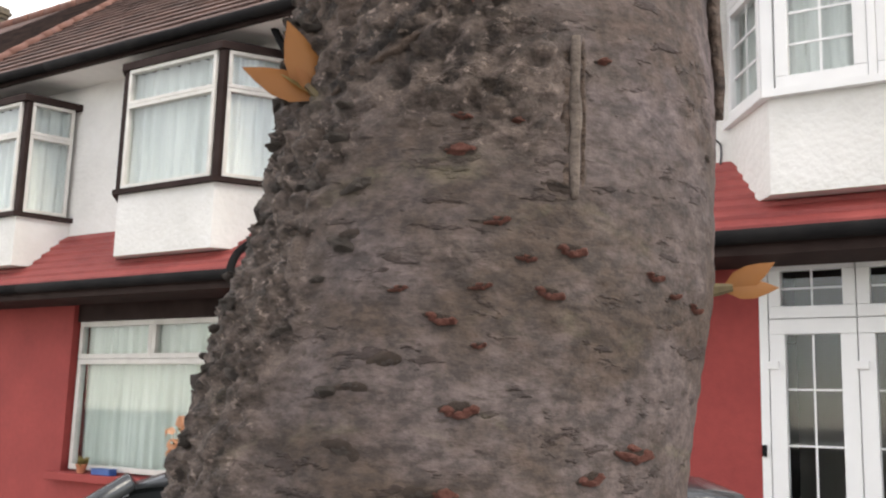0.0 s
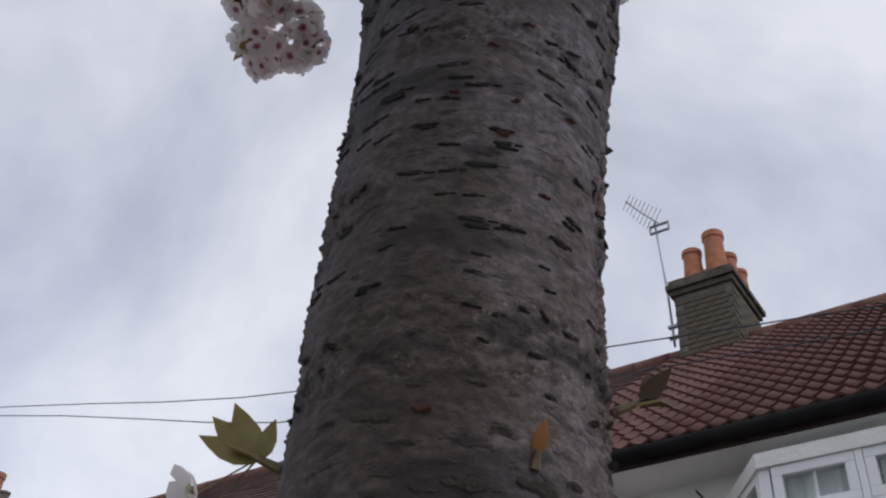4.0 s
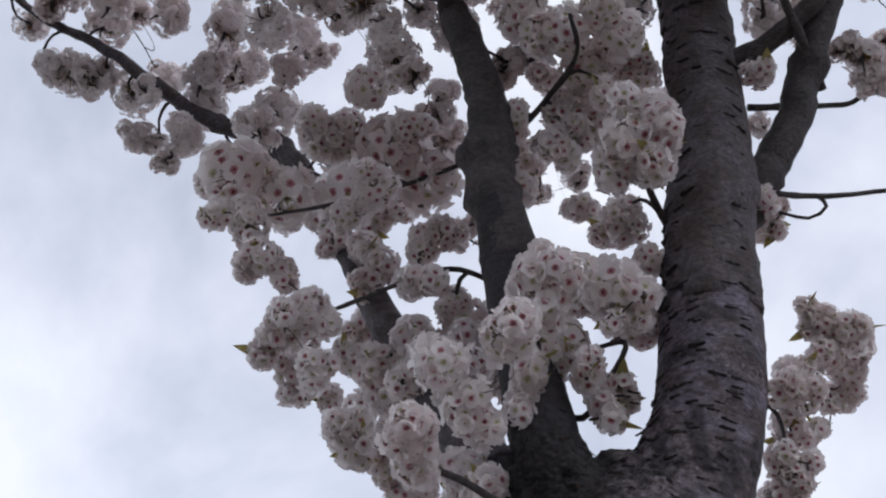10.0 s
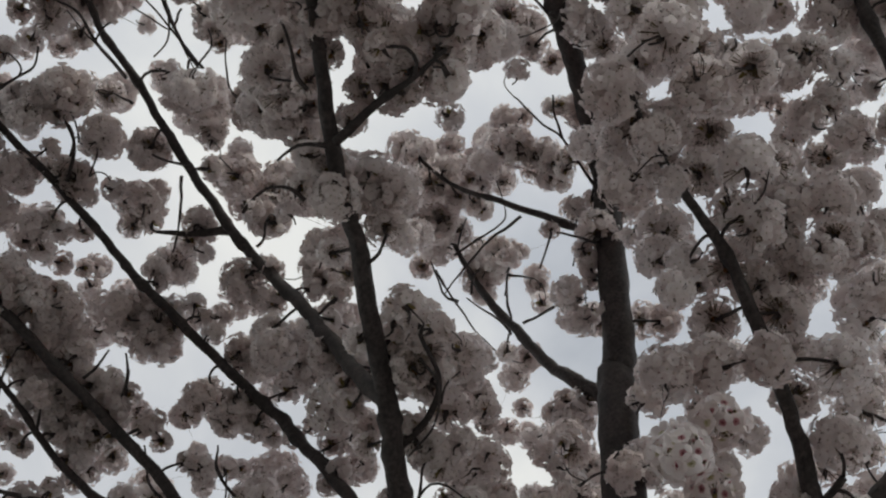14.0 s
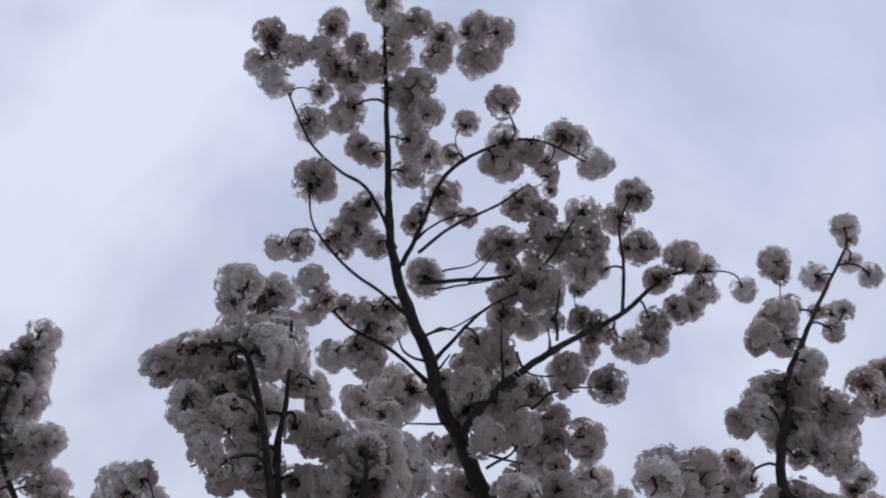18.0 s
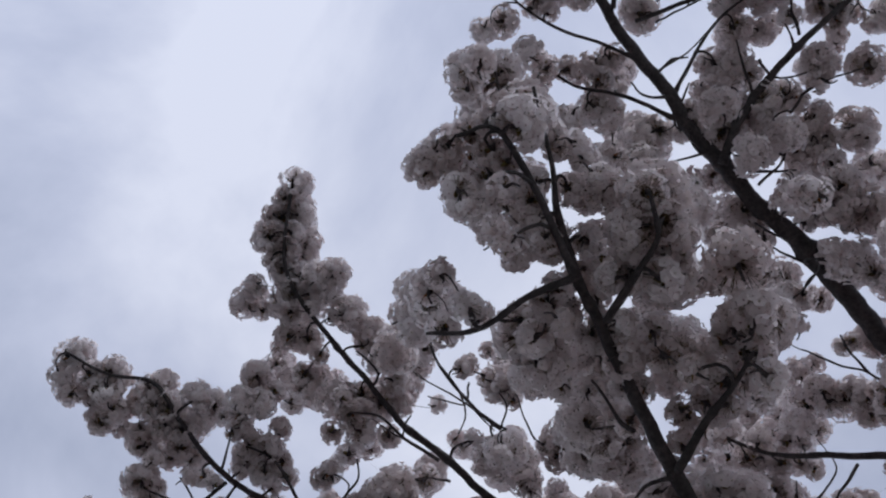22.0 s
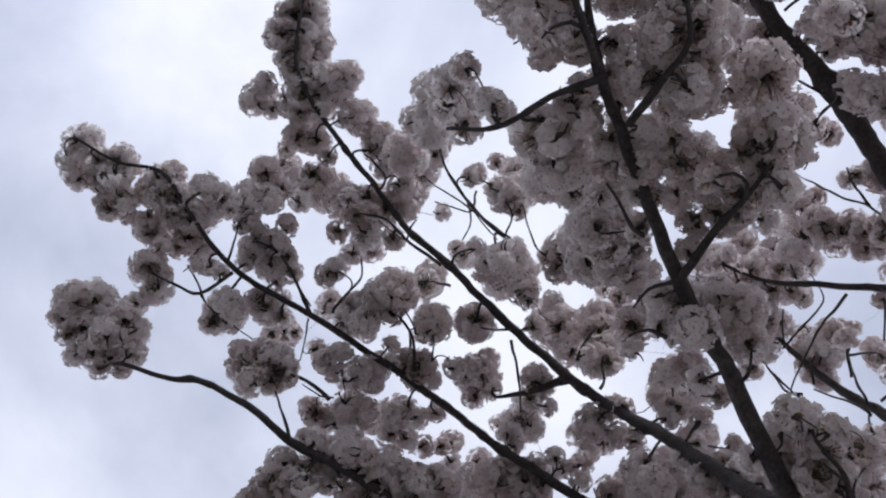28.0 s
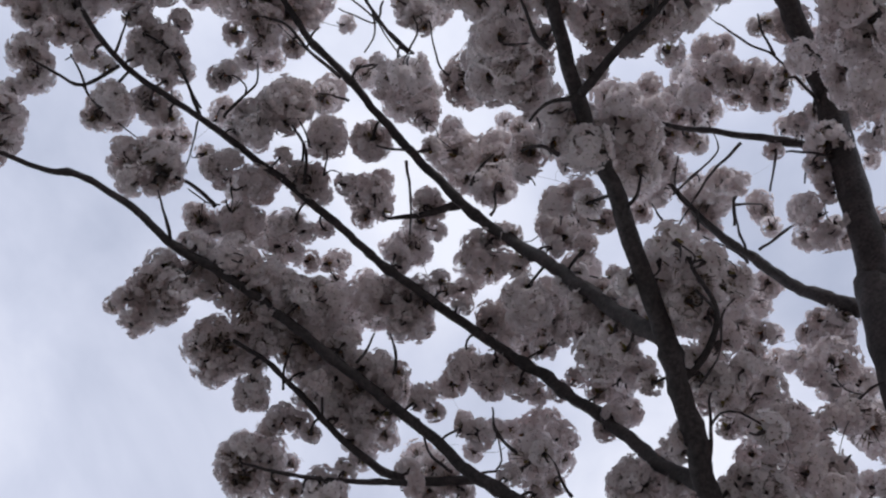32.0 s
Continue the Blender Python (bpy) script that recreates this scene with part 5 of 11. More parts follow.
def cluster_mesh(seed, count, reach, red_share, leaves, depth, size):
    """A ball of flowers on stalks round a dark spur at the origin, open towards -z; depth says how far down the flowers go."""
    rnd = random.Random(seed)
    bm = bmesh.new()
    for k in range(count):
        h = 1 - depth * (k + 0.5) / count
        w = k * 2.39996 + rnd.uniform(-0.4, 0.4)
        s = math.sqrt(max(0, 1 - h * h))
        d = Vector((s * math.cos(w), s * math.sin(w), h + rnd.uniform(-0.15, 0.15))).normalized()
        place = d * (reach * (rnd.uniform(0.78, 1.08) if size is not SMALL else rnd.uniform(0.25, 0.8) if k % 5 in (0, 2) else rnd.uniform(0.82, 1.12)))
        loose = 0.6 if size is not SMALL else 0.68
        face = d + loose * Vector((rnd.uniform(-0.4, 0.4), rnd.uniform(-0.4, 0.4), rnd.uniform(-0.45, 0.3)))
        flower(bm, place, face, rnd.uniform(*size), d * 0.010, rnd, rnd.random() < red_share, size is not SMALL)
    for k in range(leaves):
        w = rnd.uniform(0, 6.28)
        leaf(bm, Vector((0, 0, 0)), Vector((math.cos(w), math.sin(w), rnd.uniform(-0.7, 0.6))), rnd.uniform(0.06, 0.098) if size is not SMALL else rnd.uniform(0.028, 0.046), rnd, (4, 4, 6, 4)[k % 4] if size is not SMALL else (4, 5, 4, 6)[k % 4])
    n0 = len(bm.faces)
    spur = [(0.010, -0.005, -0.070, 0.0034), (-0.004, 0.004, -0.045, 0.0042), (0.003, 0, -0.015, 0.009), (-0.002, 0.002, 0.012, 0.008)]
    tube(bm, spur if size is SMALL else [(0, 0, -0.02, 0.004), (0.002, 0, 0, 0.006), (0, 0.001, 0.010, 0.004)], sides=6, step=0.02, wob=0.4)
    bm.faces.ensure_lookup_table()
    for f in bm.faces[n0:]:
        f.material_index = 7
    me = bpy.data.meshes.new("blossom")
    bm.to_mesh(me)
    bm.free()
    for x in (PETAL, HEART, HEART_GREEN, STALK, LEAF, LEAF_BRONZE, LEAF_DARK, BARK_UP, BLUSH, BLUSH_GREEN):
        me.materials.append(x)
    return me


# high in the crown the balls are open below; low on the stems they hang full and show their faces
SMALL = (0.0170, 0.0212)
CLUSTERS = [cluster_mesh(11 + k, *v, SMALL) for k, v in enumerate(((150, 0.078, 0.6, 4, 1.62), (140, 0.074, 0.5, 4, 1.46), (160, 0.083, 0.6, 5, 1.68), (136, 0.071, 0.4, 4, 1.52), (150, 0.078, 0.7, 4, 1.72), (130, 0.069, 0.5, 5, 1.42)))]
LITTLE = [cluster_mesh(51 + k, *v, SMALL) for k, v in enumerate(((64, 0.052, 0.6, 3, 1.60), (56, 0.048, 0.5, 3, 1.40), (70, 0.055, 0.6, 4, 1.74), (60, 0.050, 0.4, 3, 1.50)))]
FULL = [cluster_mesh(31 + k, *v, LARGE) for k, v in enumerate(((38, 0.074, 0.6, 2, 1.97), (35, 0.070, 0.4, 1, 1.95), (42, 0.079, 0.8, 1, 2.0), (37, 0.072, 0.5, 3, 1.97)))]
TUFT = (0.0235, 0.0285)
TUFTS = [cluster_mesh(71 + k, *v, TUFT) for k, v in enumerate(((17, 0.035, 0.6, 0, 1.98), (15, 0.032, 0.5, 1, 1.96), (19, 0.038, 0.7, 0, 2.0), (16, 0.034, 0.4, 1, 2.0)))]
rnd_tree = random.Random(5)


def turned(place, up, spin, size):
    q = Vector(up).to_track_quat("Z", "Y").to_matrix().to_4x4()
    return TREE_IN @ Matrix.Translation(place) @ q @ pose(0, 0, 0, 0, 0, spin) @ Matrix.Diagonal((size, size, size, 1))


CLUMPS = []


def blossom(rows):
    """Clumps of flower balls: x, y, z and the clump's radius."""
    CLUMPS.extend((Vector(r[:3]), r[3]) for r in rows)


def grow_blossom():
    """Each clump hangs on a twig from the nearest wood and belongs to that limb."""
    ends = list(SAMPLES)

    def gap(c):
        return min((c - e[0]).length for e in SAMPLES)

    for c, r in sorted(CLUMPS, key=lambda v: gap(v[0])):
        p, pr, owner, along = min(ends, key=lambda e: (e[0] - c).length + (0.04 if e[1] > 0.05 else 0))
        way = c - p
        if way.length > 0.05:
            side = Vector((rnd_tree.uniform(-1, 1), rnd_tree.uniform(-1, 1), rnd_tree.uniform(-1.2, 0.2))) * (0.15 * way.length)
            tr = min(pr * 0.8, 0.006 + 0.006 * min(1, way.length / 0.6))
            along = along * (0.22 * way.length)
            pts = [(*p, tr), (*(p + way * 0.22 + along + 0.5 * side), tr * 0.9), (*(p + way * 0.62 + along + side), tr * 0.8), (*c, tr * 0.65)]
            bm = bmesh.new()
            q = tube(bm, pts, sides=5, step=0.05, wob=0.15, knobs=1.2)
            bmesh.ops.transform(bm, matrix=TREE_IN, verts=bm.verts)
            part("twig", bm, BARK_UP, owner, smooth=True)
            ends.extend((s.xyz.copy(), s[3], owner, way.normalized()) for s in q[len(q) // 3 :])
        n = max(1, round(0.72 * (r / 0.095) ** 2.3))
        for k in range(n):
            if n == 1:
                spot, up, size = c, way, r / (0.092 if r > 0.074 else 0.066)
            else:
                h = 1 - 2 * (k + 0.5) / n
                w = k * 2.39996 + r * 50
                s = math.sqrt(1 - h * h)
                d = Vector((s * math.cos(w), s * math.sin(w), h))
                size = rnd_tree.uniform(0.84, 1.12)
                spot = c + d * max(0.02, r - 0.076) * rnd_tree.uniform(0.85, 1.08)
                up = d + Vector((0, 0, 0.25))
            if up.length < 0.02:
                up = Vector((0, 0, 1))
            up = up.normalized() * 0.6 + Vector((0, 0, 0.55))
            if spot.z < 4.6 and spot.y > -0.45:
                small = n == 1 and r < 0.058
                kind, up = (TUFTS if small else FULL)[rnd_tree.randrange(4)], up + Vector((-0.2, 0.2, 0.3))
                size = r / 0.052 if small else 0.92 * size if n > 1 else r / 0.098
            else:
                kind = CLUSTERS[rnd_tree.randrange(6)] if n > 1 or r > 0.074 else LITTLE[rnd_tree.randrange(4)]
            share("blossom", kind, owner, turned(spot, up, rnd_tree.uniform(0, 360), min(1.25, max(0.62, size))))

build_trunk()
limb("stem", [(0.32, 0.79, 3.60, 0.127), (0.36, 0.74, 3.89, 0.120), (0.41, 0.68, 4.22, 0.113), (0.44, 0.57, 4.78, 0.107), (0.44, 0.48, 5.20, 0.100)], BARK)
limb("stem", [(0.44, 0.48, 5.20, 0.095), (0.50, 0.23, 5.61, 0.088), (0.61, -0.06, 6.01, 0.081), (0.66, -0.12, 6.09, 0.074), (0.79, -0.48, 6.37, 0.067), (0.91, -0.82, 6.59, 0.060)])
limb("leader", [(0.91, -0.82, 6.58, 0.052), (1.02, -1.57, 6.47, 0.046), (1.04, -2.07, 6.43, 0.039), (1.13, -2.63, 6.43, 0.033), (1.23, -3.11, 6.46, 0.027), (1.36, -3.42, 6.49, 0.021), (1.65, -3.96, 6.56, 0.014), (2.01, -4.64, 6.64, 0.008)])
limb("branch", [(1.06, -2.21, 6.37, 0.024), (1.35, -2.33, 6.50, 0.021), (1.79, -2.38, 6.70, 0.017), (2.17, -2.38, 6.88, 0.014), (2.54, -2.45, 7.05, 0.010), (2.86, -2.35, 7.24, 0.007)])
limb("branch", [(1.28, -3.17, 6.58, 0.014), (1.48, -3.31, 6.60, 0.012), (1.75, -3.50, 6.63, 0.011), (2.06, -3.53, 6.71, 0.009), (2.32, -3.46, 6.81, 0.008), (2.54, -3.25, 7.01, 0.006)])
limb("branch", [(1.18, -2.79, 6.54, 0.011), (1.13, -3.03, 6.54, 0.009), (1.02, -3.32, 6.55, 0.008), (0.99, -3.61, 6.56, 0.006), (1.06, -3.79, 6.57, 0.005)])
limb("branch", [(1.30, -3.27, 6.60, 0.010), (1.34, -3.62, 6.58, 0.009), (1.26, -3.82, 6.58, 0.008), (1.21, -4.06, 6.58, 0.007), (1.26, -4.48, 6.58, 0.006), (1.28, -4.72, 6.58, 0.005)])
limb("branch", [(1.31, -3.06, 6.66, 0.012), (1.55, -2.95, 6.73, 0.011), (1.75, -2.87, 6.79, 0.009), (1.95, -2.83, 6.84, 0.008), (2.21, -2.95, 6.88, 0.006), (2.32, -3.00, 6.89, 0.005)])
limb("branch", [(1.39, -3.19, 6.61, 0.010), (1.63, -3.24, 6.68, 0.008), (1.91, -3.24, 6.77, 0.007), (2.12, -3.27, 6.83, 0.005)])
limb("branch", [(2.17, -2.38, 6.88, 0.011), (2.34, -2.61, 6.92, 0.009), (2.46, -2.82, 6.96, 0.007), (2.62, -2.94, 6.99, 0.005)])
limb("branch", [(1.16, -2.64, 6.59, 0.011), (1.41, -2.72, 6.63, 0.009), (1.61, -2.75, 6.66, 0.007), (1.87, -2.71, 6.71, 0.005)])
limb("branch", [(1.08, -2.54, 6.53, 0.012), (1.00, -2.79, 6.51, 0.010), (0.88, -3.00, 6.49, 0.008), (0.85, -3.12, 6.48, 0.006)])
limb("stem", [(-0.12, 0.52, 3.72, 0.075), (-0.17, 0.39, 4.12, 0.069), (-0.15, 0.40, 4.19, 0.063), (-0.22, 0.28, 4.60, 0.056), (-0.27, 0.22, 4.80, 0.050)])
limb("limb", [(-0.27, 0.22, 4.80, 0.047), (-0.26, 0.16, 4.79, 0.043), (-0.14, -0.21, 4.82, 0.039), (-0.03, -0.57, 4.83, 0.035), (0.10, -1.03, 4.81, 0.031), (0.14, -1.18, 4.80, 0.027), (0.22, -1.48, 4.74, 0.024), (0.34, -1.81, 4.68, 0.020), (0.45, -2.09, 4.64, 0.016), (0.54, -2.25, 4.62, 0.012), (0.65, -2.39, 4.63, 0.008), (0.78, -2.60, 4.64, 0.004)])
limb("branch", [(0.47, -2.07, 4.49, 0.013), (0.58, -2.40, 4.54, 0.011), (0.61, -2.58, 4.56, 0.008), (0.51, -2.66, 4.58, 0.006)])
limb("branch", [(0.47, -2.07, 4.49, 0.014), (0.31, -2.14, 4.53, 0.011), (0.12, -2.19, 4.58, 0.009), (-0.02, -2.31, 4.63, 0.006)])
limb("branch", [(0.43, -1.92, 4.53, 0.014), (0.58, -1.95, 4.51, 0.011), (0.71, -1.98, 4.49, 0.009), (0.79, -2.08, 4.46, 0.006)])
limb("branch", [(0.23, -1.47, 4.72, 0.016), (0.41, -1.52, 4.67, 0.013), (0.54, -1.54, 4.62, 0.009), (0.66, -1.57, 4.59, 0.006)])
limb("branch", [(-0.06, -0.47, 4.91, 0.016), (0.09, -0.54, 4.85, 0.013), (0.19, -0.66, 4.80, 0.009), (0.21, -0.83, 4.74, 0.006)])
limb("branch", [(-0.26, 0.16, 4.79, 0.034), (-0.55, 0.02, 5.01, 0.032), (-0.79, -0.11, 5.17, 0.029), (-1.09, -0.38, 5.36, 0.027), (-1.22, -0.65, 5.45, 0.024), (-1.56, -1.60, 5.51, 0.022), (-1.70, -1.89, 5.49, 0.020), (-1.78, -2.18, 5.49, 0.017), (-1.89, -2.43, 5.47, 0.015), (-2.00, -2.54, 5.44, 0.012), (-2.15, -2.75, 5.42, 0.010)])
limb("branch", [(-1.26, -0.31, 5.66, 0.024), (-1.38, -0.42, 5.56, 0.022), (-1.50, -0.57, 5.48, 0.020), (-1.53, -0.67, 5.46, 0.018), (-1.57, -0.84, 5.44, 0.015), (-1.61, -1.08, 5.45, 0.013), (-1.66, -1.28, 5.46, 0.011), (-1.74, -1.45, 5.46, 0.009)])
limb("branch", [(-1.37, -0.53, 5.33, 0.014), (-1.62, -0.69, 5.32, 0.011), (-1.82, -0.83, 5.33, 0.009), (-1.99, -0.97, 5.35, 0.006)])
limb("branch", [(-0.16, -0.13, 4.81, 0.030), (-0.33, -0.20, 5.06, 0.028), (-0.48, -0.31, 5.34, 0.026), (-0.68, -0.51, 5.64, 0.025), (-0.85, -0.73, 5.80, 0.023), (-1.11, -1.20, 5.97, 0.021), (-1.29, -1.73, 6.03, 0.019), (-1.34, -1.90, 6.03, 0.018), (-1.50, -2.40, 5.99, 0.016), (-1.66, -2.85, 5.95, 0.014), (-1.68, -3.22, 5.99, 0.012), (-1.69, -3.50, 6.04, 0.011), (-1.86, -3.73, 6.04, 0.009), (-1.98, -4.00, 6.06, 0.007)])
limb("branch", [(-0.01, -0.64, 4.83, 0.032), (-0.23, -0.80, 5.29, 0.030), (-0.40, -0.96, 5.64, 0.028), (-0.56, -1.13, 5.89, 0.026), (-0.59, -1.14, 5.94, 0.025), (-0.69, -1.37, 6.07, 0.023), (-0.82, -1.83, 6.23, 0.021), (-0.88, -2.20, 6.30, 0.019), (-0.93, -2.43, 6.32, 0.017), (-0.94, -2.78, 6.38, 0.015), (-0.95, -3.09, 6.42, 0.014), (-0.93, -3.46, 6.50, 0.012), (-0.83, -3.68, 6.59, 0.010), (-0.59, -3.99, 6.80, 0.008)])
limb("branch", [(-0.75, -1.35, 6.21, 0.022), (-0.96, -1.42, 6.25, 0.015), (-1.11, -1.49, 6.28, 0.008)])
limb("branch", [(-0.86, -2.17, 6.16, 0.010), (-0.91, -2.36, 6.15, 0.008), (-0.93, -2.52, 6.16, 0.007), (-1.00, -2.62, 6.15, 0.005)])
limb("branch", [(-1.47, -2.39, 5.93, 0.010), (-1.43, -2.57, 5.96, 0.008), (-1.42, -2.74, 5.98, 0.007), (-1.47, -2.86, 5.97, 0.005)])
limb("branch", [(-1.25, -1.85, 5.98, 0.009), (-1.15, -1.98, 5.99, 0.007), (-1.13, -2.11, 5.98, 0.005)])
limb("branch", [(-1.63, -2.80, 5.87, 0.010), (-1.82, -2.83, 5.82, 0.008), (-1.88, -2.93, 5.80, 0.007), (-1.94, -3.05, 5.79, 0.005)])
limb("branch", [(-1.65, -2.01, 5.88, 0.011), (-1.64, -2.16, 5.78, 0.009), (-1.68, -2.27, 5.67, 0.006)])
limb("branch", [(-0.47, -2.05, 5.98, 0.010), (-0.51, -2.22, 6.03, 0.008), (-0.52, -2.47, 6.12, 0.007), (-0.48, -2.65, 6.21, 0.005)])
limb("limb", [(-0.23, 0.76, 3.23, 0.072), (-0.39, 0.76, 3.44, 0.066), (-0.53, 0.76, 3.67, 0.060), (-0.69, 0.75, 3.93, 0.054), (-0.87, 0.71, 4.27, 0.048), (-1.29, 0.52, 5.02, 0.042), (-1.63, 0.39, 5.24, 0.036), (-1.91, 0.18, 5.46, 0.030), (-2.14, -0.03, 5.64, 0.024), (-2.40, -0.24, 5.78, 0.018), (-2.73, -0.62, 6.07, 0.012)], BARK)
limb("limb", [(0.38, 0.85, 3.97, 0.056), (0.54, 0.83, 4.22, 0.053), (0.66, 0.80, 4.41, 0.050), (0.76, 0.72, 4.60, 0.047), (0.88, 0.64, 4.77, 0.044), (1.10, 0.52, 4.97, 0.040), (1.41, 0.35, 5.17, 0.037), (1.68, 0.23, 5.28, 0.034), (1.85, -0.34, 5.62, 0.031), (2.08, -0.84, 5.86, 0.028)])
limb("branch", [(0.49, 0.64, 4.52, 0.034), (0.64, 0.66, 4.56, 0.031), (0.77, 0.64, 4.62, 0.029), (0.86, 0.59, 4.69, 0.026)])
limb("branch", [(1.09, 0.48, 4.99, 0.033), (1.15, 0.10, 5.05, 0.029), (1.18, -0.24, 5.09, 0.025), (1.18, -0.60, 5.14, 0.021), (1.15, -0.78, 5.17, 0.017), (1.11, -1.00, 5.20, 0.013), (1.11, -1.23, 5.24, 0.009)])
limb("branch", [(0.62, 0.56, 5.04, 0.026), (0.78, 0.51, 5.02, 0.021), (1.00, 0.36, 5.01, 0.017), (1.24, 0.21, 5.01, 0.012)])
limb("branch", [(2.08, -0.84, 5.84, 0.028), (2.15, -1.27, 6.09, 0.024), (2.46, -1.55, 6.26, 0.020), (2.47, -1.60, 6.30, 0.015), (2.89, -1.82, 6.52, 0.011), (3.34, -2.03, 6.77, 0.007)])
limb("branch", [(0.73, 0.84, 4.49, 0.014), (0.72, 0.53, 4.58, 0.012), (0.71, 0.34, 4.64, 0.010), (0.76, 0.10, 4.71, 0.008)])
limb("branch", [(0.91, 0.63, 4.78, 0.030), (1.02, 0.77, 4.79, 0.025), (1.14, 0.95, 4.80, 0.020), (1.27, 1.08, 4.82, 0.015)])
limb("branch", [(0.51, 0.06, 6.24, 0.035), (0.32, -0.13, 6.49, 0.029), (0.16, -0.38, 6.78, 0.024), (0.07, -0.57, 6.98, 0.018), (0.02, -0.76, 7.19, 0.012)])
limb("branch", [(0.73, -0.64, 6.57, 0.020), (0.44, -0.89, 6.71, 0.016), (0.21, -1.08, 6.82, 0.011), (0.09, -1.27, 6.92, 0.007)])
limb("twig", [(0.50, 0.87, 4.14, 0.010), (0.57, 0.94, 4.16, 0.009), (0.69, 1.03, 4.21, 0.008), (0.82, 1.12, 4.27, 0.007), (0.94, 1.21, 4.33, 0.006)])
limb("twig", [(0.51, 0.82, 4.51, 0.012), (0.68, 0.97, 4.62, 0.010), (0.80, 1.06, 4.69, 0.009), (0.89, 1.07, 4.80, 0.007)])
limb("branch", [(0.26, 0.74, 3.91, 0.012), (0.26, 0.60, 3.90, 0.010), (0.28, 0.42, 3.88, 0.008)])
limb("branch", [(-0.10, 0.68, 3.36, 0.010), (-0.01, 0.75, 3.35, 0.009), (0.08, 0.72, 3.43, 0.008), (0.13, 0.69, 3.50, 0.007), (0.03, 0.69, 3.51, 0.006)])
limb("branch", [(-0.24, 0.56, 4.40, 0.010), (-0.02, 0.45, 4.37, 0.009), (0.14, 0.34, 4.36, 0.007), (0.18, 0.21, 4.36, 0.006)])
limb("branch", [(-0.11, 0.61, 3.01, 0.009), (-0.14, 0.47, 2.99, 0.008), (-0.16, 0.37, 2.97, 0.007), (-0.17, 0.25, 2.97, 0.006)])
limb("branch", [(-0.05, 0.72, 3.26, 0.010), (-0.13, 0.58, 3.24, 0.008), (-0.18, 0.46, 3.22, 0.006)])
limb("branch", [(-0.12, 0.78, 2.85, 0.010), (-0.15, 0.75, 2.87, 0.008), (-0.19, 0.75, 2.86, 0.006)])
limb("branch", [(-0.23, 0.77, 3.90, 0.009), (-0.35, 0.57, 3.87, 0.008), (-0.55, 0.46, 3.73, 0.006), (-0.72, 0.38, 3.60, 0.005)])
limb("branch", [(-0.31, 0.62, 4.50, 0.009), (-0.54, 0.51, 4.32, 0.008), (-0.73, 0.39, 4.17, 0.006), (-0.89, 0.27, 4.05, 0.005)])
limb("branch", [(0.29, 1.18, 3.68, 0.012), (0.35, 1.31, 3.72, 0.009), (0.44, 1.40, 3.87, 0.006)])
# thin twigs between the balls
limb("twig", [(-0.45, -2.03, 5.97, 0.005), (-0.48, -2.20, 5.92, 0.005), (-0.51, -2.34, 5.89, 0.004), (-0.54, -2.45, 5.86, 0.003), (-0.56, -2.61, 5.82, 0.003)])
limb("twig", [(-0.51, -2.51, 6.12, 0.005), (-0.54, -2.37, 6.16, 0.004), (-0.57, -2.22, 6.20, 0.004), (-0.58, -2.09, 6.24, 0.003)])
limb("twig", [(-0.45, -2.31, 6.05, 0.005), (-0.54, -2.25, 6.06, 0.004), (-0.59, -2.33, 6.03, 0.004), (-0.63, -2.40, 6.01, 0.003)])
limb("twig", [(-0.51, -2.31, 6.04, 0.005), (-0.57, -2.22, 6.06, 0.004), (-0.66, -2.18, 6.05, 0.003)])
limb("twig", [(-0.46, -2.05, 5.96, 0.005), (-0.38, -2.10, 5.98, 0.004), (-0.36, -2.17, 5.98, 0.003)])
limb("twig", [(-0.40, -1.91, 6.02, 0.005), (-0.36, -2.02, 6.01, 0.004), (-0.32, -2.10, 6.01, 0.003)])
limb("twig", [(-0.92, -2.70, 6.35, 0.008), (-0.87, -2.72, 6.37, 0.007), (-0.85, -2.83, 6.35, 0.005), (-0.86, -2.89, 6.34, 0.004)])
limb("twig", [(-0.85, -2.17, 6.14, 0.005), (-0.87, -2.23, 6.13, 0.005), (-0.90, -2.36, 6.10, 0.004), (-0.92, -2.44, 6.08, 0.003), (-0.93, -2.53, 6.06, 0.003)])
limb("twig", [(-0.91, -2.37, 6.13, 0.005), (-0.85, -2.41, 6.14, 0.004), (-0.81, -2.42, 6.16, 0.003)])
limb("twig", [(-1.64, -2.77, 5.93, 0.007), (-1.85, -2.76, 5.89, 0.006), (-1.82, -2.89, 5.87, 0.005), (-1.80, -2.99, 5.86, 0.004)])
limb("twig", [(-1.44, -2.42, 5.93, 0.005), (-1.41, -2.54, 5.91, 0.004), (-1.38, -2.67, 5.90, 0.003)])
limb("twig", [(-1.65, -2.88, 5.94, 0.007), (-1.55, -2.94, 5.96, 0.005), (-1.49, -2.99, 5.97, 0.004)])
limb("twig", [(-1.40, -2.33, 5.99, 0.008), (-1.29, -2.36, 6.03, 0.007), (-1.19, -2.38, 6.06, 0.005), (-1.13, -2.45, 6.07, 0.004)])
limb("twig", [(-1.12, -1.98, 5.98, 0.005), (-1.09, -2.06, 5.97, 0.004), (-1.07, -2.19, 5.96, 0.003)])
limb("twig", [(-0.92, -2.07, 6.24, 0.008), (-0.94, -2.10, 6.24, 0.006), (-0.97, -2.14, 6.23, 0.004)])
limb("twig", [(-0.76, -1.69, 6.16, 0.008), (-0.84, -1.75, 6.13, 0.006), (-0.89, -1.81, 6.11, 0.004)])
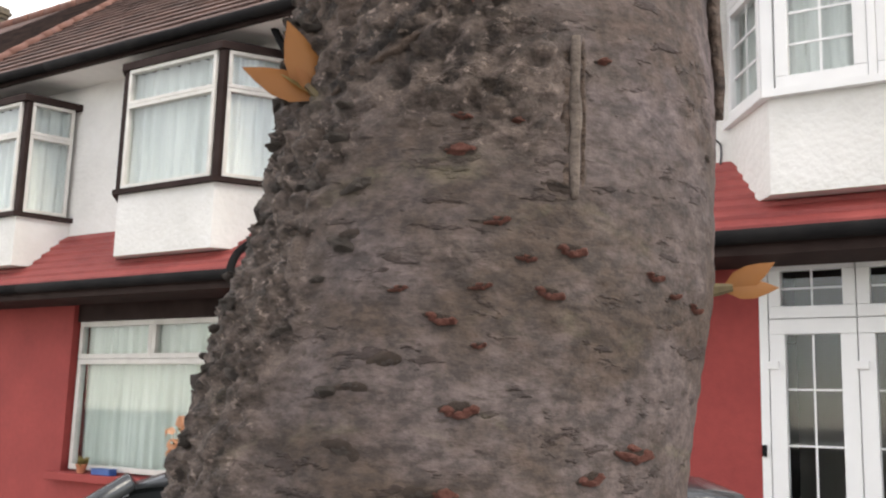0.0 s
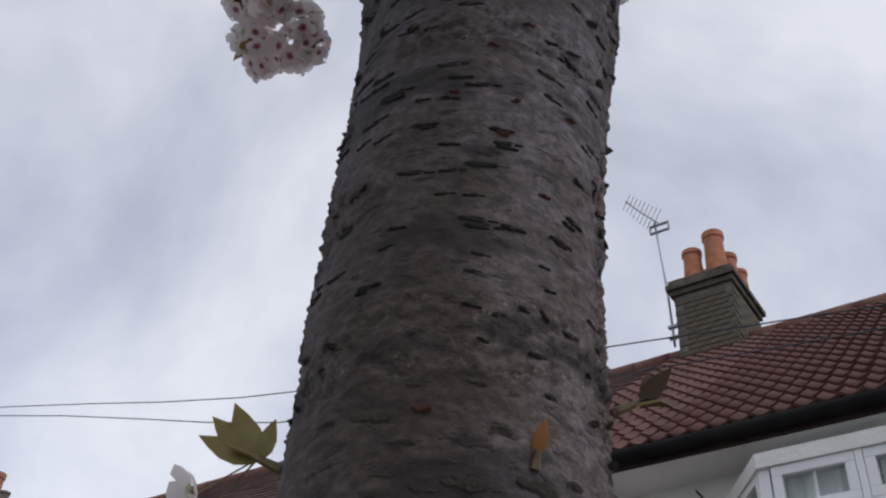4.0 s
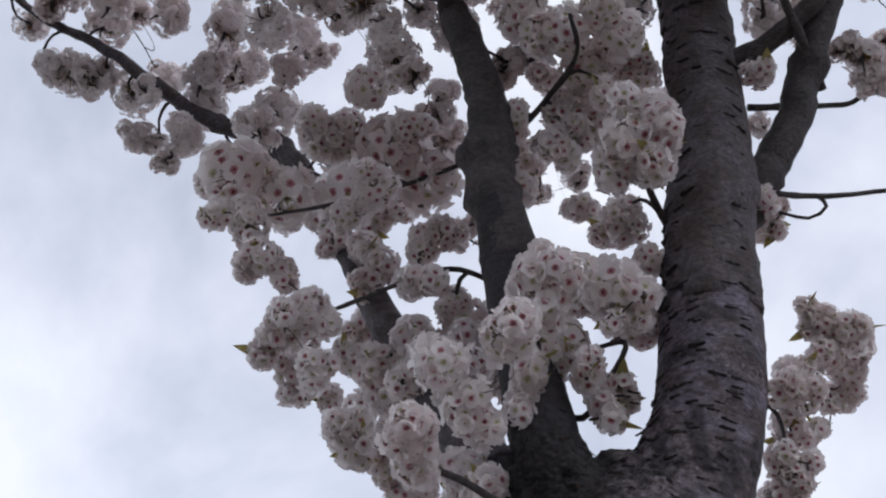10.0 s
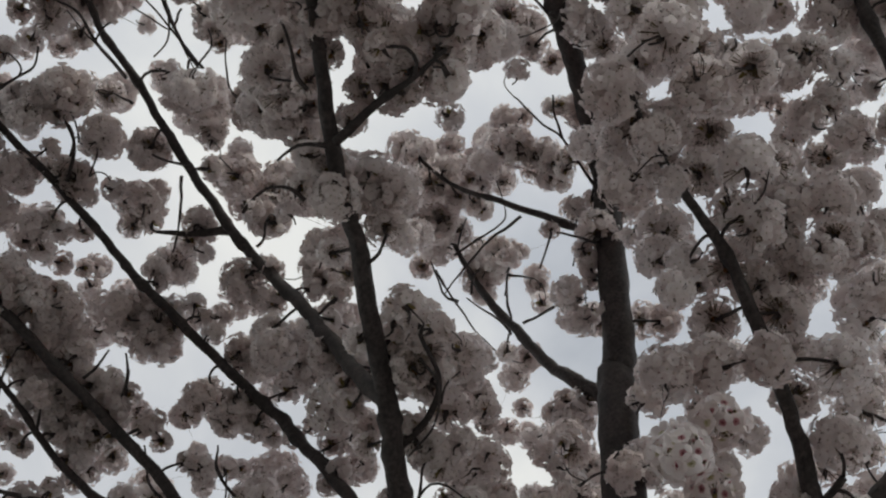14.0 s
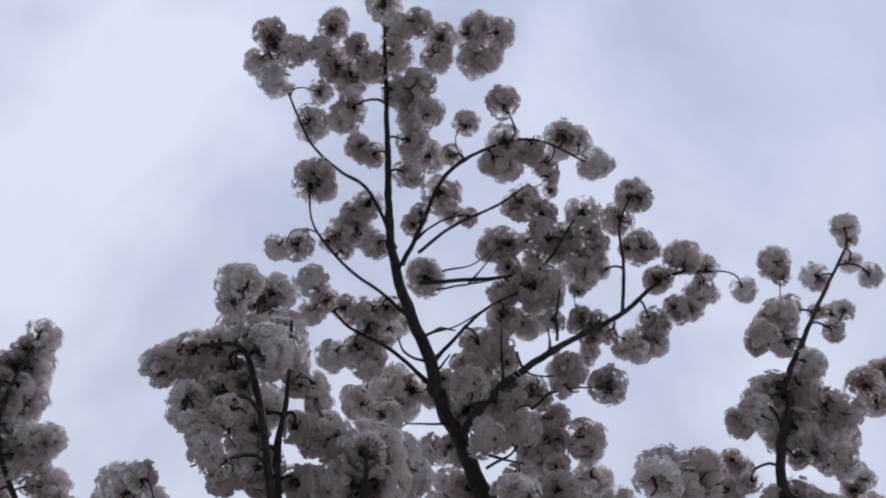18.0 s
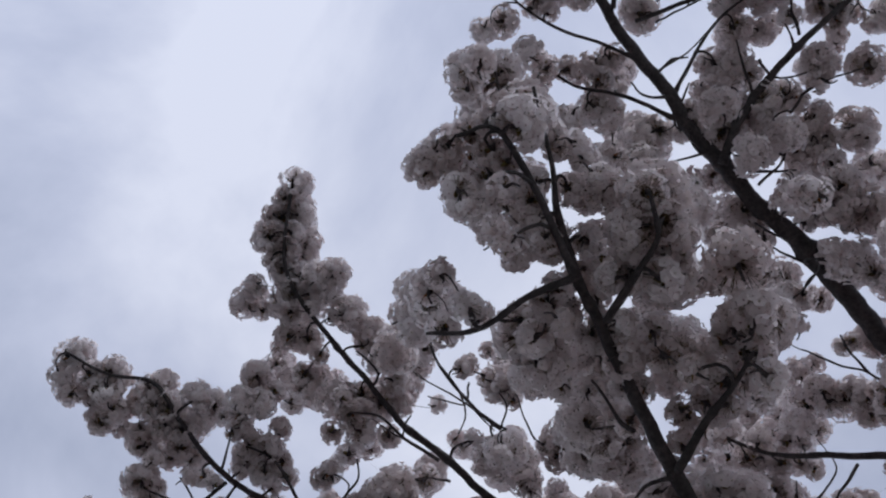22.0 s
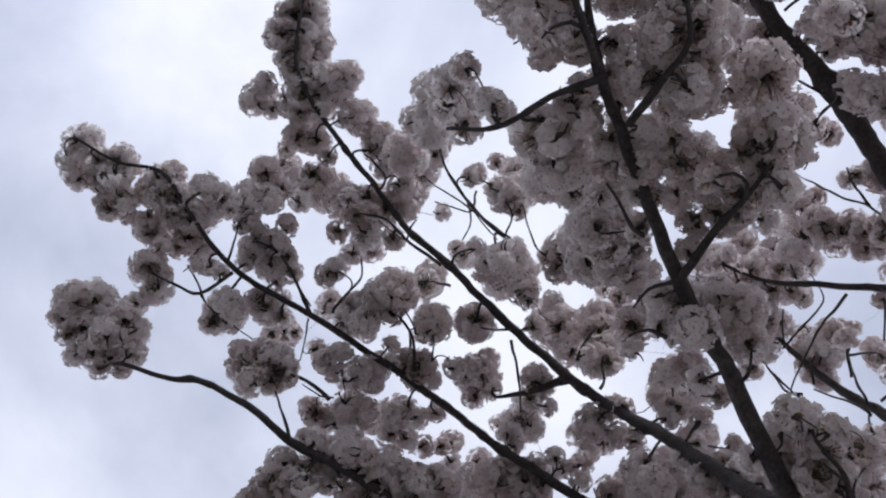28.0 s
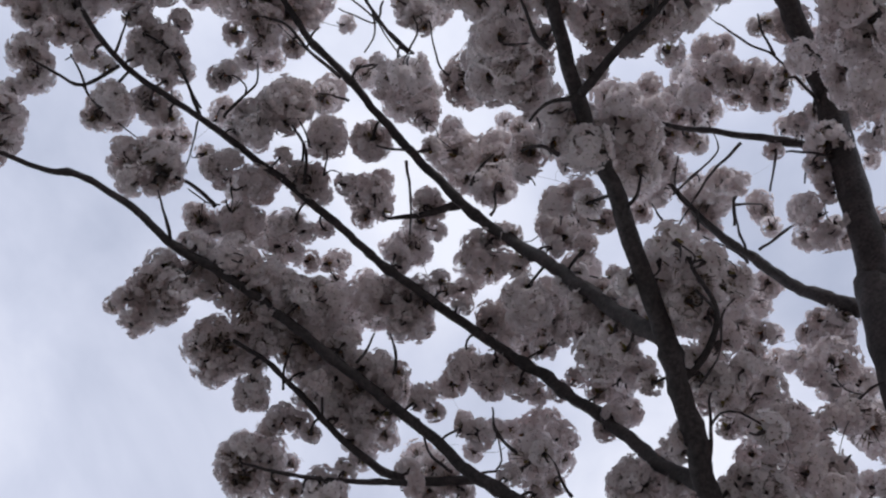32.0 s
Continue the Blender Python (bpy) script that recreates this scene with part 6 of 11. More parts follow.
limb("twig", [(0.23, -1.64, 4.68, 0.008), (0.22, -1.71, 4.67, 0.007), (0.23, -1.76, 4.67, 0.005), (0.25, -1.84, 4.66, 0.004)])
limb("twig", [(1.13, -2.60, 6.41, 0.008), (1.05, -2.70, 6.37, 0.006), (1.06, -2.79, 6.36, 0.004)])
limb("twig", [(1.17, -2.74, 6.42, 0.008), (1.27, -2.74, 6.46, 0.006), (1.33, -2.70, 6.50, 0.004)])
limb("twig", [(1.11, -2.55, 6.41, 0.008), (1.17, -2.57, 6.43, 0.006), (1.24, -2.60, 6.45, 0.004)])
limb("twig", [(1.06, -2.30, 6.41, 0.008), (0.98, -2.35, 6.38, 0.006), (0.89, -2.40, 6.35, 0.004)])
limb("twig", [(1.03, -2.31, 6.39, 0.008), (1.04, -2.36, 6.39, 0.006), (1.06, -2.43, 6.39, 0.004)])
limb("twig", [(1.12, -2.11, 6.43, 0.008), (1.20, -2.02, 6.48, 0.006), (1.27, -1.96, 6.53, 0.004)])
limb("twig", [(1.10, -2.03, 6.43, 0.008), (1.24, -2.03, 6.48, 0.006), (1.32, -2.07, 6.50, 0.004)])
limb("twig", [(1.00, -1.61, 6.44, 0.008), (0.96, -1.70, 6.42, 0.006), (0.93, -1.80, 6.39, 0.004)])
limb("twig", [(1.03, -1.73, 6.44, 0.008), (0.98, -1.82, 6.41, 0.006), (0.96, -1.92, 6.39, 0.004)])
limb("twig", [(-0.82, -1.67, 6.14, 0.008), (-0.90, -1.53, 6.14, 0.006), (-1.02, -1.37, 6.14, 0.004)])
limb("twig", [(-0.59, -1.24, 5.99, 0.008), (-0.55, -1.26, 6.01, 0.006), (-0.51, -1.33, 6.03, 0.004)])
limb("twig", [(0.21, -1.47, 4.69, 0.008), (0.13, -1.50, 4.67, 0.006), (0.06, -1.49, 4.66, 0.004)])
limb("twig", [(0.07, -1.35, 4.71, 0.008), (0.04, -1.40, 4.71, 0.006), (-0.02, -1.43, 4.69, 0.004)])
limb("twig", [(-0.04, -0.51, 6.89, 0.008), (-0.09, -0.58, 6.88, 0.006), (-0.08, -0.77, 6.87, 0.004)])
limb("twig", [(0.47, -0.82, 6.66, 0.008), (0.27, -0.78, 6.60, 0.007), (0.11, -0.70, 6.57, 0.005), (-0.02, -0.63, 6.55, 0.004)])
limb("twig", [(-0.11, -0.69, 7.06, 0.007), (-0.10, -0.52, 7.10, 0.006), (-0.07, -0.29, 7.15, 0.005), (0.01, -0.02, 7.22, 0.004)])
limb("twig", [(0.18, -0.29, 6.66, 0.008), (0.14, -0.41, 6.65, 0.006), (0.06, -0.56, 6.61, 0.004)])
limb("twig", [(0.20, -0.34, 6.70, 0.008), (0.23, -0.47, 6.71, 0.006), (0.28, -0.57, 6.72, 0.004)])
limb("twig", [(-1.81, -2.82, 5.80, 0.005), (-1.82, -2.69, 5.83, 0.004), (-1.78, -2.49, 5.88, 0.003)])
limb("twig", [(-1.48, -2.38, 5.91, 0.005), (-1.56, -2.31, 5.90, 0.004), (-1.65, -2.25, 5.89, 0.003)])
limb("twig", [(-1.62, -2.00, 5.87, 0.005), (-1.67, -2.05, 5.86, 0.004), (-1.70, -2.15, 5.85, 0.003)])
limb("twig", [(-1.71, -1.96, 5.48, 0.008), (-1.66, -2.07, 5.49, 0.006), (-1.63, -2.17, 5.50, 0.004)])
limb("twig", [(-1.47, -2.15, 5.98, 0.008), (-1.53, -2.10, 5.97, 0.006), (-1.60, -2.00, 5.97, 0.004)])
limb("twig", [(-1.32, -1.89, 6.02, 0.008), (-1.23, -1.95, 6.05, 0.007), (-1.17, -2.04, 6.07, 0.005), (-1.17, -2.15, 6.06, 0.004)])
limb("twig", [(-1.15, -1.83, 5.99, 0.005), (-1.09, -1.89, 6.01, 0.004), (-1.07, -1.94, 6.03, 0.003)])
limb("twig", [(-0.61, -1.40, 6.07, 0.008), (-0.51, -1.45, 6.11, 0.006), (-0.45, -1.46, 6.14, 0.004)])
limb("twig", [(0.12, -1.08, 4.79, 0.008), (0.18, -1.10, 4.81, 0.006), (0.23, -1.15, 4.84, 0.004)])
limb("twig", [(-1.31, -1.06, 5.47, 0.008), (-1.25, -1.08, 5.50, 0.006), (-1.19, -1.12, 5.54, 0.004)])
limb("twig", [(-1.19, -0.94, 5.49, 0.008), (-1.15, -1.01, 5.52, 0.006), (-1.13, -1.08, 5.54, 0.004)])
limb("twig", [(-1.65, -1.14, 5.42, 0.006), (-1.60, -1.22, 5.46, 0.005), (-1.53, -1.28, 5.50, 0.003)])
limb("twig", [(-1.58, -0.92, 5.42, 0.007), (-1.56, -0.98, 5.45, 0.006), (-1.52, -1.04, 5.47, 0.004)])
limb("twig", [(-1.30, -0.40, 5.60, 0.008), (-1.33, -0.53, 5.60, 0.006), (-1.30, -0.68, 5.64, 0.004)])
limb("twig", [(-0.89, -0.40, 5.36, 0.008), (-0.91, -0.53, 5.37, 0.006), (-0.88, -0.61, 5.40, 0.004)])
limb("twig", [(-0.74, -0.19, 5.20, 0.008), (-0.74, -0.24, 5.21, 0.006), (-0.73, -0.33, 5.23, 0.004)])
limb("twig", [(-0.11, -0.22, 4.81, 0.008), (-0.05, -0.30, 4.85, 0.006), (-0.01, -0.38, 4.88, 0.004)])
limb("twig", [(0.18, -0.76, 4.74, 0.005), (0.19, -0.67, 4.75, 0.005), (0.17, -0.60, 4.75, 0.004), (0.11, -0.53, 4.74, 0.003), (0.02, -0.49, 4.71, 0.003)])
limb("twig", [(0.16, -0.58, 4.81, 0.005), (0.19, -0.62, 4.83, 0.004), (0.25, -0.64, 4.87, 0.003)])
limb("twig", [(0.01, -0.72, 7.10, 0.007), (0.20, -0.75, 7.18, 0.006), (0.32, -0.77, 7.23, 0.005), (0.35, -0.82, 7.26, 0.004)])
limb("twig", [(0.03, -0.73, 7.14, 0.006), (0.09, -0.82, 7.18, 0.005), (0.14, -0.87, 7.21, 0.004)])
limb("twig", [(0.04, -0.52, 6.88, 0.008), (0.08, -0.59, 6.91, 0.006), (0.13, -0.62, 6.94, 0.004)])
limb("twig", [(0.21, -0.45, 6.84, 0.008), (0.25, -0.52, 6.87, 0.006), (0.29, -0.58, 6.90, 0.004)])
limb("twig", [(0.26, -0.53, 6.93, 0.008), (0.32, -0.49, 6.96, 0.006), (0.37, -0.45, 6.98, 0.004)])
limb("twig", [(0.58, -0.70, 6.59, 0.008), (0.53, -0.64, 6.58, 0.006), (0.46, -0.56, 6.56, 0.004)])
limb("twig", [(0.67, -0.61, 6.55, 0.008), (0.65, -0.57, 6.55, 0.006), (0.61, -0.51, 6.54, 0.004)])
limb("twig", [(0.78, -0.58, 6.37, 0.008), (0.70, -0.66, 6.36, 0.006), (0.62, -0.72, 6.34, 0.004)])
limb("twig", [(0.26, -0.32, 6.66, 0.008), (0.41, -0.32, 6.72, 0.006), (0.53, -0.31, 6.77, 0.004)])
limb("twig", [(0.86, -0.81, 6.52, 0.008), (0.84, -0.91, 6.53, 0.007), (0.81, -1.09, 6.54, 0.006), (0.74, -1.22, 6.53, 0.005), (0.68, -1.37, 6.53, 0.004)])
limb("twig", [(0.81, -1.10, 6.49, 0.008), (0.82, -1.21, 6.51, 0.006), (0.85, -1.30, 6.53, 0.004)])
limb("twig", [(1.24, -3.11, 6.44, 0.008), (1.40, -3.20, 6.45, 0.007), (1.55, -3.23, 6.48, 0.005), (1.69, -3.21, 6.51, 0.004)])
limb("twig", [(1.37, -2.98, 6.67, 0.006), (1.54, -2.92, 6.71, 0.005), (1.68, -2.88, 6.75, 0.003)])
limb("twig", [(1.45, -3.05, 6.67, 0.006), (1.59, -3.01, 6.71, 0.004), (1.74, -3.02, 6.73, 0.003)])
limb("twig", [(1.54, -2.93, 6.71, 0.005), (1.68, -2.98, 6.73, 0.004), (1.83, -3.04, 6.75, 0.003)])
limb("twig", [(1.20, -2.76, 6.53, 0.005), (1.38, -2.73, 6.57, 0.004), (1.59, -2.74, 6.60, 0.003)])
limb("twig", [(1.54, -2.45, 6.54, 0.008), (1.53, -2.36, 6.57, 0.007), (1.58, -2.29, 6.60, 0.005), (1.71, -2.23, 6.64, 0.004)])
limb("twig", [(1.45, -2.17, 6.56, 0.008), (1.58, -2.19, 6.59, 0.007), (1.71, -2.14, 6.62, 0.005), (1.83, -2.08, 6.66, 0.004)])
limb("twig", [(1.40, -2.36, 6.49, 0.008), (1.47, -2.49, 6.48, 0.006), (1.53, -2.58, 6.48, 0.004)])
limb("twig", [(1.63, -2.36, 6.61, 0.008), (1.70, -2.39, 6.62, 0.006), (1.75, -2.49, 6.62, 0.004)])
limb("twig", [(1.76, -2.41, 6.66, 0.008), (1.83, -2.52, 6.65, 0.006), (1.92, -2.63, 6.65, 0.004)])
blossom([(-0.54, 0.53, 3.23, 0.040), (-0.52, 0.45, 3.25, 0.046), (-0.52, 0.48, 3.23, 0.040), (-0.51, 0.55, 3.22, 0.040), (-0.51, 0.51, 3.21, 0.046), (-0.50, 0.44, 3.24, 0.040), (-0.47, 0.49, 3.22, 0.040), (-0.43, 0.97, 3.20, 0.042), (-0.42, 1.11, 3.14, 0.044), (-0.40, 1.16, 3.09, 0.049), (-0.39, 1.02, 3.16, 0.051), (-0.39, 1.23, 3.10, 0.042), (-0.35, 0.94, 3.17, 0.050), (-0.35, 0.86, 3.18, 0.051), (-0.35, 0.79, 3.25, 0.059), (-0.35, 1.08, 3.11, 0.051), (-0.32, 1.18, 3.08, 0.052), (-0.32, 0.67, 3.23, 0.051), (-0.30, 0.96, 3.09, 0.046), (-0.29, 1.11, 3.09, 0.048)])
blossom([(-0.27, 0.89, 3.09, 0.047), (-0.27, 1.15, 3.06, 0.042), (-0.27, 0.74, 3.17, 0.056), (-0.27, 0.68, 3.22, 0.056), (-0.26, 0.81, 3.10, 0.051), (-0.25, 0.99, 3.07, 0.042), (-0.20, 0.66, 3.11, 0.048), (-0.19, 0.64, 3.13, 0.048), (-0.16, 0.77, 2.95, 0.042), (-0.16, 0.29, 3.22, 0.046), (-0.15, 0.69, 2.95, 0.042), (-0.15, 0.65, 3.00, 0.042), (-0.14, 0.32, 3.21, 0.044), (-0.14, 0.81, 2.91, 0.042), (-0.14, 0.44, 3.17, 0.040), (-0.14, 0.27, 2.90, 0.046), (-0.14, 0.30, 2.90, 0.040), (-0.13, 0.29, 3.17, 0.063), (-0.13, 0.48, 3.15, 0.060), (-0.12, 0.20, 2.90, 0.046)])
blossom([(-0.11, 0.44, 3.13, 0.040), (-0.11, 0.24, 2.91, 0.040), (-0.11, 0.39, 3.11, 0.063), (-0.10, 0.62, 2.92, 0.042), (-0.09, 0.21, 2.93, 0.040), (-0.09, 0.66, 2.88, 0.042), (-0.09, 0.17, 2.91, 0.040), (-0.07, 0.42, 3.09, 0.043), (-0.07, 0.35, 3.12, 0.040), (-0.06, 0.59, 2.93, 0.042), (-0.04, 0.62, 2.90, 0.042), (0.07, 0.23, 3.12, 0.064), (0.10, 0.23, 3.16, 0.040), (0.11, 0.19, 3.12, 0.045), (-0.99, 0.76, 3.75, 0.040), (-0.92, 0.83, 3.74, 0.040), (-0.90, 1.08, 3.71, 0.053), (-0.87, 1.12, 3.68, 0.069), (-0.86, 1.18, 3.63, 0.056), (-0.79, 1.13, 3.68, 0.069)])
blossom([(-0.77, 1.18, 3.64, 0.060), (-0.77, 1.05, 3.69, 0.068), (-0.76, 0.34, 3.48, 0.040), (-0.74, 0.35, 3.47, 0.040), (-0.73, 0.32, 3.73, 0.040), (-0.73, 1.13, 3.70, 0.050), (-0.72, 0.33, 3.50, 0.051), (-0.72, 0.90, 3.63, 0.064), (-0.71, 1.16, 3.67, 0.042), (-0.69, 0.35, 3.54, 0.040), (-0.67, 0.31, 3.55, 0.062), (-0.67, 0.68, 3.74, 0.050), (-0.67, 0.33, 3.58, 0.040), (-0.67, 0.87, 3.68, 0.061), (-0.66, 0.68, 3.66, 0.055), (-0.64, 0.71, 3.70, 0.048), (-0.64, 0.36, 3.63, 0.042), (-0.64, 0.90, 3.65, 0.064), (-0.64, 0.27, 3.52, 0.040), (-0.64, 0.74, 3.64, 0.076)])
blossom([(-0.62, 0.71, 3.71, 0.077), (-0.62, 0.34, 3.59, 0.062), (-0.61, 0.35, 3.60, 0.040), (-0.60, 0.38, 3.57, 0.046), (-0.59, 0.39, 3.38, 0.046), (-0.58, 0.35, 3.40, 0.040), (-0.57, 0.37, 3.55, 0.040), (-0.56, 0.72, 3.68, 0.053), (-0.56, 0.39, 3.41, 0.040), (-0.55, 0.88, 3.54, 0.056), (-0.54, 0.72, 3.70, 0.048), (-0.53, 0.66, 3.57, 0.051), (-0.52, 0.76, 3.75, 0.051), (-0.52, 0.48, 3.26, 0.040), (-0.48, 0.70, 3.61, 0.084), (-0.48, 0.47, 3.26, 0.047), (-0.47, 0.82, 3.48, 0.053), (-0.46, 0.66, 3.66, 0.053), (-0.44, 0.87, 3.29, 0.042), (-0.37, 0.67, 3.48, 0.044)])
blossom([(-0.35, 0.81, 3.63, 0.049), (-0.34, 0.80, 3.66, 0.055), (-0.33, 0.65, 3.67, 0.052), (-0.32, 0.63, 3.49, 0.079), (-0.30, 0.72, 3.66, 0.084), (-0.30, 0.77, 3.71, 0.060), (-0.28, 0.79, 3.62, 0.080), (-0.26, 0.62, 3.51, 0.051), (-0.09, 0.58, 3.26, 0.040), (-0.09, 0.58, 3.30, 0.046), (-0.08, 0.58, 3.31, 0.040), (-0.08, 0.58, 3.34, 0.040), (-0.06, 0.55, 3.34, 0.052), (-0.05, 0.55, 3.38, 0.040), (-0.04, 0.56, 3.43, 0.040), (-0.03, 0.62, 3.41, 0.040), (-0.01, 0.59, 3.43, 0.046), (0.00, 0.67, 3.70, 0.063), (0.02, 0.59, 3.49, 0.040), (0.03, 0.70, 3.73, 0.044)])
blossom([(0.03, 0.61, 3.42, 0.040), (0.03, 0.59, 3.45, 0.046), (0.03, 0.68, 3.74, 0.044), (0.04, 0.31, 3.36, 0.040), (0.05, 0.70, 3.70, 0.040), (0.05, 0.64, 3.38, 0.040), (0.05, 0.71, 3.70, 0.063), (0.05, 0.74, 3.40, 0.058), (0.06, 0.62, 3.35, 0.046), (0.06, 0.66, 3.71, 0.043), (0.06, 0.71, 3.33, 0.040), (0.07, 0.69, 3.32, 0.040), (0.08, 0.59, 3.37, 0.040), (0.08, 0.71, 3.29, 0.046), (0.08, 0.38, 3.30, 0.040), (0.08, 0.80, 3.41, 0.040), (0.09, 0.28, 3.35, 0.065), (0.09, 0.75, 3.43, 0.040), (0.09, 0.76, 3.41, 0.046), (0.09, 0.78, 3.40, 0.041)])
blossom([(0.09, 0.33, 3.32, 0.065), (0.10, 0.73, 3.40, 0.040), (0.10, 0.72, 3.65, 0.047), (0.11, 0.36, 3.36, 0.042), (0.11, 0.58, 3.55, 0.051), (0.11, 0.27, 3.39, 0.042), (0.12, 0.75, 3.60, 0.040), (0.14, 0.31, 3.35, 0.065), (0.14, 0.27, 3.34, 0.046), (0.14, 0.78, 3.61, 0.046), (0.15, 0.58, 3.46, 0.040), (0.16, 0.66, 3.66, 0.050), (0.16, 0.69, 3.74, 0.040), (0.16, 0.79, 3.64, 0.040), (0.16, 0.61, 3.50, 0.047), (0.17, 0.34, 3.39, 0.046), (0.17, 0.72, 3.66, 0.075), (0.17, 0.54, 3.55, 0.082), (0.20, 0.61, 3.48, 0.040), (0.23, 0.56, 3.51, 0.048)])
blossom([(0.25, 1.44, 3.52, 0.040), (0.28, 1.41, 3.50, 0.048), (0.29, 1.45, 3.49, 0.040), (0.31, 1.42, 3.52, 0.040), (0.32, 1.43, 3.47, 0.040), (0.32, 1.35, 3.56, 0.059), (0.32, 1.43, 3.51, 0.046), (0.32, 1.41, 3.67, 0.043), (0.34, 1.31, 3.56, 0.040), (0.34, 1.36, 3.52, 0.042), (0.35, 1.37, 3.70, 0.061), (0.35, 1.39, 3.51, 0.040), (0.35, 1.40, 3.55, 0.046), (0.37, 1.42, 3.68, 0.040), (0.37, 1.23, 3.70, 0.048), (0.39, 1.38, 3.56, 0.040), (0.40, 1.21, 3.72, 0.040), (0.41, 1.24, 3.70, 0.040), (0.41, 1.23, 3.74, 0.040), (0.42, 1.30, 3.72, 0.056)])
blossom([(0.42, 1.25, 3.71, 0.040), (0.46, 1.27, 3.72, 0.040), (-1.06, 0.76, 3.78, 0.040), (-1.05, 0.63, 3.84, 0.046), (-1.03, 0.60, 3.82, 0.040), (-1.02, 0.75, 3.77, 0.046), (-1.02, 0.74, 3.85, 0.041), (-1.01, 0.64, 3.83, 0.040), (-1.00, 0.70, 3.81, 0.066), (-0.99, 0.17, 3.98, 0.040), (-0.98, 0.75, 3.82, 0.044), (-0.98, 0.18, 4.05, 0.040), (-0.97, 0.19, 4.01, 0.055), (-0.96, 0.17, 4.18, 0.130), (-0.96, 0.89, 4.12, 0.050), (-0.96, 0.84, 3.79, 0.040), (-0.96, 0.91, 4.16, 0.040), (-0.95, 0.85, 4.11, 0.040), (-0.94, 0.88, 4.18, 0.040), (-0.93, 0.82, 3.78, 0.046)])
blossom([(-0.91, 0.96, 3.83, 0.074), (-0.91, 0.91, 4.14, 0.040), (-0.91, 0.28, 3.96, 0.047), (-0.90, 0.87, 4.16, 0.055), (-0.89, 0.59, 3.81, 0.076), (-0.88, 0.31, 4.20, 0.130), (-0.88, 0.55, 3.76, 0.043), (-0.87, 0.23, 3.95, 0.070), (-0.87, 0.20, 4.00, 0.048), (-0.86, 0.53, 3.83, 0.049), (-0.85, 0.27, 3.77, 0.040), (-0.83, 0.26, 3.81, 0.040), (-0.83, 0.24, 3.78, 0.046), (-0.83, 0.25, 3.77, 0.040), (-0.83, 1.04, 3.77, 0.069), (-0.79, 0.25, 3.79, 0.063), (-0.78, 0.29, 3.82, 0.041), (-0.77, 0.66, 3.79, 0.042), (-0.77, 0.64, 4.08, 0.040), (-0.76, 0.33, 3.78, 0.040)])
blossom([(-0.76, 0.70, 3.77, 0.060), (-0.76, 0.63, 4.21, 0.049), (-0.76, 0.68, 4.05, 0.040), (-0.74, 0.70, 4.20, 0.040), (-0.74, 0.31, 3.77, 0.046), (-0.74, 0.67, 4.10, 0.056), (-0.71, 0.72, 3.77, 0.040), (-0.71, 0.67, 4.16, 0.069), (-0.70, 0.43, 4.09, 0.040), (-0.69, 0.73, 4.15, 0.045), (-0.67, 0.42, 4.13, 0.040), (-0.66, 0.40, 4.09, 0.060), (-0.57, 0.40, 4.11, 0.041), (-0.54, 0.70, 3.77, 0.085), (-0.53, 0.36, 4.11, 0.071), (-0.53, 0.30, 4.12, 0.044), (-0.50, 0.60, 4.01, 0.040), (-0.47, 0.56, 4.00, 0.059), (-0.46, 0.53, 4.04, 0.040), (-0.45, 0.52, 3.80, 0.056)])
blossom([(-0.42, 0.55, 4.08, 0.042), (-0.42, 0.78, 3.82, 0.062), (-0.41, 0.55, 3.81, 0.040), (-0.41, 0.49, 3.78, 0.040), (-0.40, 0.56, 4.04, 0.063), (-0.39, 0.67, 3.82, 0.060), (-0.38, 0.73, 3.78, 0.088), (-0.37, 0.54, 3.78, 0.040), (-0.37, 0.53, 3.79, 0.040), (-0.36, 0.50, 3.76, 0.047), (-0.36, 0.59, 4.06, 0.040), (-0.28, 1.10, 4.19, 0.067), (-0.27, 1.15, 4.21, 0.047), (-0.27, 1.09, 4.13, 0.043), (-0.19, 0.69, 3.92, 0.042), (-0.18, 0.68, 3.86, 0.068), (-0.18, 0.62, 3.87, 0.047), (-0.12, 0.52, 4.07, 0.069), (-0.10, 0.51, 4.02, 0.043), (-0.09, 0.49, 4.03, 0.042)])
blossom([(-0.06, 0.52, 4.25, 0.040), (-0.04, 0.71, 4.15, 0.040), (-0.02, 0.51, 4.22, 0.059), (-0.01, 0.70, 4.13, 0.046), (-0.00, 0.58, 4.23, 0.040), (0.01, 0.56, 4.19, 0.051), (0.01, 0.52, 4.19, 0.040), (0.02, 0.72, 4.12, 0.040), (0.05, 0.71, 3.98, 0.040), (0.06, 0.74, 4.01, 0.046), (0.10, 0.75, 3.99, 0.040), (0.13, 0.68, 3.91, 0.041), (0.13, 0.66, 3.97, 0.052), (0.13, 0.65, 3.92, 0.040), (0.14, 0.64, 3.94, 0.042), (0.15, 0.69, 3.95, 0.059), (0.17, 0.64, 3.97, 0.040), (0.18, 0.44, 4.25, 0.046), (0.19, 0.70, 3.77, 0.052), (0.20, 0.43, 3.82, 0.041)])
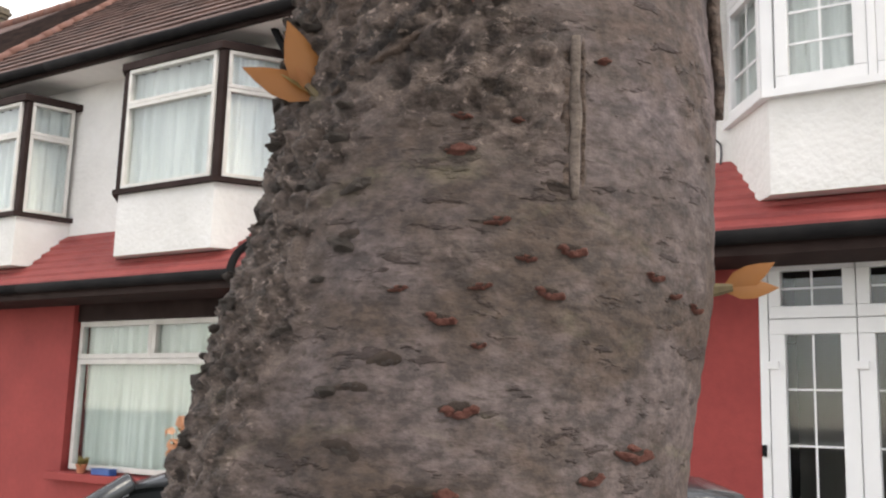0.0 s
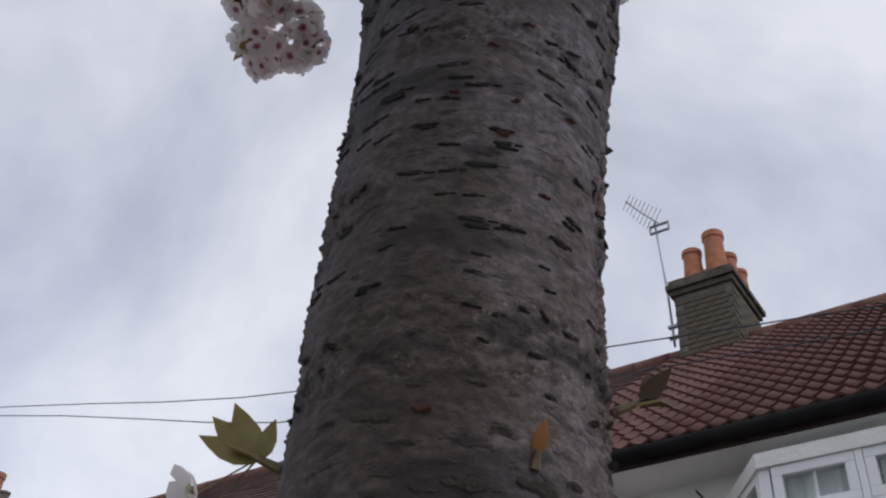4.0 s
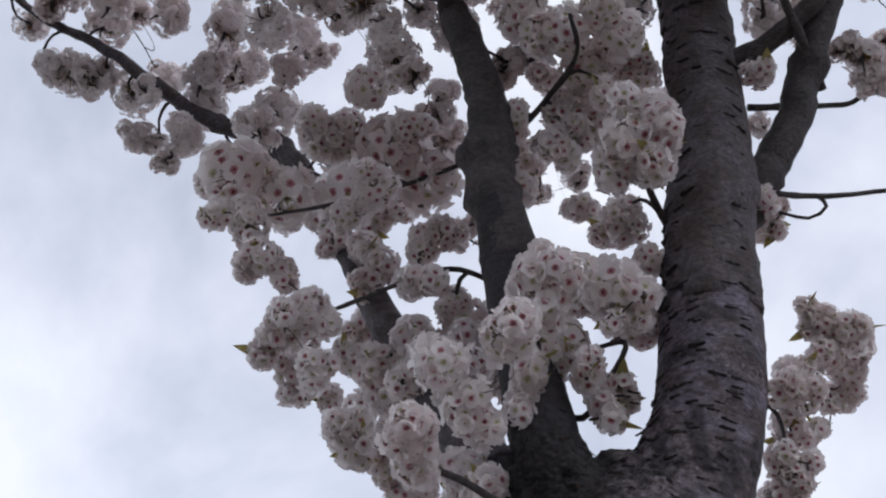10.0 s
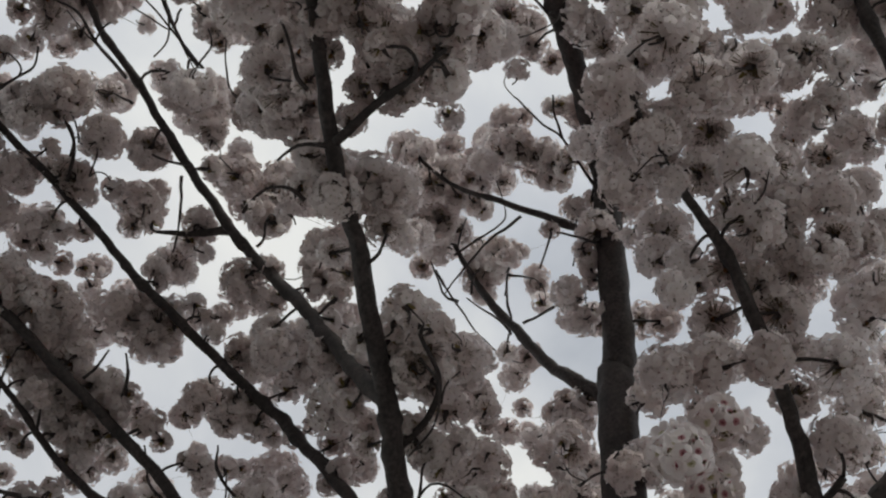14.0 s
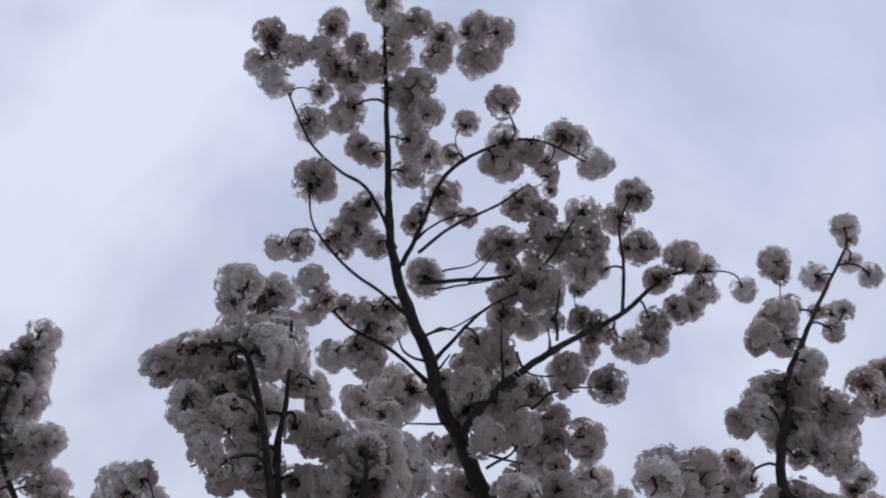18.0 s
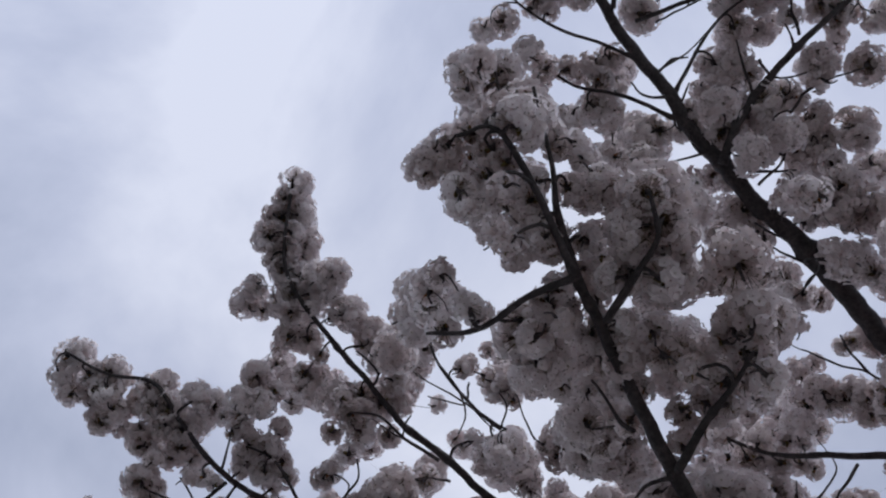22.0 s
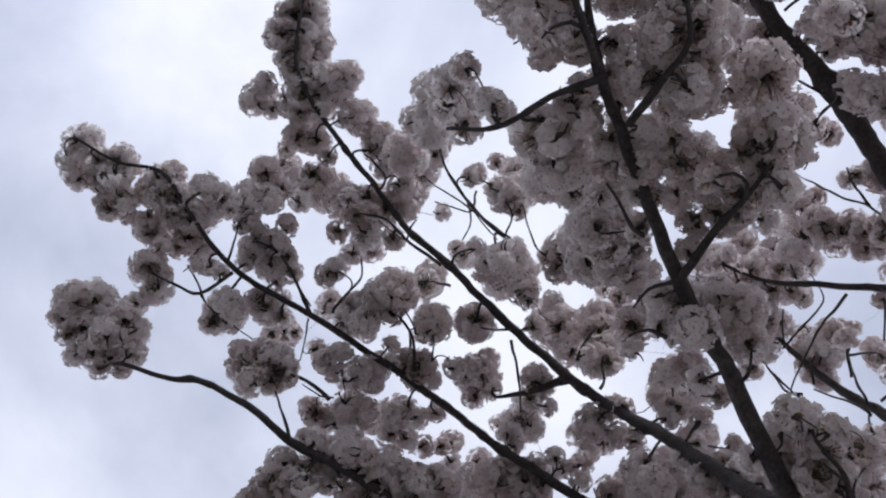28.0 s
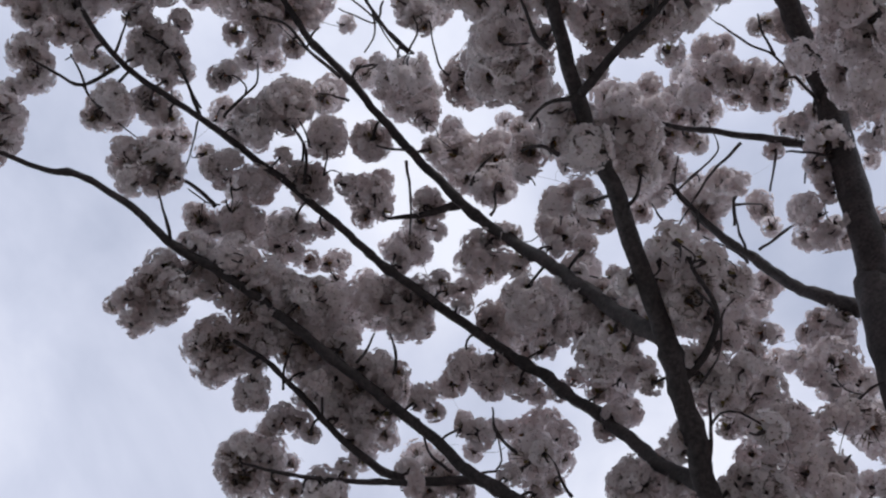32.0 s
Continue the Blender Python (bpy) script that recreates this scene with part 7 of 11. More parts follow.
blossom([(0.21, 0.66, 3.76, 0.040), (0.21, 0.47, 4.24, 0.040), (0.23, 0.42, 3.78, 0.040), (0.24, 0.39, 3.82, 0.066), (0.27, 0.33, 3.80, 0.057), (0.29, 0.37, 3.87, 0.086), (0.29, 0.42, 3.82, 0.049), (0.31, 0.32, 3.91, 0.049), (0.31, 0.28, 3.93, 0.040), (0.31, 0.35, 3.93, 0.040), (0.32, 0.32, 3.93, 0.042), (0.32, 0.42, 3.81, 0.072), (0.34, 0.38, 3.76, 0.044), (0.34, 0.38, 3.78, 0.040), (0.35, 0.41, 3.86, 0.041), (0.36, 0.36, 3.91, 0.066), (0.36, 0.35, 3.97, 0.044), (0.36, 1.55, 3.79, 0.048), (0.37, 0.38, 3.82, 0.051), (0.40, 0.35, 3.83, 0.040)])
blossom([(0.40, 1.55, 3.81, 0.040), (0.40, 1.53, 3.79, 0.040), (0.40, 1.26, 3.78, 0.061), (0.44, 1.27, 3.81, 0.040), (0.44, 1.55, 3.94, 0.040), (0.45, 1.53, 3.88, 0.040), (0.47, 0.82, 4.06, 0.040), (0.47, 0.80, 4.05, 0.040), (0.48, 1.56, 3.91, 0.053), (0.48, 1.25, 3.93, 0.040), (0.48, 1.35, 3.91, 0.040), (0.49, 1.21, 3.98, 0.040), (0.50, 1.33, 3.88, 0.058), (0.50, 1.28, 3.86, 0.040), (0.50, 1.24, 3.95, 0.046), (0.50, 0.83, 4.04, 0.046), (0.50, 1.31, 3.95, 0.040), (0.52, 1.55, 3.92, 0.042), (0.52, 1.26, 3.95, 0.058), (0.53, 1.51, 3.97, 0.065)])
blossom([(0.53, 1.25, 3.94, 0.040), (0.55, 1.52, 4.02, 0.042), (0.57, 1.46, 3.97, 0.040), (0.58, 1.30, 3.94, 0.058), (0.58, 1.34, 3.91, 0.041), (0.58, 1.47, 4.01, 0.053), (0.60, 1.45, 4.04, 0.040), (0.62, 1.30, 3.93, 0.040), (-1.22, 0.57, 4.57, 0.043), (-1.19, 0.61, 4.60, 0.075), (-1.18, 0.58, 4.55, 0.052), (-1.17, 0.22, 4.34, 0.040), (-1.14, 0.22, 4.30, 0.061), (-1.13, 0.61, 4.64, 0.056), (-1.11, 0.54, 4.66, 0.084), (-1.11, 0.57, 4.73, 0.050), (-1.10, 0.17, 4.35, 0.058), (-1.10, 0.26, 4.69, 0.086), (-1.10, 0.21, 4.64, 0.061), (-1.10, 0.33, 4.67, 0.057)])
blossom([(-1.09, 0.24, 4.32, 0.040), (-1.05, 0.22, 4.35, 0.087), (-1.00, 0.60, 4.49, 0.076), (-0.99, 0.18, 4.35, 0.054), (-0.98, 0.64, 4.54, 0.044), (-0.97, 0.64, 4.33, 0.040), (-0.96, 0.67, 4.36, 0.040), (-0.94, 0.57, 4.49, 0.051), (-0.93, 0.63, 4.35, 0.055), (-0.91, 0.72, 4.56, 0.047), (-0.90, 0.76, 4.53, 0.049), (-0.88, 0.76, 4.60, 0.084), (-0.83, 0.33, 4.48, 0.053), (-0.83, 0.30, 4.54, 0.076), (-0.83, 0.70, 4.26, 0.040), (-0.81, 0.24, 4.51, 0.043), (-0.81, 0.76, 4.60, 0.040), (-0.80, 0.26, 4.52, 0.066), (-0.79, 0.35, 4.52, 0.103), (-0.79, 0.65, 4.26, 0.071)])
blossom([(-0.75, 0.35, 4.48, 0.046), (-0.75, 0.75, 4.59, 0.068), (-0.74, 0.41, 4.50, 0.072), (-0.73, 0.44, 4.29, 0.116), (-0.72, 0.34, 4.55, 0.065), (-0.69, 0.77, 4.59, 0.040), (-0.69, 0.44, 4.48, 0.051), (-0.66, 0.51, 4.63, 0.042), (-0.66, 1.01, 4.61, 0.040), (-0.64, 0.55, 4.56, 0.040), (-0.63, 0.56, 4.62, 0.070), (-0.62, 0.98, 4.64, 0.070), (-0.58, 0.42, 4.44, 0.119), (-0.57, 0.23, 4.52, 0.090), (-0.57, 0.96, 4.64, 0.049), (-0.53, 0.58, 4.43, 0.121), (-0.51, 0.25, 4.71, 0.104), (-0.48, 0.27, 4.59, 0.040), (-0.47, 0.32, 4.62, 0.040), (-0.47, 0.37, 4.41, 0.063)])
blossom([(-0.43, 0.29, 4.61, 0.065), (-0.42, 0.39, 4.42, 0.042), (-0.42, 0.39, 4.41, 0.040), (-0.34, 0.67, 4.36, 0.040), (-0.32, 0.71, 4.36, 0.061), (-0.31, 0.88, 4.57, 0.040), (-0.28, 0.90, 4.59, 0.047), (-0.27, 0.93, 4.62, 0.040), (-0.27, 0.71, 4.36, 0.041), (-0.21, 0.47, 4.67, 0.040), (-0.20, 0.67, 4.46, 0.080), (-0.18, 0.43, 4.63, 0.065), (-0.15, 0.39, 4.64, 0.045), (-0.15, 0.42, 4.66, 0.065), (-0.12, 0.39, 4.62, 0.043), (-0.12, 0.47, 4.29, 0.040), (-0.11, 0.44, 4.31, 0.046), (-0.10, 0.39, 4.65, 0.040), (-0.09, 0.41, 4.32, 0.040), (-0.09, 0.50, 4.68, 0.043)])
blossom([(-0.08, 0.45, 4.67, 0.061), (-0.07, 0.50, 4.69, 0.040), (-0.05, 0.49, 4.59, 0.051), (-0.05, 0.45, 4.57, 0.040), (-0.02, 0.51, 4.61, 0.040), (-0.02, 0.53, 4.39, 0.040), (-0.00, 0.52, 4.27, 0.040), (-0.00, 0.23, 4.51, 0.082), (0.00, 0.50, 4.36, 0.052), (0.01, -2.29, 4.71, 0.069), (0.02, 0.48, 4.40, 0.040), (0.02, 0.56, 4.45, 0.085), (0.03, 0.56, 4.33, 0.065), (0.05, 0.52, 4.30, 0.040), (0.05, 0.59, 4.30, 0.040), (0.06, 0.27, 4.43, 0.074), (0.06, 0.24, 4.68, 0.196), (0.06, -2.43, 4.74, 0.090), (0.07, 0.63, 4.41, 0.086), (0.07, -1.39, 4.73, 0.055)])
blossom([(0.11, 0.47, 4.55, 0.054), (0.12, 0.30, 4.44, 0.089), (0.12, 0.45, 4.45, 0.091), (0.14, 0.44, 4.56, 0.040), (0.15, -2.22, 4.62, 0.055), (0.16, -1.33, 4.72, 0.084), (0.16, 0.48, 4.56, 0.040), (0.16, -2.25, 4.54, 0.065), (0.16, -1.98, 4.67, 0.078), (0.17, -2.39, 4.54, 0.055), (0.18, 0.54, 4.57, 0.040), (0.18, 0.55, 4.56, 0.040), (0.19, -2.09, 4.68, 0.113), (0.19, 0.44, 4.29, 0.040), (0.19, 0.50, 4.56, 0.054), (0.21, -0.94, 4.73, 0.069), (0.23, -2.12, 4.65, 0.066), (0.23, 0.60, 4.58, 0.076), (0.24, 0.29, 4.47, 0.070), (0.24, 0.53, 4.57, 0.046)])
blossom([(0.24, -2.04, 4.54, 0.067), (0.25, 0.49, 4.57, 0.040), (0.26, 0.39, 4.48, 0.081), (0.27, -0.83, 4.73, 0.064), (0.27, 0.55, 4.56, 0.040), (0.30, -1.76, 4.72, 0.055), (0.31, -0.73, 4.73, 0.055), (0.32, -2.05, 4.72, 0.072), (0.33, -2.07, 4.59, 0.055), (0.34, -2.01, 4.51, 0.055), (0.34, -2.10, 4.58, 0.055), (0.35, -2.66, 4.61, 0.055), (0.35, -2.69, 4.58, 0.055), (0.37, -1.82, 4.68, 0.081), (0.37, -2.25, 4.56, 0.055), (0.37, -2.07, 4.72, 0.055), (0.38, -2.46, 4.44, 0.055), (0.39, -2.10, 4.57, 0.055), (0.40, -2.52, 4.51, 0.065), (0.40, -2.51, 4.71, 0.108)])
blossom([(0.40, -2.69, 4.59, 0.059), (0.41, -2.65, 4.67, 0.073), (0.41, -2.42, 4.49, 0.055), (0.41, -2.27, 4.40, 0.055), (0.41, -2.36, 4.41, 0.055), (0.41, 1.17, 4.32, 0.040), (0.41, -2.31, 4.36, 0.055), (0.43, -2.11, 4.74, 0.055), (0.43, -2.27, 4.67, 0.072), (0.44, 1.14, 4.32, 0.046), (0.44, -1.56, 4.72, 0.055), (0.45, -1.89, 4.63, 0.055), (0.46, -2.19, 4.58, 0.055), (0.46, -2.40, 4.56, 0.055), (0.46, -2.35, 4.71, 0.072), (0.46, 1.11, 4.35, 0.047), (0.46, -1.74, 4.64, 0.063), (0.46, -2.69, 4.65, 0.068), (0.46, 1.17, 4.31, 0.040), (0.47, -2.50, 4.65, 0.095)])
blossom([(0.47, -2.27, 4.59, 0.056), (0.48, -2.10, 4.75, 0.055), (0.48, -2.22, 4.53, 0.055), (0.48, 1.13, 4.37, 0.040), (0.49, 1.12, 4.37, 0.040), (0.49, -1.81, 4.65, 0.063), (0.49, -1.68, 4.74, 0.094), (0.49, -2.29, 4.58, 0.055), (0.49, -1.51, 4.68, 0.055), (0.50, -1.65, 4.54, 0.055), (0.51, -2.40, 4.42, 0.058), (0.52, 0.45, 4.73, 0.107), (0.53, -1.57, 4.68, 0.062), (0.53, -2.00, 4.57, 0.055), (0.53, -2.17, 4.71, 0.055), (0.53, -2.34, 4.56, 0.055), (0.54, -2.65, 4.64, 0.067), (0.55, -2.55, 4.60, 0.066), (0.55, -2.14, 4.69, 0.055), (0.56, 0.65, 4.42, 0.040)])
blossom([(0.56, -2.48, 4.57, 0.057), (0.56, -1.97, 4.58, 0.066), (0.57, -2.38, 4.62, 0.055), (0.57, -1.53, 4.72, 0.066), (0.59, 0.66, 4.41, 0.046), (0.60, -2.65, 4.68, 0.059), (0.61, 0.63, 4.39, 0.040), (0.61, -1.65, 4.66, 0.055), (0.62, -1.98, 4.59, 0.074), (0.62, -2.31, 4.70, 0.055), (0.63, -1.90, 4.75, 0.122), (0.63, -1.89, 4.54, 0.072), (0.63, -1.58, 4.68, 0.055), (0.64, -1.49, 4.58, 0.063), (0.65, -1.91, 4.67, 0.099), (0.66, -2.62, 4.63, 0.070), (0.66, -1.55, 4.70, 0.055), (0.67, -1.66, 4.68, 0.073), (0.67, -2.53, 4.57, 0.093), (0.68, -2.05, 4.53, 0.080)])
blossom([(0.69, -1.93, 4.61, 0.073), (0.69, -2.43, 4.74, 0.059), (0.69, -2.01, 4.62, 0.142), (0.70, -2.48, 4.71, 0.067), (0.70, -2.21, 4.70, 0.081), (0.71, -2.26, 4.65, 0.055), (0.71, -1.62, 4.64, 0.072), (0.72, -2.34, 4.71, 0.055), (0.72, -2.55, 4.70, 0.071), (0.72, -1.80, 4.75, 0.055), (0.73, -2.74, 4.51, 0.060), (0.74, -2.39, 4.70, 0.055), (0.75, -2.01, 4.56, 0.080), (0.75, -1.65, 4.59, 0.071), (0.78, -2.09, 4.51, 0.079), (0.79, -2.09, 4.62, 0.115), (0.80, 0.87, 4.72, 0.040), (0.81, -1.78, 4.63, 0.108), (0.83, 0.88, 4.74, 0.044), (0.84, 0.88, 4.72, 0.051)])
blossom([(0.85, 0.99, 4.70, 0.050), (0.85, 1.00, 4.64, 0.040), (0.85, 0.84, 4.70, 0.040), (0.86, -0.25, 4.47, 0.189), (0.86, 1.01, 4.67, 0.046), (0.87, 0.91, 4.70, 0.072), (0.88, 0.96, 4.67, 0.049), (0.90, 1.01, 4.65, 0.040), (0.90, 1.00, 4.72, 0.073), (0.96, 1.03, 4.72, 0.045), (-2.03, 0.31, 5.22, 0.050), (-1.96, 0.41, 5.25, 0.040), (-1.86, 0.38, 5.04, 0.043), (-1.80, 0.38, 5.04, 0.072), (-1.77, 0.39, 4.99, 0.044), (-1.73, 0.32, 5.18, 0.066), (-1.71, 0.34, 5.11, 0.095), (-1.67, 0.28, 5.09, 0.067), (-1.65, -0.69, 5.21, 0.110), (-1.32, 0.46, 5.21, 0.114)])
blossom([(-1.21, 0.35, 5.23, 0.054), (-1.15, 0.26, 5.17, 0.045), (-1.15, 0.31, 5.21, 0.080), (-1.04, 0.07, 5.09, 0.110), (-1.03, -0.08, 5.23, 0.149), (-1.03, 0.55, 4.83, 0.048), (-1.02, 0.66, 4.88, 0.049), (-1.02, 0.60, 4.86, 0.072), (-0.83, 1.03, 5.21, 0.086), (-0.81, 1.09, 5.18, 0.058), (-0.80, 0.13, 5.25, 0.095), (-0.80, 0.02, 5.07, 0.119), (-0.80, 0.80, 4.83, 0.082), (-0.78, 1.00, 5.24, 0.047), (-0.76, 0.17, 5.08, 0.077), (-0.76, 0.82, 4.78, 0.046), (-0.76, 0.40, 5.12, 0.040), (-0.73, 0.77, 4.82, 0.055), (-0.73, 0.43, 4.99, 0.040), (-0.73, 0.45, 5.07, 0.040)])
blossom([(-0.72, 0.47, 5.03, 0.061), (-0.72, 0.40, 5.08, 0.066), (-0.70, 0.44, 5.04, 0.046), (-0.68, 0.80, 4.98, 0.069), (-0.67, 0.70, 4.97, 0.113), (-0.61, 0.77, 5.01, 0.076), (-0.59, 0.59, 4.81, 0.054), (-0.58, 0.55, 4.83, 0.044), (-0.55, 0.09, 4.89, 0.180), (-0.55, 0.60, 4.86, 0.078), (-0.54, 0.59, 4.93, 0.041), (-0.52, 0.54, 4.91, 0.064), (-0.48, 0.56, 4.94, 0.043), (-0.47, -0.23, 5.00, 0.062), (-0.47, -0.16, 5.03, 0.063), (-0.44, 0.08, 5.15, 0.109), (-0.43, 0.23, 4.95, 0.075), (-0.42, -0.23, 5.00, 0.077), (-0.42, -0.16, 5.04, 0.077), (-0.41, -0.15, 5.17, 0.060)])
blossom([(-0.34, -0.14, 5.12, 0.055), (-0.30, 0.28, 4.80, 0.095), (-0.29, -0.13, 4.97, 0.055), (-0.29, -0.18, 5.19, 0.060), (-0.22, 0.17, 5.05, 0.086), (-0.22, 0.18, 4.89, 0.106), (-0.21, 1.07, 4.87, 0.061), (-0.20, 1.07, 4.82, 0.040), (-0.20, -0.69, 5.09, 0.067), (-0.19, 0.47, 5.19, 0.105), (-0.18, -0.27, 4.87, 0.055), (-0.17, 1.04, 4.85, 0.042), (-0.17, -0.64, 4.98, 0.060), (-0.15, -0.70, 5.16, 0.055), (-0.14, -0.53, 4.87, 0.055), (-0.14, -0.33, 4.84, 0.055), (-0.13, -0.08, 4.86, 0.055), (-0.11, -0.03, 4.93, 0.055), (-0.11, -0.67, 5.04, 0.055), (-0.08, -0.13, 5.23, 0.055)])
blossom([(-0.08, -0.70, 5.12, 0.055), (-0.07, -0.09, 4.90, 0.055), (-0.05, -0.68, 5.01, 0.055), (-0.05, -2.45, 5.00, 0.081), (-0.04, -0.04, 4.89, 0.063), (-0.04, 0.02, 4.92, 0.124), (-0.03, 0.09, 4.83, 0.107), (-0.03, 0.11, 5.08, 0.062), (-0.02, -0.38, 5.06, 0.091), (-0.02, 0.02, 5.09, 0.066), (-0.01, -0.53, 4.90, 0.055), (-0.01, -1.63, 5.16, 0.075), (-0.00, -0.87, 4.83, 0.055), (0.00, -0.30, 5.14, 0.098), (0.01, -2.42, 5.07, 0.072), (0.01, -1.06, 5.03, 0.055), (0.01, -0.46, 4.92, 0.076), (0.01, -2.04, 5.16, 0.103), (0.02, -0.51, 4.92, 0.058), (0.02, -0.78, 4.91, 0.055)])
blossom([(0.02, -0.34, 4.96, 0.059), (0.03, -1.16, 4.88, 0.055), (0.03, -1.33, 5.22, 0.077), (0.03, -0.67, 4.95, 0.074), (0.04, -1.33, 5.20, 0.074), (0.04, -1.78, 5.05, 0.099), (0.04, -1.99, 4.99, 0.073), (0.05, -1.94, 5.18, 0.067), (0.05, -0.42, 4.90, 0.071), (0.05, -1.64, 5.20, 0.075), (0.05, -1.70, 5.06, 0.096), (0.05, -0.75, 4.94, 0.074), (0.07, -0.82, 4.92, 0.061), (0.07, -0.45, 5.21, 0.110), (0.08, 0.13, 5.15, 0.077), (0.08, -0.03, 5.17, 0.122), (0.08, -1.39, 4.92, 0.079), (0.09, -0.39, 4.92, 0.062), (0.09, -1.77, 4.87, 0.078), (0.10, -1.63, 5.21, 0.061)])
blossom([(0.11, -1.93, 5.25, 0.063), (0.11, -0.22, 4.82, 0.074), (0.11, -0.13, 5.02, 0.122), (0.11, -0.22, 5.16, 0.055), (0.12, -0.88, 4.90, 0.069), (0.12, -1.47, 4.78, 0.055), (0.12, -0.64, 4.90, 0.060), (0.13, -1.72, 5.12, 0.055), (0.13, -0.73, 4.79, 0.079), (0.13, -2.15, 5.02, 0.106), (0.13, -0.71, 5.22, 0.091), (0.13, -2.13, 4.83, 0.061), (0.14, -0.64, 4.86, 0.061), (0.14, -1.27, 4.88, 0.069), (0.15, -2.01, 4.86, 0.118), (0.15, -0.41, 4.91, 0.055), (0.15, 0.16, 5.01, 0.064), (0.15, -0.82, 5.05, 0.095), (0.15, -1.31, 4.83, 0.074), (0.16, -0.14, 4.97, 0.076)])
blossom([(0.16, -1.33, 4.97, 0.089), (0.16, -1.84, 5.15, 0.105), (0.16, -0.26, 5.17, 0.055), (0.17, -1.44, 4.83, 0.055), (0.17, -1.35, 4.86, 0.069), (0.17, -0.67, 4.86, 0.072), (0.17, -1.84, 4.94, 0.055), (0.17, -1.40, 4.79, 0.069), (0.18, 0.21, 5.11, 0.055), (0.19, -2.05, 4.77, 0.125), (0.19, -0.76, 4.84, 0.079), (0.21, -0.86, 4.84, 0.071), (0.22, -1.67, 4.78, 0.055), (0.22, -0.63, 5.11, 0.099), (0.22, -0.76, 4.92, 0.072), (0.22, -1.29, 4.84, 0.070), (0.23, 0.50, 5.02, 0.075), (0.23, -1.17, 4.86, 0.077), (0.24, -0.44, 5.04, 0.055), (0.25, 0.54, 4.90, 0.081)])
blossom([(0.26, -1.24, 5.09, 0.102), (0.27, -1.35, 4.83, 0.069), (0.29, -1.90, 4.93, 0.111), (0.29, -1.51, 4.77, 0.055), (0.29, -1.85, 4.77, 0.055), (0.30, -1.27, 4.83, 0.081), (0.32, -1.72, 4.78, 0.055), (0.33, -1.94, 4.76, 0.075), (0.36, -1.59, 4.75, 0.055), (0.36, -1.80, 4.80, 0.055), (0.36, -1.55, 4.78, 0.055), (0.38, -1.96, 4.76, 0.067), (0.39, -1.90, 4.75, 0.066), (0.40, -1.88, 5.12, 0.055), (0.41, -2.61, 4.98, 0.079), (0.42, -2.69, 5.19, 0.091), (0.44, -1.80, 4.88, 0.099), (0.44, -1.51, 4.77, 0.055), (0.44, -2.69, 4.97, 0.079), (0.44, -1.58, 5.20, 0.080)])
blossom([(0.44, 1.25, 5.04, 0.040), (0.44, -2.02, 4.75, 0.055), (0.46, -2.27, 4.76, 0.079), (0.47, 1.23, 5.03, 0.046), (0.47, 1.26, 5.01, 0.040), (0.48, -1.73, 4.88, 0.099), (0.49, -1.60, 4.96, 0.055), (0.50, -2.53, 5.12, 0.087), (0.54, -2.10, 4.76, 0.055), (0.55, -1.54, 5.07, 0.099), (0.58, -2.15, 4.77, 0.058), (0.60, -2.88, 4.98, 0.065), (0.61, -1.50, 4.76, 0.078), (0.63, -2.32, 4.96, 0.079), (0.63, 0.30, 5.05, 0.084), (0.63, 0.75, 4.88, 0.082), (0.63, -2.25, 4.79, 0.055), (0.64, -1.85, 5.22, 0.055), (0.64, -2.29, 4.78, 0.063), (0.65, -2.30, 4.86, 0.072)])
blossom([(0.65, -2.93, 5.21, 0.104), (0.66, -2.92, 4.95, 0.083), (0.66, 0.83, 5.15, 0.104), (0.66, -1.90, 5.17, 0.064), (0.68, -2.60, 4.82, 0.110), (0.69, -2.86, 5.25, 0.070), (0.70, -1.61, 4.87, 0.134), (0.70, -2.65, 4.89, 0.109), (0.71, 0.99, 5.22, 0.108), (0.71, -1.55, 5.07, 0.069), (0.74, -1.66, 4.77, 0.077), (0.74, 0.20, 4.95, 0.097), (0.77, 0.58, 5.10, 0.095), (0.78, -2.04, 4.90, 0.079), (0.81, 0.31, 5.15, 0.084), (0.85, -0.41, 4.80, 0.094), (0.87, -0.34, 4.96, 0.110), (0.88, 0.04, 5.02, 0.081), (0.96, -0.97, 4.99, 0.087), (0.97, 1.21, 5.22, 0.045)])
blossom([(0.98, -0.64, 4.80, 0.076), (0.98, -0.35, 4.88, 0.110), (1.00, 1.31, 5.25, 0.048), (1.05, -0.64, 5.07, 0.086), (1.05, -1.26, 5.06, 0.112), (1.06, 0.27, 5.07, 0.090), (1.07, -0.38, 5.24, 0.092), (1.11, -1.06, 5.04, 0.090), (1.11, -0.90, 5.06, 0.077), (1.15, 0.95, 5.02, 0.076), (1.16, -0.29, 4.92, 0.105), (1.17, -0.55, 5.21, 0.091), (1.22, -1.47, 5.24, 0.093), (1.22, -0.02, 5.24, 0.093), (1.24, -0.44, 5.23, 0.100), (1.24, 0.32, 4.93, 0.080), (1.26, 0.54, 5.07, 0.097), (1.26, -0.19, 5.24, 0.078), (1.27, 0.12, 5.07, 0.106), (1.27, -0.34, 5.17, 0.109)])
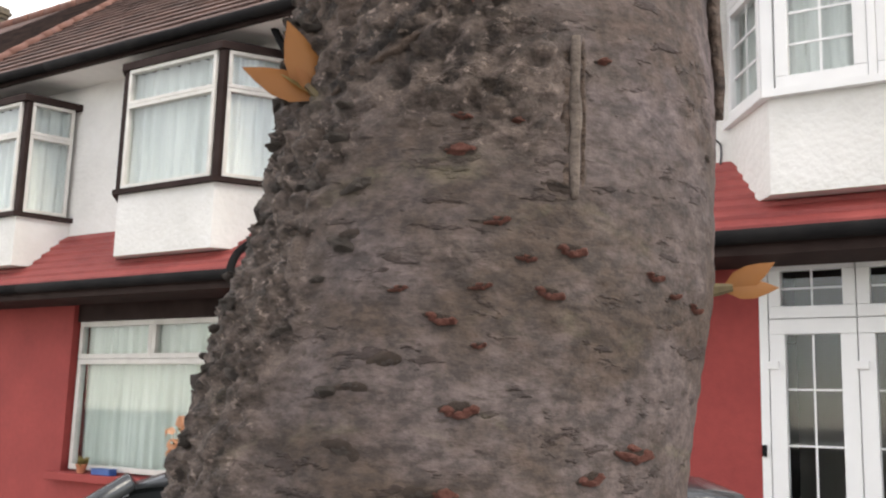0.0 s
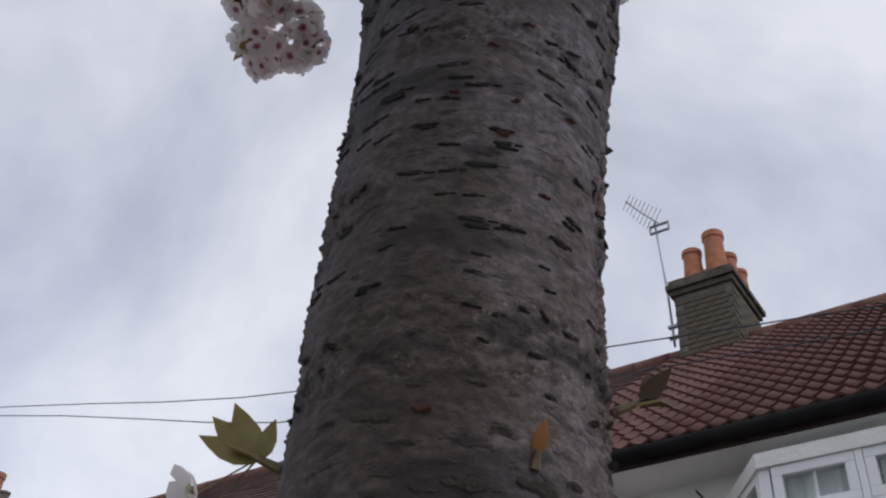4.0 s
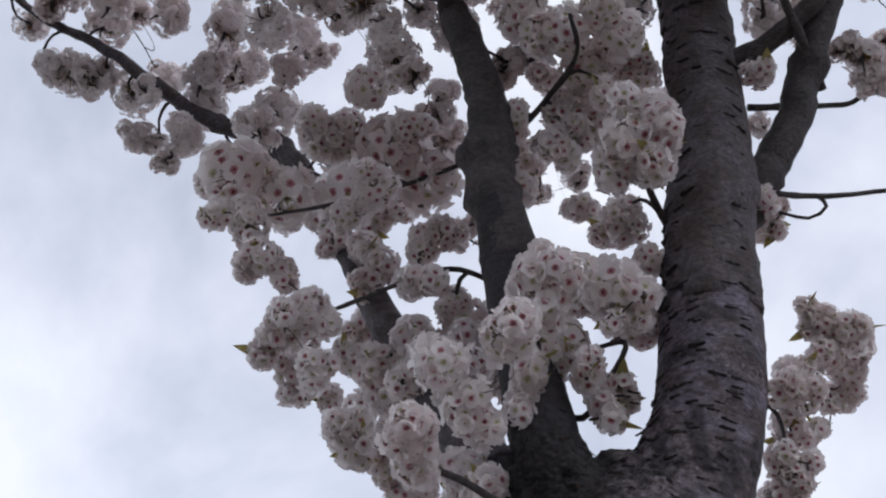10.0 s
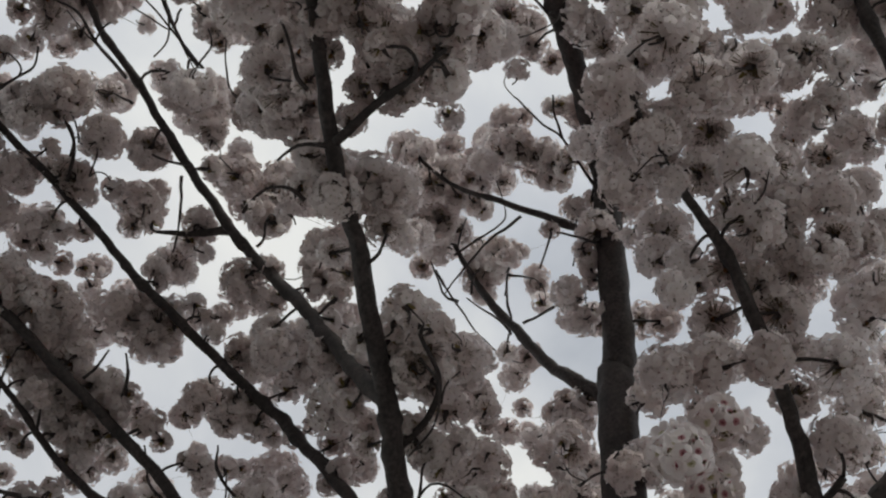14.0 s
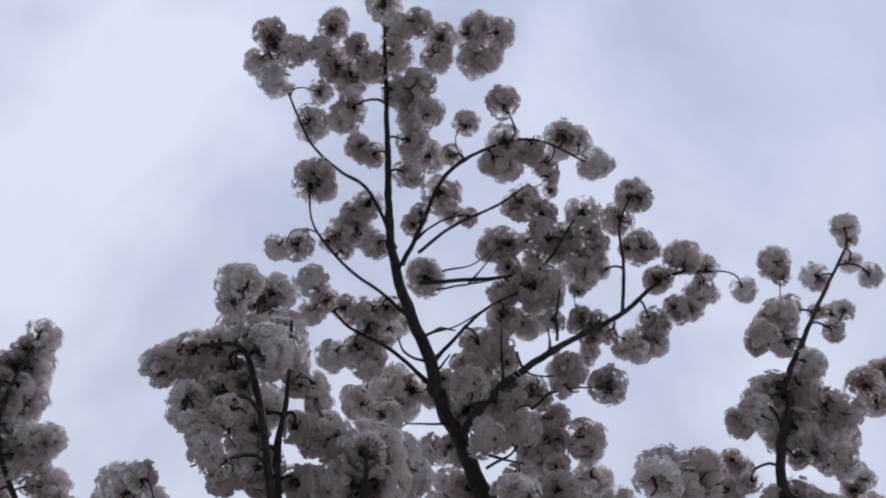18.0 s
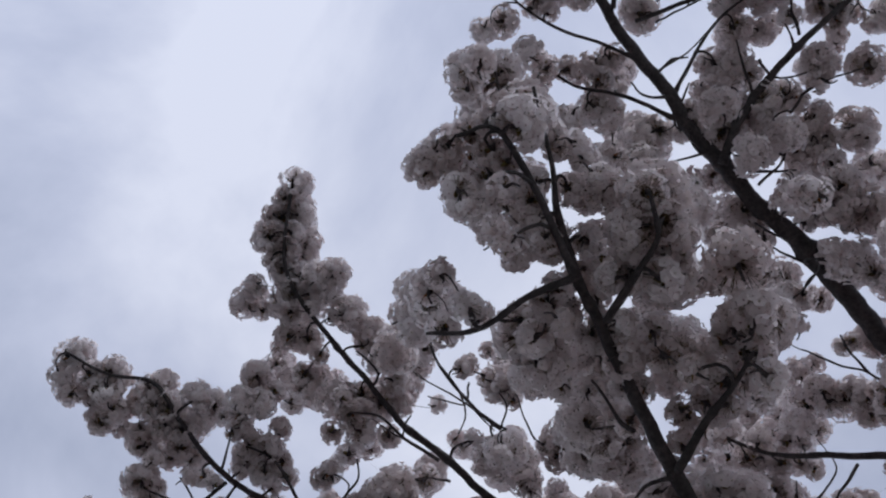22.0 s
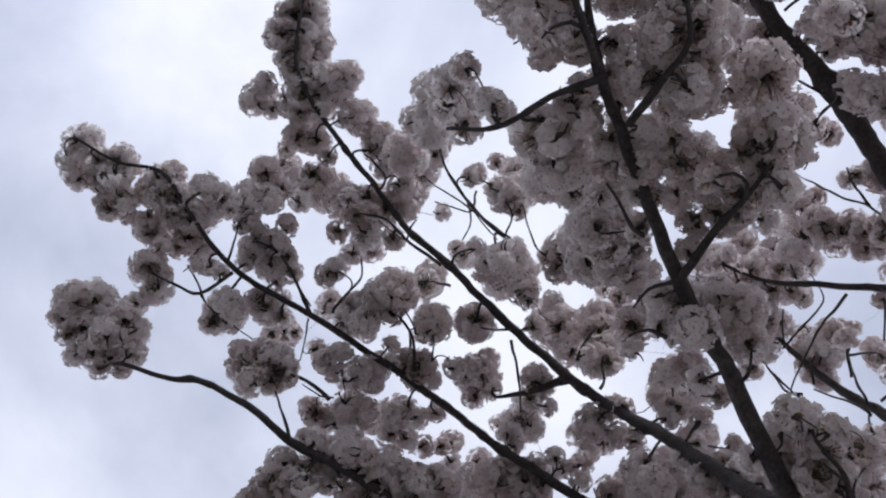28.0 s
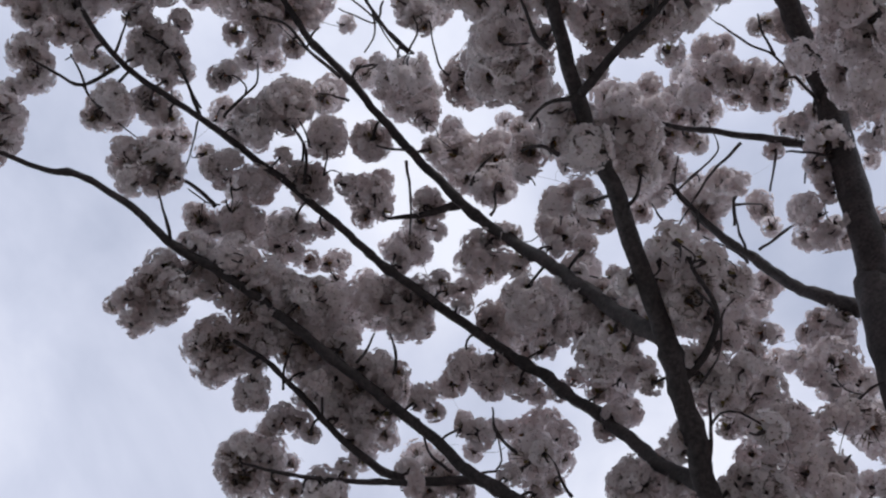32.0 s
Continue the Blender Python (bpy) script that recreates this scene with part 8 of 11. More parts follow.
blossom([(1.28, -1.35, 5.11, 0.109), (1.30, -0.67, 5.10, 0.103), (1.31, -1.16, 5.09, 0.100), (1.33, -0.65, 5.24, 0.096), (1.34, -0.87, 5.02, 0.109), (1.38, -0.13, 5.06, 0.104), (1.43, -0.82, 5.14, 0.078), (1.48, -1.14, 5.12, 0.109), (-2.46, -0.01, 5.62, 0.055), (-2.42, -0.07, 5.62, 0.080), (-2.40, -0.08, 5.59, 0.077), (-2.39, -0.00, 5.63, 0.047), (-2.35, -3.02, 5.64, 0.179), (-2.35, -3.16, 5.55, 0.078), (-2.34, 0.01, 5.60, 0.129), (-2.31, -2.92, 5.39, 0.055), (-2.31, -3.04, 5.46, 0.070), (-2.27, -2.91, 5.47, 0.102), (-2.27, 0.12, 5.52, 0.041), (-2.25, -3.02, 5.51, 0.103)])
blossom([(-2.25, -2.79, 5.41, 0.056), (-2.24, 0.02, 5.56, 0.072), (-2.24, -2.74, 5.52, 0.055), (-2.22, 0.02, 5.49, 0.041), (-2.22, -2.82, 5.51, 0.095), (-2.22, 0.08, 5.52, 0.073), (-2.20, -3.16, 5.50, 0.122), (-2.18, -3.12, 5.62, 0.111), (-2.18, 0.06, 5.52, 0.043), (-2.18, -2.96, 5.64, 0.160), (-2.14, 0.06, 5.57, 0.079), (-2.14, -3.02, 5.62, 0.091), (-2.13, 0.09, 5.51, 0.055), (-2.12, -0.89, 5.40, 0.072), (-2.11, -0.97, 5.43, 0.096), (-2.10, -2.89, 5.42, 0.099), (-2.10, -0.96, 5.53, 0.128), (-2.09, -2.75, 5.47, 0.075), (-2.07, 0.21, 5.53, 0.125), (-2.07, 0.27, 5.30, 0.055)])
blossom([(-2.06, -1.87, 5.36, 0.055), (-2.05, -0.90, 5.42, 0.101), (-2.05, -0.92, 5.62, 0.111), (-2.04, -2.90, 5.50, 0.094), (-2.03, -1.05, 5.36, 0.055), (-2.02, 0.33, 5.29, 0.082), (-2.02, -1.76, 5.42, 0.083), (-2.02, -1.73, 5.33, 0.055), (-2.01, -1.79, 5.32, 0.058), (-2.00, -1.87, 5.35, 0.055), (-2.00, -2.82, 5.51, 0.063), (-1.99, -1.86, 5.46, 0.073), (-1.99, 0.38, 5.27, 0.053), (-1.98, -1.01, 5.39, 0.094), (-1.97, -0.17, 5.69, 0.121), (-1.97, 0.39, 5.31, 0.040), (-1.96, -1.84, 5.44, 0.088), (-1.96, -1.44, 5.66, 0.162), (-1.94, -1.37, 5.51, 0.078), (-1.92, -1.42, 5.50, 0.101)])
blossom([(-1.92, -0.97, 5.41, 0.071), (-1.92, -1.72, 5.43, 0.076), (-1.91, -0.81, 5.35, 0.070), (-1.91, -0.89, 5.42, 0.071), (-1.91, 0.15, 5.37, 0.040), (-1.91, -1.50, 5.46, 0.065), (-1.90, -1.86, 5.47, 0.083), (-1.89, -1.72, 5.49, 0.071), (-1.88, -1.80, 5.51, 0.097), (-1.88, 0.18, 5.34, 0.063), (-1.87, 0.14, 5.38, 0.045), (-1.87, -1.19, 5.46, 0.055), (-1.86, -1.86, 5.39, 0.095), (-1.86, -1.54, 5.49, 0.065), (-1.85, -0.75, 5.33, 0.055), (-1.85, -1.02, 5.47, 0.071), (-1.83, -1.90, 5.50, 0.085), (-1.83, -1.79, 5.59, 0.116), (-1.83, -2.39, 5.73, 0.090), (-1.82, -1.15, 5.48, 0.055)])
blossom([(-1.82, -1.35, 5.52, 0.077), (-1.81, -1.42, 5.49, 0.095), (-1.81, -1.22, 5.45, 0.070), (-1.80, -1.79, 5.40, 0.092), (-1.80, -1.51, 5.47, 0.094), (-1.78, -0.71, 5.34, 0.063), (-1.78, -1.83, 5.50, 0.060), (-1.78, -1.03, 5.49, 0.083), (-1.77, -2.29, 5.59, 0.080), (-1.77, 0.41, 5.74, 0.082), (-1.75, -1.44, 5.58, 0.096), (-1.75, -1.22, 5.43, 0.064), (-1.74, -2.45, 5.66, 0.063), (-1.74, -1.69, 5.54, 0.055), (-1.74, -0.00, 5.65, 0.108), (-1.74, 0.32, 5.74, 0.051), (-1.73, -1.29, 5.48, 0.055), (-1.73, -2.23, 5.68, 0.075), (-1.73, -0.97, 5.50, 0.071), (-1.72, -1.80, 5.55, 0.073)])
blossom([(-1.72, 0.37, 5.38, 0.120), (-1.72, -2.37, 5.73, 0.108), (-1.72, -0.72, 5.36, 0.075), (-1.72, -1.75, 5.36, 0.069), (-1.71, 0.42, 5.71, 0.046), (-1.70, -1.92, 5.57, 0.055), (-1.69, -1.62, 5.54, 0.066), (-1.68, -2.23, 5.72, 0.082), (-1.67, -0.91, 5.43, 0.055), (-1.67, -1.71, 5.59, 0.085), (-1.66, -1.05, 5.56, 0.072), (-1.66, -1.81, 5.58, 0.073), (-1.66, -0.67, 5.35, 0.057), (-1.65, -2.30, 5.71, 0.101), (-1.65, 0.26, 5.40, 0.115), (-1.65, -1.88, 5.54, 0.066), (-1.64, 0.79, 5.37, 0.076), (-1.63, 0.35, 5.69, 0.058), (-1.62, -1.79, 5.63, 0.136), (-1.62, -1.37, 5.56, 0.113)])
blossom([(-1.61, 0.72, 5.32, 0.108), (-1.61, 0.42, 5.62, 0.051), (-1.61, -1.51, 5.50, 0.099), (-1.60, -1.07, 5.66, 0.166), (-1.59, -0.71, 5.36, 0.063), (-1.59, -1.14, 5.56, 0.077), (-1.59, -1.40, 5.67, 0.240), (-1.59, -0.68, 5.52, 0.065), (-1.58, -1.25, 5.51, 0.070), (-1.57, -0.78, 5.50, 0.059), (-1.57, -1.20, 5.69, 0.149), (-1.57, 0.21, 5.38, 0.079), (-1.56, 0.39, 5.67, 0.091), (-1.56, -1.65, 5.55, 0.101), (-1.56, -0.89, 5.51, 0.059), (-1.55, 0.23, 5.41, 0.071), (-1.55, -1.42, 5.57, 0.124), (-1.55, 0.73, 5.38, 0.066), (-1.54, -1.54, 5.55, 0.112), (-1.53, -0.87, 5.58, 0.095)])
blossom([(-1.53, -0.90, 5.67, 0.189), (-1.52, -1.75, 5.46, 0.076), (-1.52, -1.67, 5.67, 0.151), (-1.52, -1.49, 5.62, 0.084), (-1.52, -0.77, 5.51, 0.082), (-1.50, -1.58, 5.62, 0.102), (-1.50, -1.26, 5.57, 0.112), (-1.50, 0.16, 5.57, 0.107), (-1.49, -1.08, 5.41, 0.080), (-1.49, -1.16, 5.72, 0.157), (-1.47, -0.36, 5.65, 0.079), (-1.46, -1.04, 5.54, 0.082), (-1.44, -0.53, 5.54, 0.065), (-1.44, -0.26, 5.52, 0.096), (-1.43, -1.44, 5.57, 0.099), (-1.42, -1.69, 5.43, 0.069), (-1.41, -0.48, 5.44, 0.069), (-1.41, -0.83, 5.53, 0.099), (-1.40, -0.89, 5.63, 0.153), (-1.40, -0.94, 5.55, 0.094)])
blossom([(-1.40, -1.41, 5.54, 0.082), (-1.40, -0.43, 5.68, 0.097), (-1.39, -1.14, 5.57, 0.082), (-1.39, -1.52, 5.57, 0.055), (-1.36, -0.37, 5.63, 0.084), (-1.35, -0.79, 5.55, 0.070), (-1.35, 0.43, 5.70, 0.044), (-1.34, -1.02, 5.55, 0.081), (-1.33, -1.42, 5.64, 0.059), (-1.33, -1.16, 5.58, 0.070), (-1.33, 0.49, 5.72, 0.079), (-1.33, -0.29, 5.64, 0.066), (-1.32, -0.15, 5.58, 0.094), (-1.29, -1.35, 5.58, 0.076), (-1.29, -0.89, 5.51, 0.092), (-1.28, -0.98, 5.57, 0.081), (-1.28, 0.45, 5.75, 0.052), (-1.28, -0.20, 5.40, 0.130), (-1.26, 0.52, 5.74, 0.067), (-1.25, 0.35, 5.65, 0.109)])
blossom([(-1.23, -0.92, 5.57, 0.070), (-1.19, -0.77, 5.50, 0.055), (-1.19, -0.68, 5.58, 0.058), (-1.18, -0.77, 5.57, 0.064), (-1.10, -0.72, 5.71, 0.071), (-1.07, -0.58, 5.47, 0.056), (-1.05, -0.51, 5.52, 0.074), (-1.04, -0.22, 5.69, 0.059), (-0.99, -0.77, 5.66, 0.081), (-0.99, -0.33, 5.39, 0.055), (-0.99, -0.16, 5.70, 0.077), (-0.98, -0.60, 5.75, 0.071), (-0.92, -0.22, 5.36, 0.060), (-0.89, -0.31, 5.49, 0.122), (-0.83, -0.57, 5.70, 0.081), (-0.83, 0.28, 5.70, 0.079), (-0.81, -0.48, 5.74, 0.070), (-0.81, 0.22, 5.39, 0.101), (-0.80, -0.24, 5.27, 0.055), (-0.77, -0.37, 5.30, 0.064)])
blossom([(-0.70, 0.01, 5.57, 0.062), (-0.69, -0.46, 5.67, 0.055), (-0.66, 0.24, 5.44, 0.088), (-0.62, -0.90, 5.75, 0.093), (-0.61, -0.46, 5.72, 0.055), (-0.60, -0.01, 5.35, 0.103), (-0.59, -0.83, 5.69, 0.132), (-0.56, -0.66, 5.73, 0.069), (-0.53, -0.30, 5.39, 0.055), (-0.53, 0.20, 5.65, 0.110), (-0.52, -0.39, 5.57, 0.072), (-0.52, -0.85, 5.50, 0.091), (-0.52, -0.86, 5.46, 0.102), (-0.52, -0.93, 5.56, 0.076), (-0.48, -2.57, 5.60, 0.108), (-0.47, -0.32, 5.39, 0.069), (-0.45, -0.01, 5.33, 0.055), (-0.43, -0.05, 5.37, 0.104), (-0.41, -0.47, 5.62, 0.066), (-0.37, 0.15, 5.45, 0.076)])
blossom([(-0.37, -0.41, 5.57, 0.099), (-0.36, -0.87, 5.51, 0.055), (-0.35, -0.56, 5.52, 0.080), (-0.34, -0.60, 5.30, 0.128), (-0.33, -0.85, 5.69, 0.055), (-0.32, -0.78, 5.38, 0.055), (-0.31, 0.38, 5.62, 0.082), (-0.31, -0.44, 5.40, 0.063), (-0.30, -0.83, 5.44, 0.062), (-0.30, -0.79, 5.34, 0.070), (-0.28, -0.75, 5.40, 0.093), (-0.27, -2.55, 5.43, 0.121), (-0.26, -0.66, 5.25, 0.095), (-0.26, -0.44, 5.41, 0.055), (-0.24, -2.62, 5.57, 0.105), (-0.24, -0.73, 5.32, 0.055), (-0.22, -0.63, 5.64, 0.086), (-0.22, -0.79, 5.39, 0.061), (-0.22, -1.13, 5.65, 0.103), (-0.22, -1.33, 5.44, 0.055)])
blossom([(-0.21, -0.95, 5.54, 0.063), (-0.20, -1.39, 5.66, 0.098), (-0.20, -0.77, 5.63, 0.055), (-0.16, 0.19, 5.66, 0.077), (-0.16, -0.76, 5.27, 0.055), (-0.16, -0.16, 5.54, 0.064), (-0.15, -2.62, 5.37, 0.090), (-0.14, -1.70, 5.48, 0.101), (-0.14, -1.81, 5.59, 0.085), (-0.13, -1.12, 5.64, 0.091), (-0.13, -0.60, 5.45, 0.086), (-0.09, -0.02, 5.63, 0.101), (-0.09, -1.71, 5.26, 0.087), (-0.08, -0.07, 5.46, 0.063), (-0.07, -1.49, 5.65, 0.084), (-0.06, 0.08, 5.62, 0.071), (-0.06, -1.43, 5.47, 0.055), (-0.05, -1.79, 5.36, 0.102), (-0.05, -1.50, 5.40, 0.055), (-0.03, -0.08, 5.49, 0.063)])
blossom([(-0.03, -1.28, 5.45, 0.088), (-0.01, 0.21, 5.30, 0.098), (-0.01, -1.59, 5.45, 0.084), (-0.00, -1.57, 5.27, 0.072), (-0.00, -0.48, 5.40, 0.061), (0.00, -0.53, 5.40, 0.081), (0.01, 0.12, 5.50, 0.084), (0.02, -1.93, 5.45, 0.097), (0.02, -0.60, 5.62, 0.098), (0.03, -1.54, 5.41, 0.064), (0.05, 0.24, 5.25, 0.069), (0.05, 0.21, 5.52, 0.068), (0.05, -0.67, 5.39, 0.093), (0.06, -0.33, 5.57, 0.055), (0.06, -1.80, 5.54, 0.099), (0.07, -0.15, 5.35, 0.109), (0.08, -1.96, 5.75, 0.089), (0.08, -1.28, 5.67, 0.088), (0.08, 0.34, 5.46, 0.115), (0.09, -1.71, 5.31, 0.080)])
blossom([(0.09, -1.37, 5.32, 0.085), (0.10, -0.23, 5.59, 0.055), (0.11, 0.16, 5.54, 0.084), (0.11, 0.23, 5.30, 0.079), (0.11, -2.12, 5.55, 0.095), (0.12, 0.53, 5.48, 0.081), (0.12, -0.35, 5.62, 0.069), (0.12, -2.05, 5.32, 0.085), (0.12, -0.47, 5.52, 0.095), (0.13, -1.99, 5.54, 0.084), (0.14, 0.21, 5.65, 0.065), (0.15, 0.16, 5.27, 0.069), (0.16, -0.54, 5.62, 0.072), (0.17, -0.56, 5.27, 0.061), (0.18, 0.21, 5.25, 0.063), (0.23, 0.08, 5.40, 0.055), (0.24, 0.01, 5.71, 0.065), (0.27, 0.76, 5.72, 0.089), (0.27, 0.08, 5.69, 0.055), (0.28, 0.21, 5.67, 0.103)])
blossom([(0.29, -1.68, 5.60, 0.090), (0.30, 0.49, 5.49, 0.108), (0.30, 0.14, 5.49, 0.066), (0.31, 0.33, 5.75, 0.121), (0.31, -1.69, 5.35, 0.063), (0.36, 0.63, 5.33, 0.100), (0.37, -1.67, 5.41, 0.083), (0.40, -1.90, 5.38, 0.080), (0.41, -2.16, 5.44, 0.093), (0.41, 0.88, 5.31, 0.079), (0.45, -1.73, 5.53, 0.094), (0.45, -1.72, 5.34, 0.086), (0.46, -1.77, 5.29, 0.090), (0.47, -1.94, 5.54, 0.077), (0.47, -2.63, 5.52, 0.091), (0.48, -1.40, 5.55, 0.069), (0.49, -1.70, 5.34, 0.055), (0.50, 0.84, 5.44, 0.090), (0.51, -1.95, 5.27, 0.081), (0.55, -2.89, 5.31, 0.101)])
blossom([(0.56, 0.09, 5.39, 0.099), (0.57, -2.10, 5.26, 0.076), (0.59, 0.79, 5.32, 0.086), (0.62, -2.22, 5.30, 0.055), (0.63, 0.15, 5.55, 0.108), (0.69, -2.24, 5.31, 0.082), (0.70, -2.98, 5.50, 0.077), (0.73, -2.93, 5.27, 0.095), (0.73, 0.54, 5.60, 0.093), (0.78, -1.58, 5.65, 0.085), (0.81, 0.18, 5.53, 0.076), (0.81, -2.18, 5.50, 0.102), (0.83, -2.05, 5.28, 0.092), (0.84, -2.17, 5.33, 0.081), (0.86, 0.55, 5.46, 0.091), (0.96, 0.88, 5.61, 0.103), (0.97, 1.25, 5.26, 0.070), (0.98, -0.61, 5.46, 0.103), (1.01, -1.07, 5.29, 0.085), (1.01, 1.00, 5.34, 0.104)])
blossom([(1.02, 0.15, 5.48, 0.086), (1.03, -0.91, 5.66, 0.094), (1.03, -0.84, 5.68, 0.069), (1.04, -0.68, 5.58, 0.109), (1.06, -0.32, 5.39, 0.104), (1.06, -1.14, 5.64, 0.102), (1.07, -1.12, 5.27, 0.092), (1.08, -1.26, 5.34, 0.095), (1.08, -0.99, 5.47, 0.079), (1.08, -0.44, 5.55, 0.077), (1.09, -0.07, 5.66, 0.093), (1.11, -1.20, 5.60, 0.081), (1.12, -0.93, 5.31, 0.088), (1.13, -0.95, 5.74, 0.082), (1.13, -1.82, 5.37, 0.069), (1.13, 0.38, 5.46, 0.080), (1.14, 0.79, 5.32, 0.079), (1.15, 1.20, 5.53, 0.076), (1.15, 0.78, 5.53, 0.077), (1.15, -1.78, 5.33, 0.073)])
blossom([(1.16, -1.06, 5.35, 0.111), (1.18, -1.05, 5.31, 0.093), (1.20, 0.83, 5.69, 0.080), (1.20, -1.29, 5.67, 0.096), (1.22, -0.87, 5.26, 0.086), (1.24, 0.43, 5.58, 0.099), (1.25, 0.53, 5.45, 0.080), (1.27, -0.71, 5.29, 0.100), (1.33, -0.96, 5.53, 0.097), (1.33, -0.89, 5.74, 0.102), (1.34, -0.06, 5.45, 0.084), (1.35, -1.25, 5.67, 0.082), (1.35, -1.13, 5.38, 0.107), (1.38, -0.58, 5.29, 0.130), (1.38, 0.37, 5.48, 0.108), (1.38, 0.55, 5.36, 0.101), (1.38, -0.42, 5.28, 0.085), (1.38, 0.58, 5.56, 0.097), (1.39, -1.10, 5.31, 0.127), (1.39, -0.30, 5.58, 0.099)])
blossom([(1.39, -1.26, 5.50, 0.098), (1.40, -0.65, 5.38, 0.082), (1.40, -1.41, 5.68, 0.119), (1.42, 0.15, 5.33, 0.106), (1.43, -0.82, 5.64, 0.084), (1.44, 0.05, 5.59, 0.076), (1.45, -0.38, 5.70, 0.095), (1.45, -0.66, 5.33, 0.120), (1.49, -0.53, 5.36, 0.219), (1.50, -0.75, 5.46, 0.091), (1.53, 0.21, 5.68, 0.092), (1.54, -0.67, 5.71, 0.093), (1.56, 0.50, 5.64, 0.075), (1.58, -0.09, 5.52, 0.130), (1.61, -0.14, 5.62, 0.106), (1.61, -0.39, 5.47, 0.135), (1.62, -0.24, 5.30, 0.097), (1.63, -1.57, 5.59, 0.106), (1.71, -1.12, 5.69, 0.055), (1.72, -0.45, 5.74, 0.089)])
blossom([(1.73, -0.52, 5.60, 0.106), (1.75, -1.07, 5.71, 0.131), (1.78, -0.76, 5.57, 0.093), (1.80, -0.33, 5.63, 0.106), (1.87, -0.98, 5.68, 0.062), (-2.63, -0.69, 6.20, 0.094), (-2.61, -0.20, 5.95, 0.098), (-2.26, -0.28, 5.80, 0.133), (-2.20, 0.38, 5.88, 0.057), (-2.20, 0.29, 5.95, 0.060), (-2.19, -0.76, 5.95, 0.060), (-2.16, -3.92, 6.18, 0.105), (-2.15, 0.35, 5.93, 0.093), (-2.13, -3.01, 5.78, 0.080), (-2.12, -0.06, 5.77, 0.114), (-2.11, -3.65, 6.22, 0.122), (-2.11, -3.82, 6.04, 0.072), (-2.09, -3.94, 6.05, 0.073), (-2.08, -3.65, 6.07, 0.065), (-2.05, -3.50, 6.12, 0.058)])
blossom([(-2.05, -3.76, 6.12, 0.095), (-2.05, -3.15, 5.94, 0.103), (-2.05, -3.56, 6.01, 0.085), (-2.04, -2.99, 5.77, 0.055), (-2.03, -3.00, 5.82, 0.080), (-2.00, -3.14, 5.81, 0.060), (-2.00, -3.75, 6.16, 0.121), (-2.00, -3.98, 6.09, 0.102), (-1.99, -3.99, 6.17, 0.096), (-1.98, -2.99, 5.81, 0.079), (-1.98, -3.36, 6.19, 0.152), (-1.97, -3.83, 6.10, 0.087), (-1.96, -3.05, 5.90, 0.061), (-1.96, -3.55, 6.03, 0.092), (-1.96, -3.54, 6.10, 0.055), (-1.95, -3.30, 5.98, 0.062), (-1.94, -3.11, 5.81, 0.093), (-1.94, -3.80, 6.12, 0.080), (-1.93, -2.73, 6.05, 0.126), (-1.93, -3.26, 6.02, 0.076)])
blossom([(-1.90, -3.66, 6.02, 0.099), (-1.89, -3.36, 6.00, 0.083), (-1.87, -2.68, 5.83, 0.079), (-1.86, -3.74, 6.11, 0.094), (-1.86, -3.13, 5.99, 0.068), (-1.86, -2.70, 5.91, 0.079), (-1.86, -3.66, 6.13, 0.055), (-1.84, -2.70, 5.98, 0.117), (-1.83, -3.14, 5.83, 0.055), (-1.82, -3.51, 6.16, 0.146), (-1.82, -3.45, 6.06, 0.063), (-1.82, -2.63, 5.89, 0.073), (-1.81, -1.09, 6.15, 0.095), (-1.81, -0.62, 5.98, 0.082), (-1.80, -3.06, 6.06, 0.083), (-1.80, -2.69, 5.86, 0.106), (-1.80, -0.72, 6.14, 0.106), (-1.79, -2.05, 5.92, 0.066), (-1.79, -3.14, 6.02, 0.089), (-1.77, -3.28, 6.00, 0.089)])
blossom([(-1.76, -3.22, 6.09, 0.115), (-1.76, 0.47, 5.76, 0.046), (-1.76, -1.94, 5.88, 0.065), (-1.76, -2.93, 5.96, 0.067), (-1.76, -3.39, 6.03, 0.090), (-1.75, -2.95, 5.83, 0.059), (-1.75, -2.00, 5.87, 0.091), (-1.74, -3.49, 6.07, 0.098), (-1.74, -1.94, 6.17, 0.187), (-1.73, -2.69, 5.80, 0.096), (-1.72, -1.84, 5.99, 0.086), (-1.72, -2.67, 6.04, 0.061), (-1.72, 0.29, 5.79, 0.062), (-1.72, 0.36, 5.80, 0.088), (-1.71, -3.50, 6.16, 0.093), (-1.71, -3.19, 6.00, 0.082), (-1.71, -0.61, 6.05, 0.080), (-1.71, -1.89, 5.91, 0.072), (-1.70, -0.39, 6.19, 0.096), (-1.70, -3.33, 6.03, 0.090)])
blossom([(-1.69, -2.62, 5.77, 0.063), (-1.69, -2.25, 5.85, 0.055), (-1.68, -2.54, 6.00, 0.073), (-1.68, -2.84, 5.86, 0.055), (-1.68, -2.66, 6.03, 0.060), (-1.67, -2.58, 5.98, 0.087), (-1.66, -3.19, 6.12, 0.090), (-1.65, -1.02, 5.82, 0.102), (-1.63, -1.94, 5.93, 0.104), (-1.63, -0.81, 5.80, 0.083), (-1.62, -2.58, 6.09, 0.060), (-1.62, -2.49, 5.97, 0.073), (-1.60, -2.82, 5.98, 0.055), (-1.60, -1.25, 5.97, 0.094), (-1.59, -2.25, 5.98, 0.066), (-1.59, -1.86, 5.94, 0.104), (-1.58, -2.02, 6.16, 0.121), (-1.58, -1.75, 6.21, 0.107), (-1.58, 0.18, 5.83, 0.105), (-1.58, -2.10, 5.95, 0.055)])
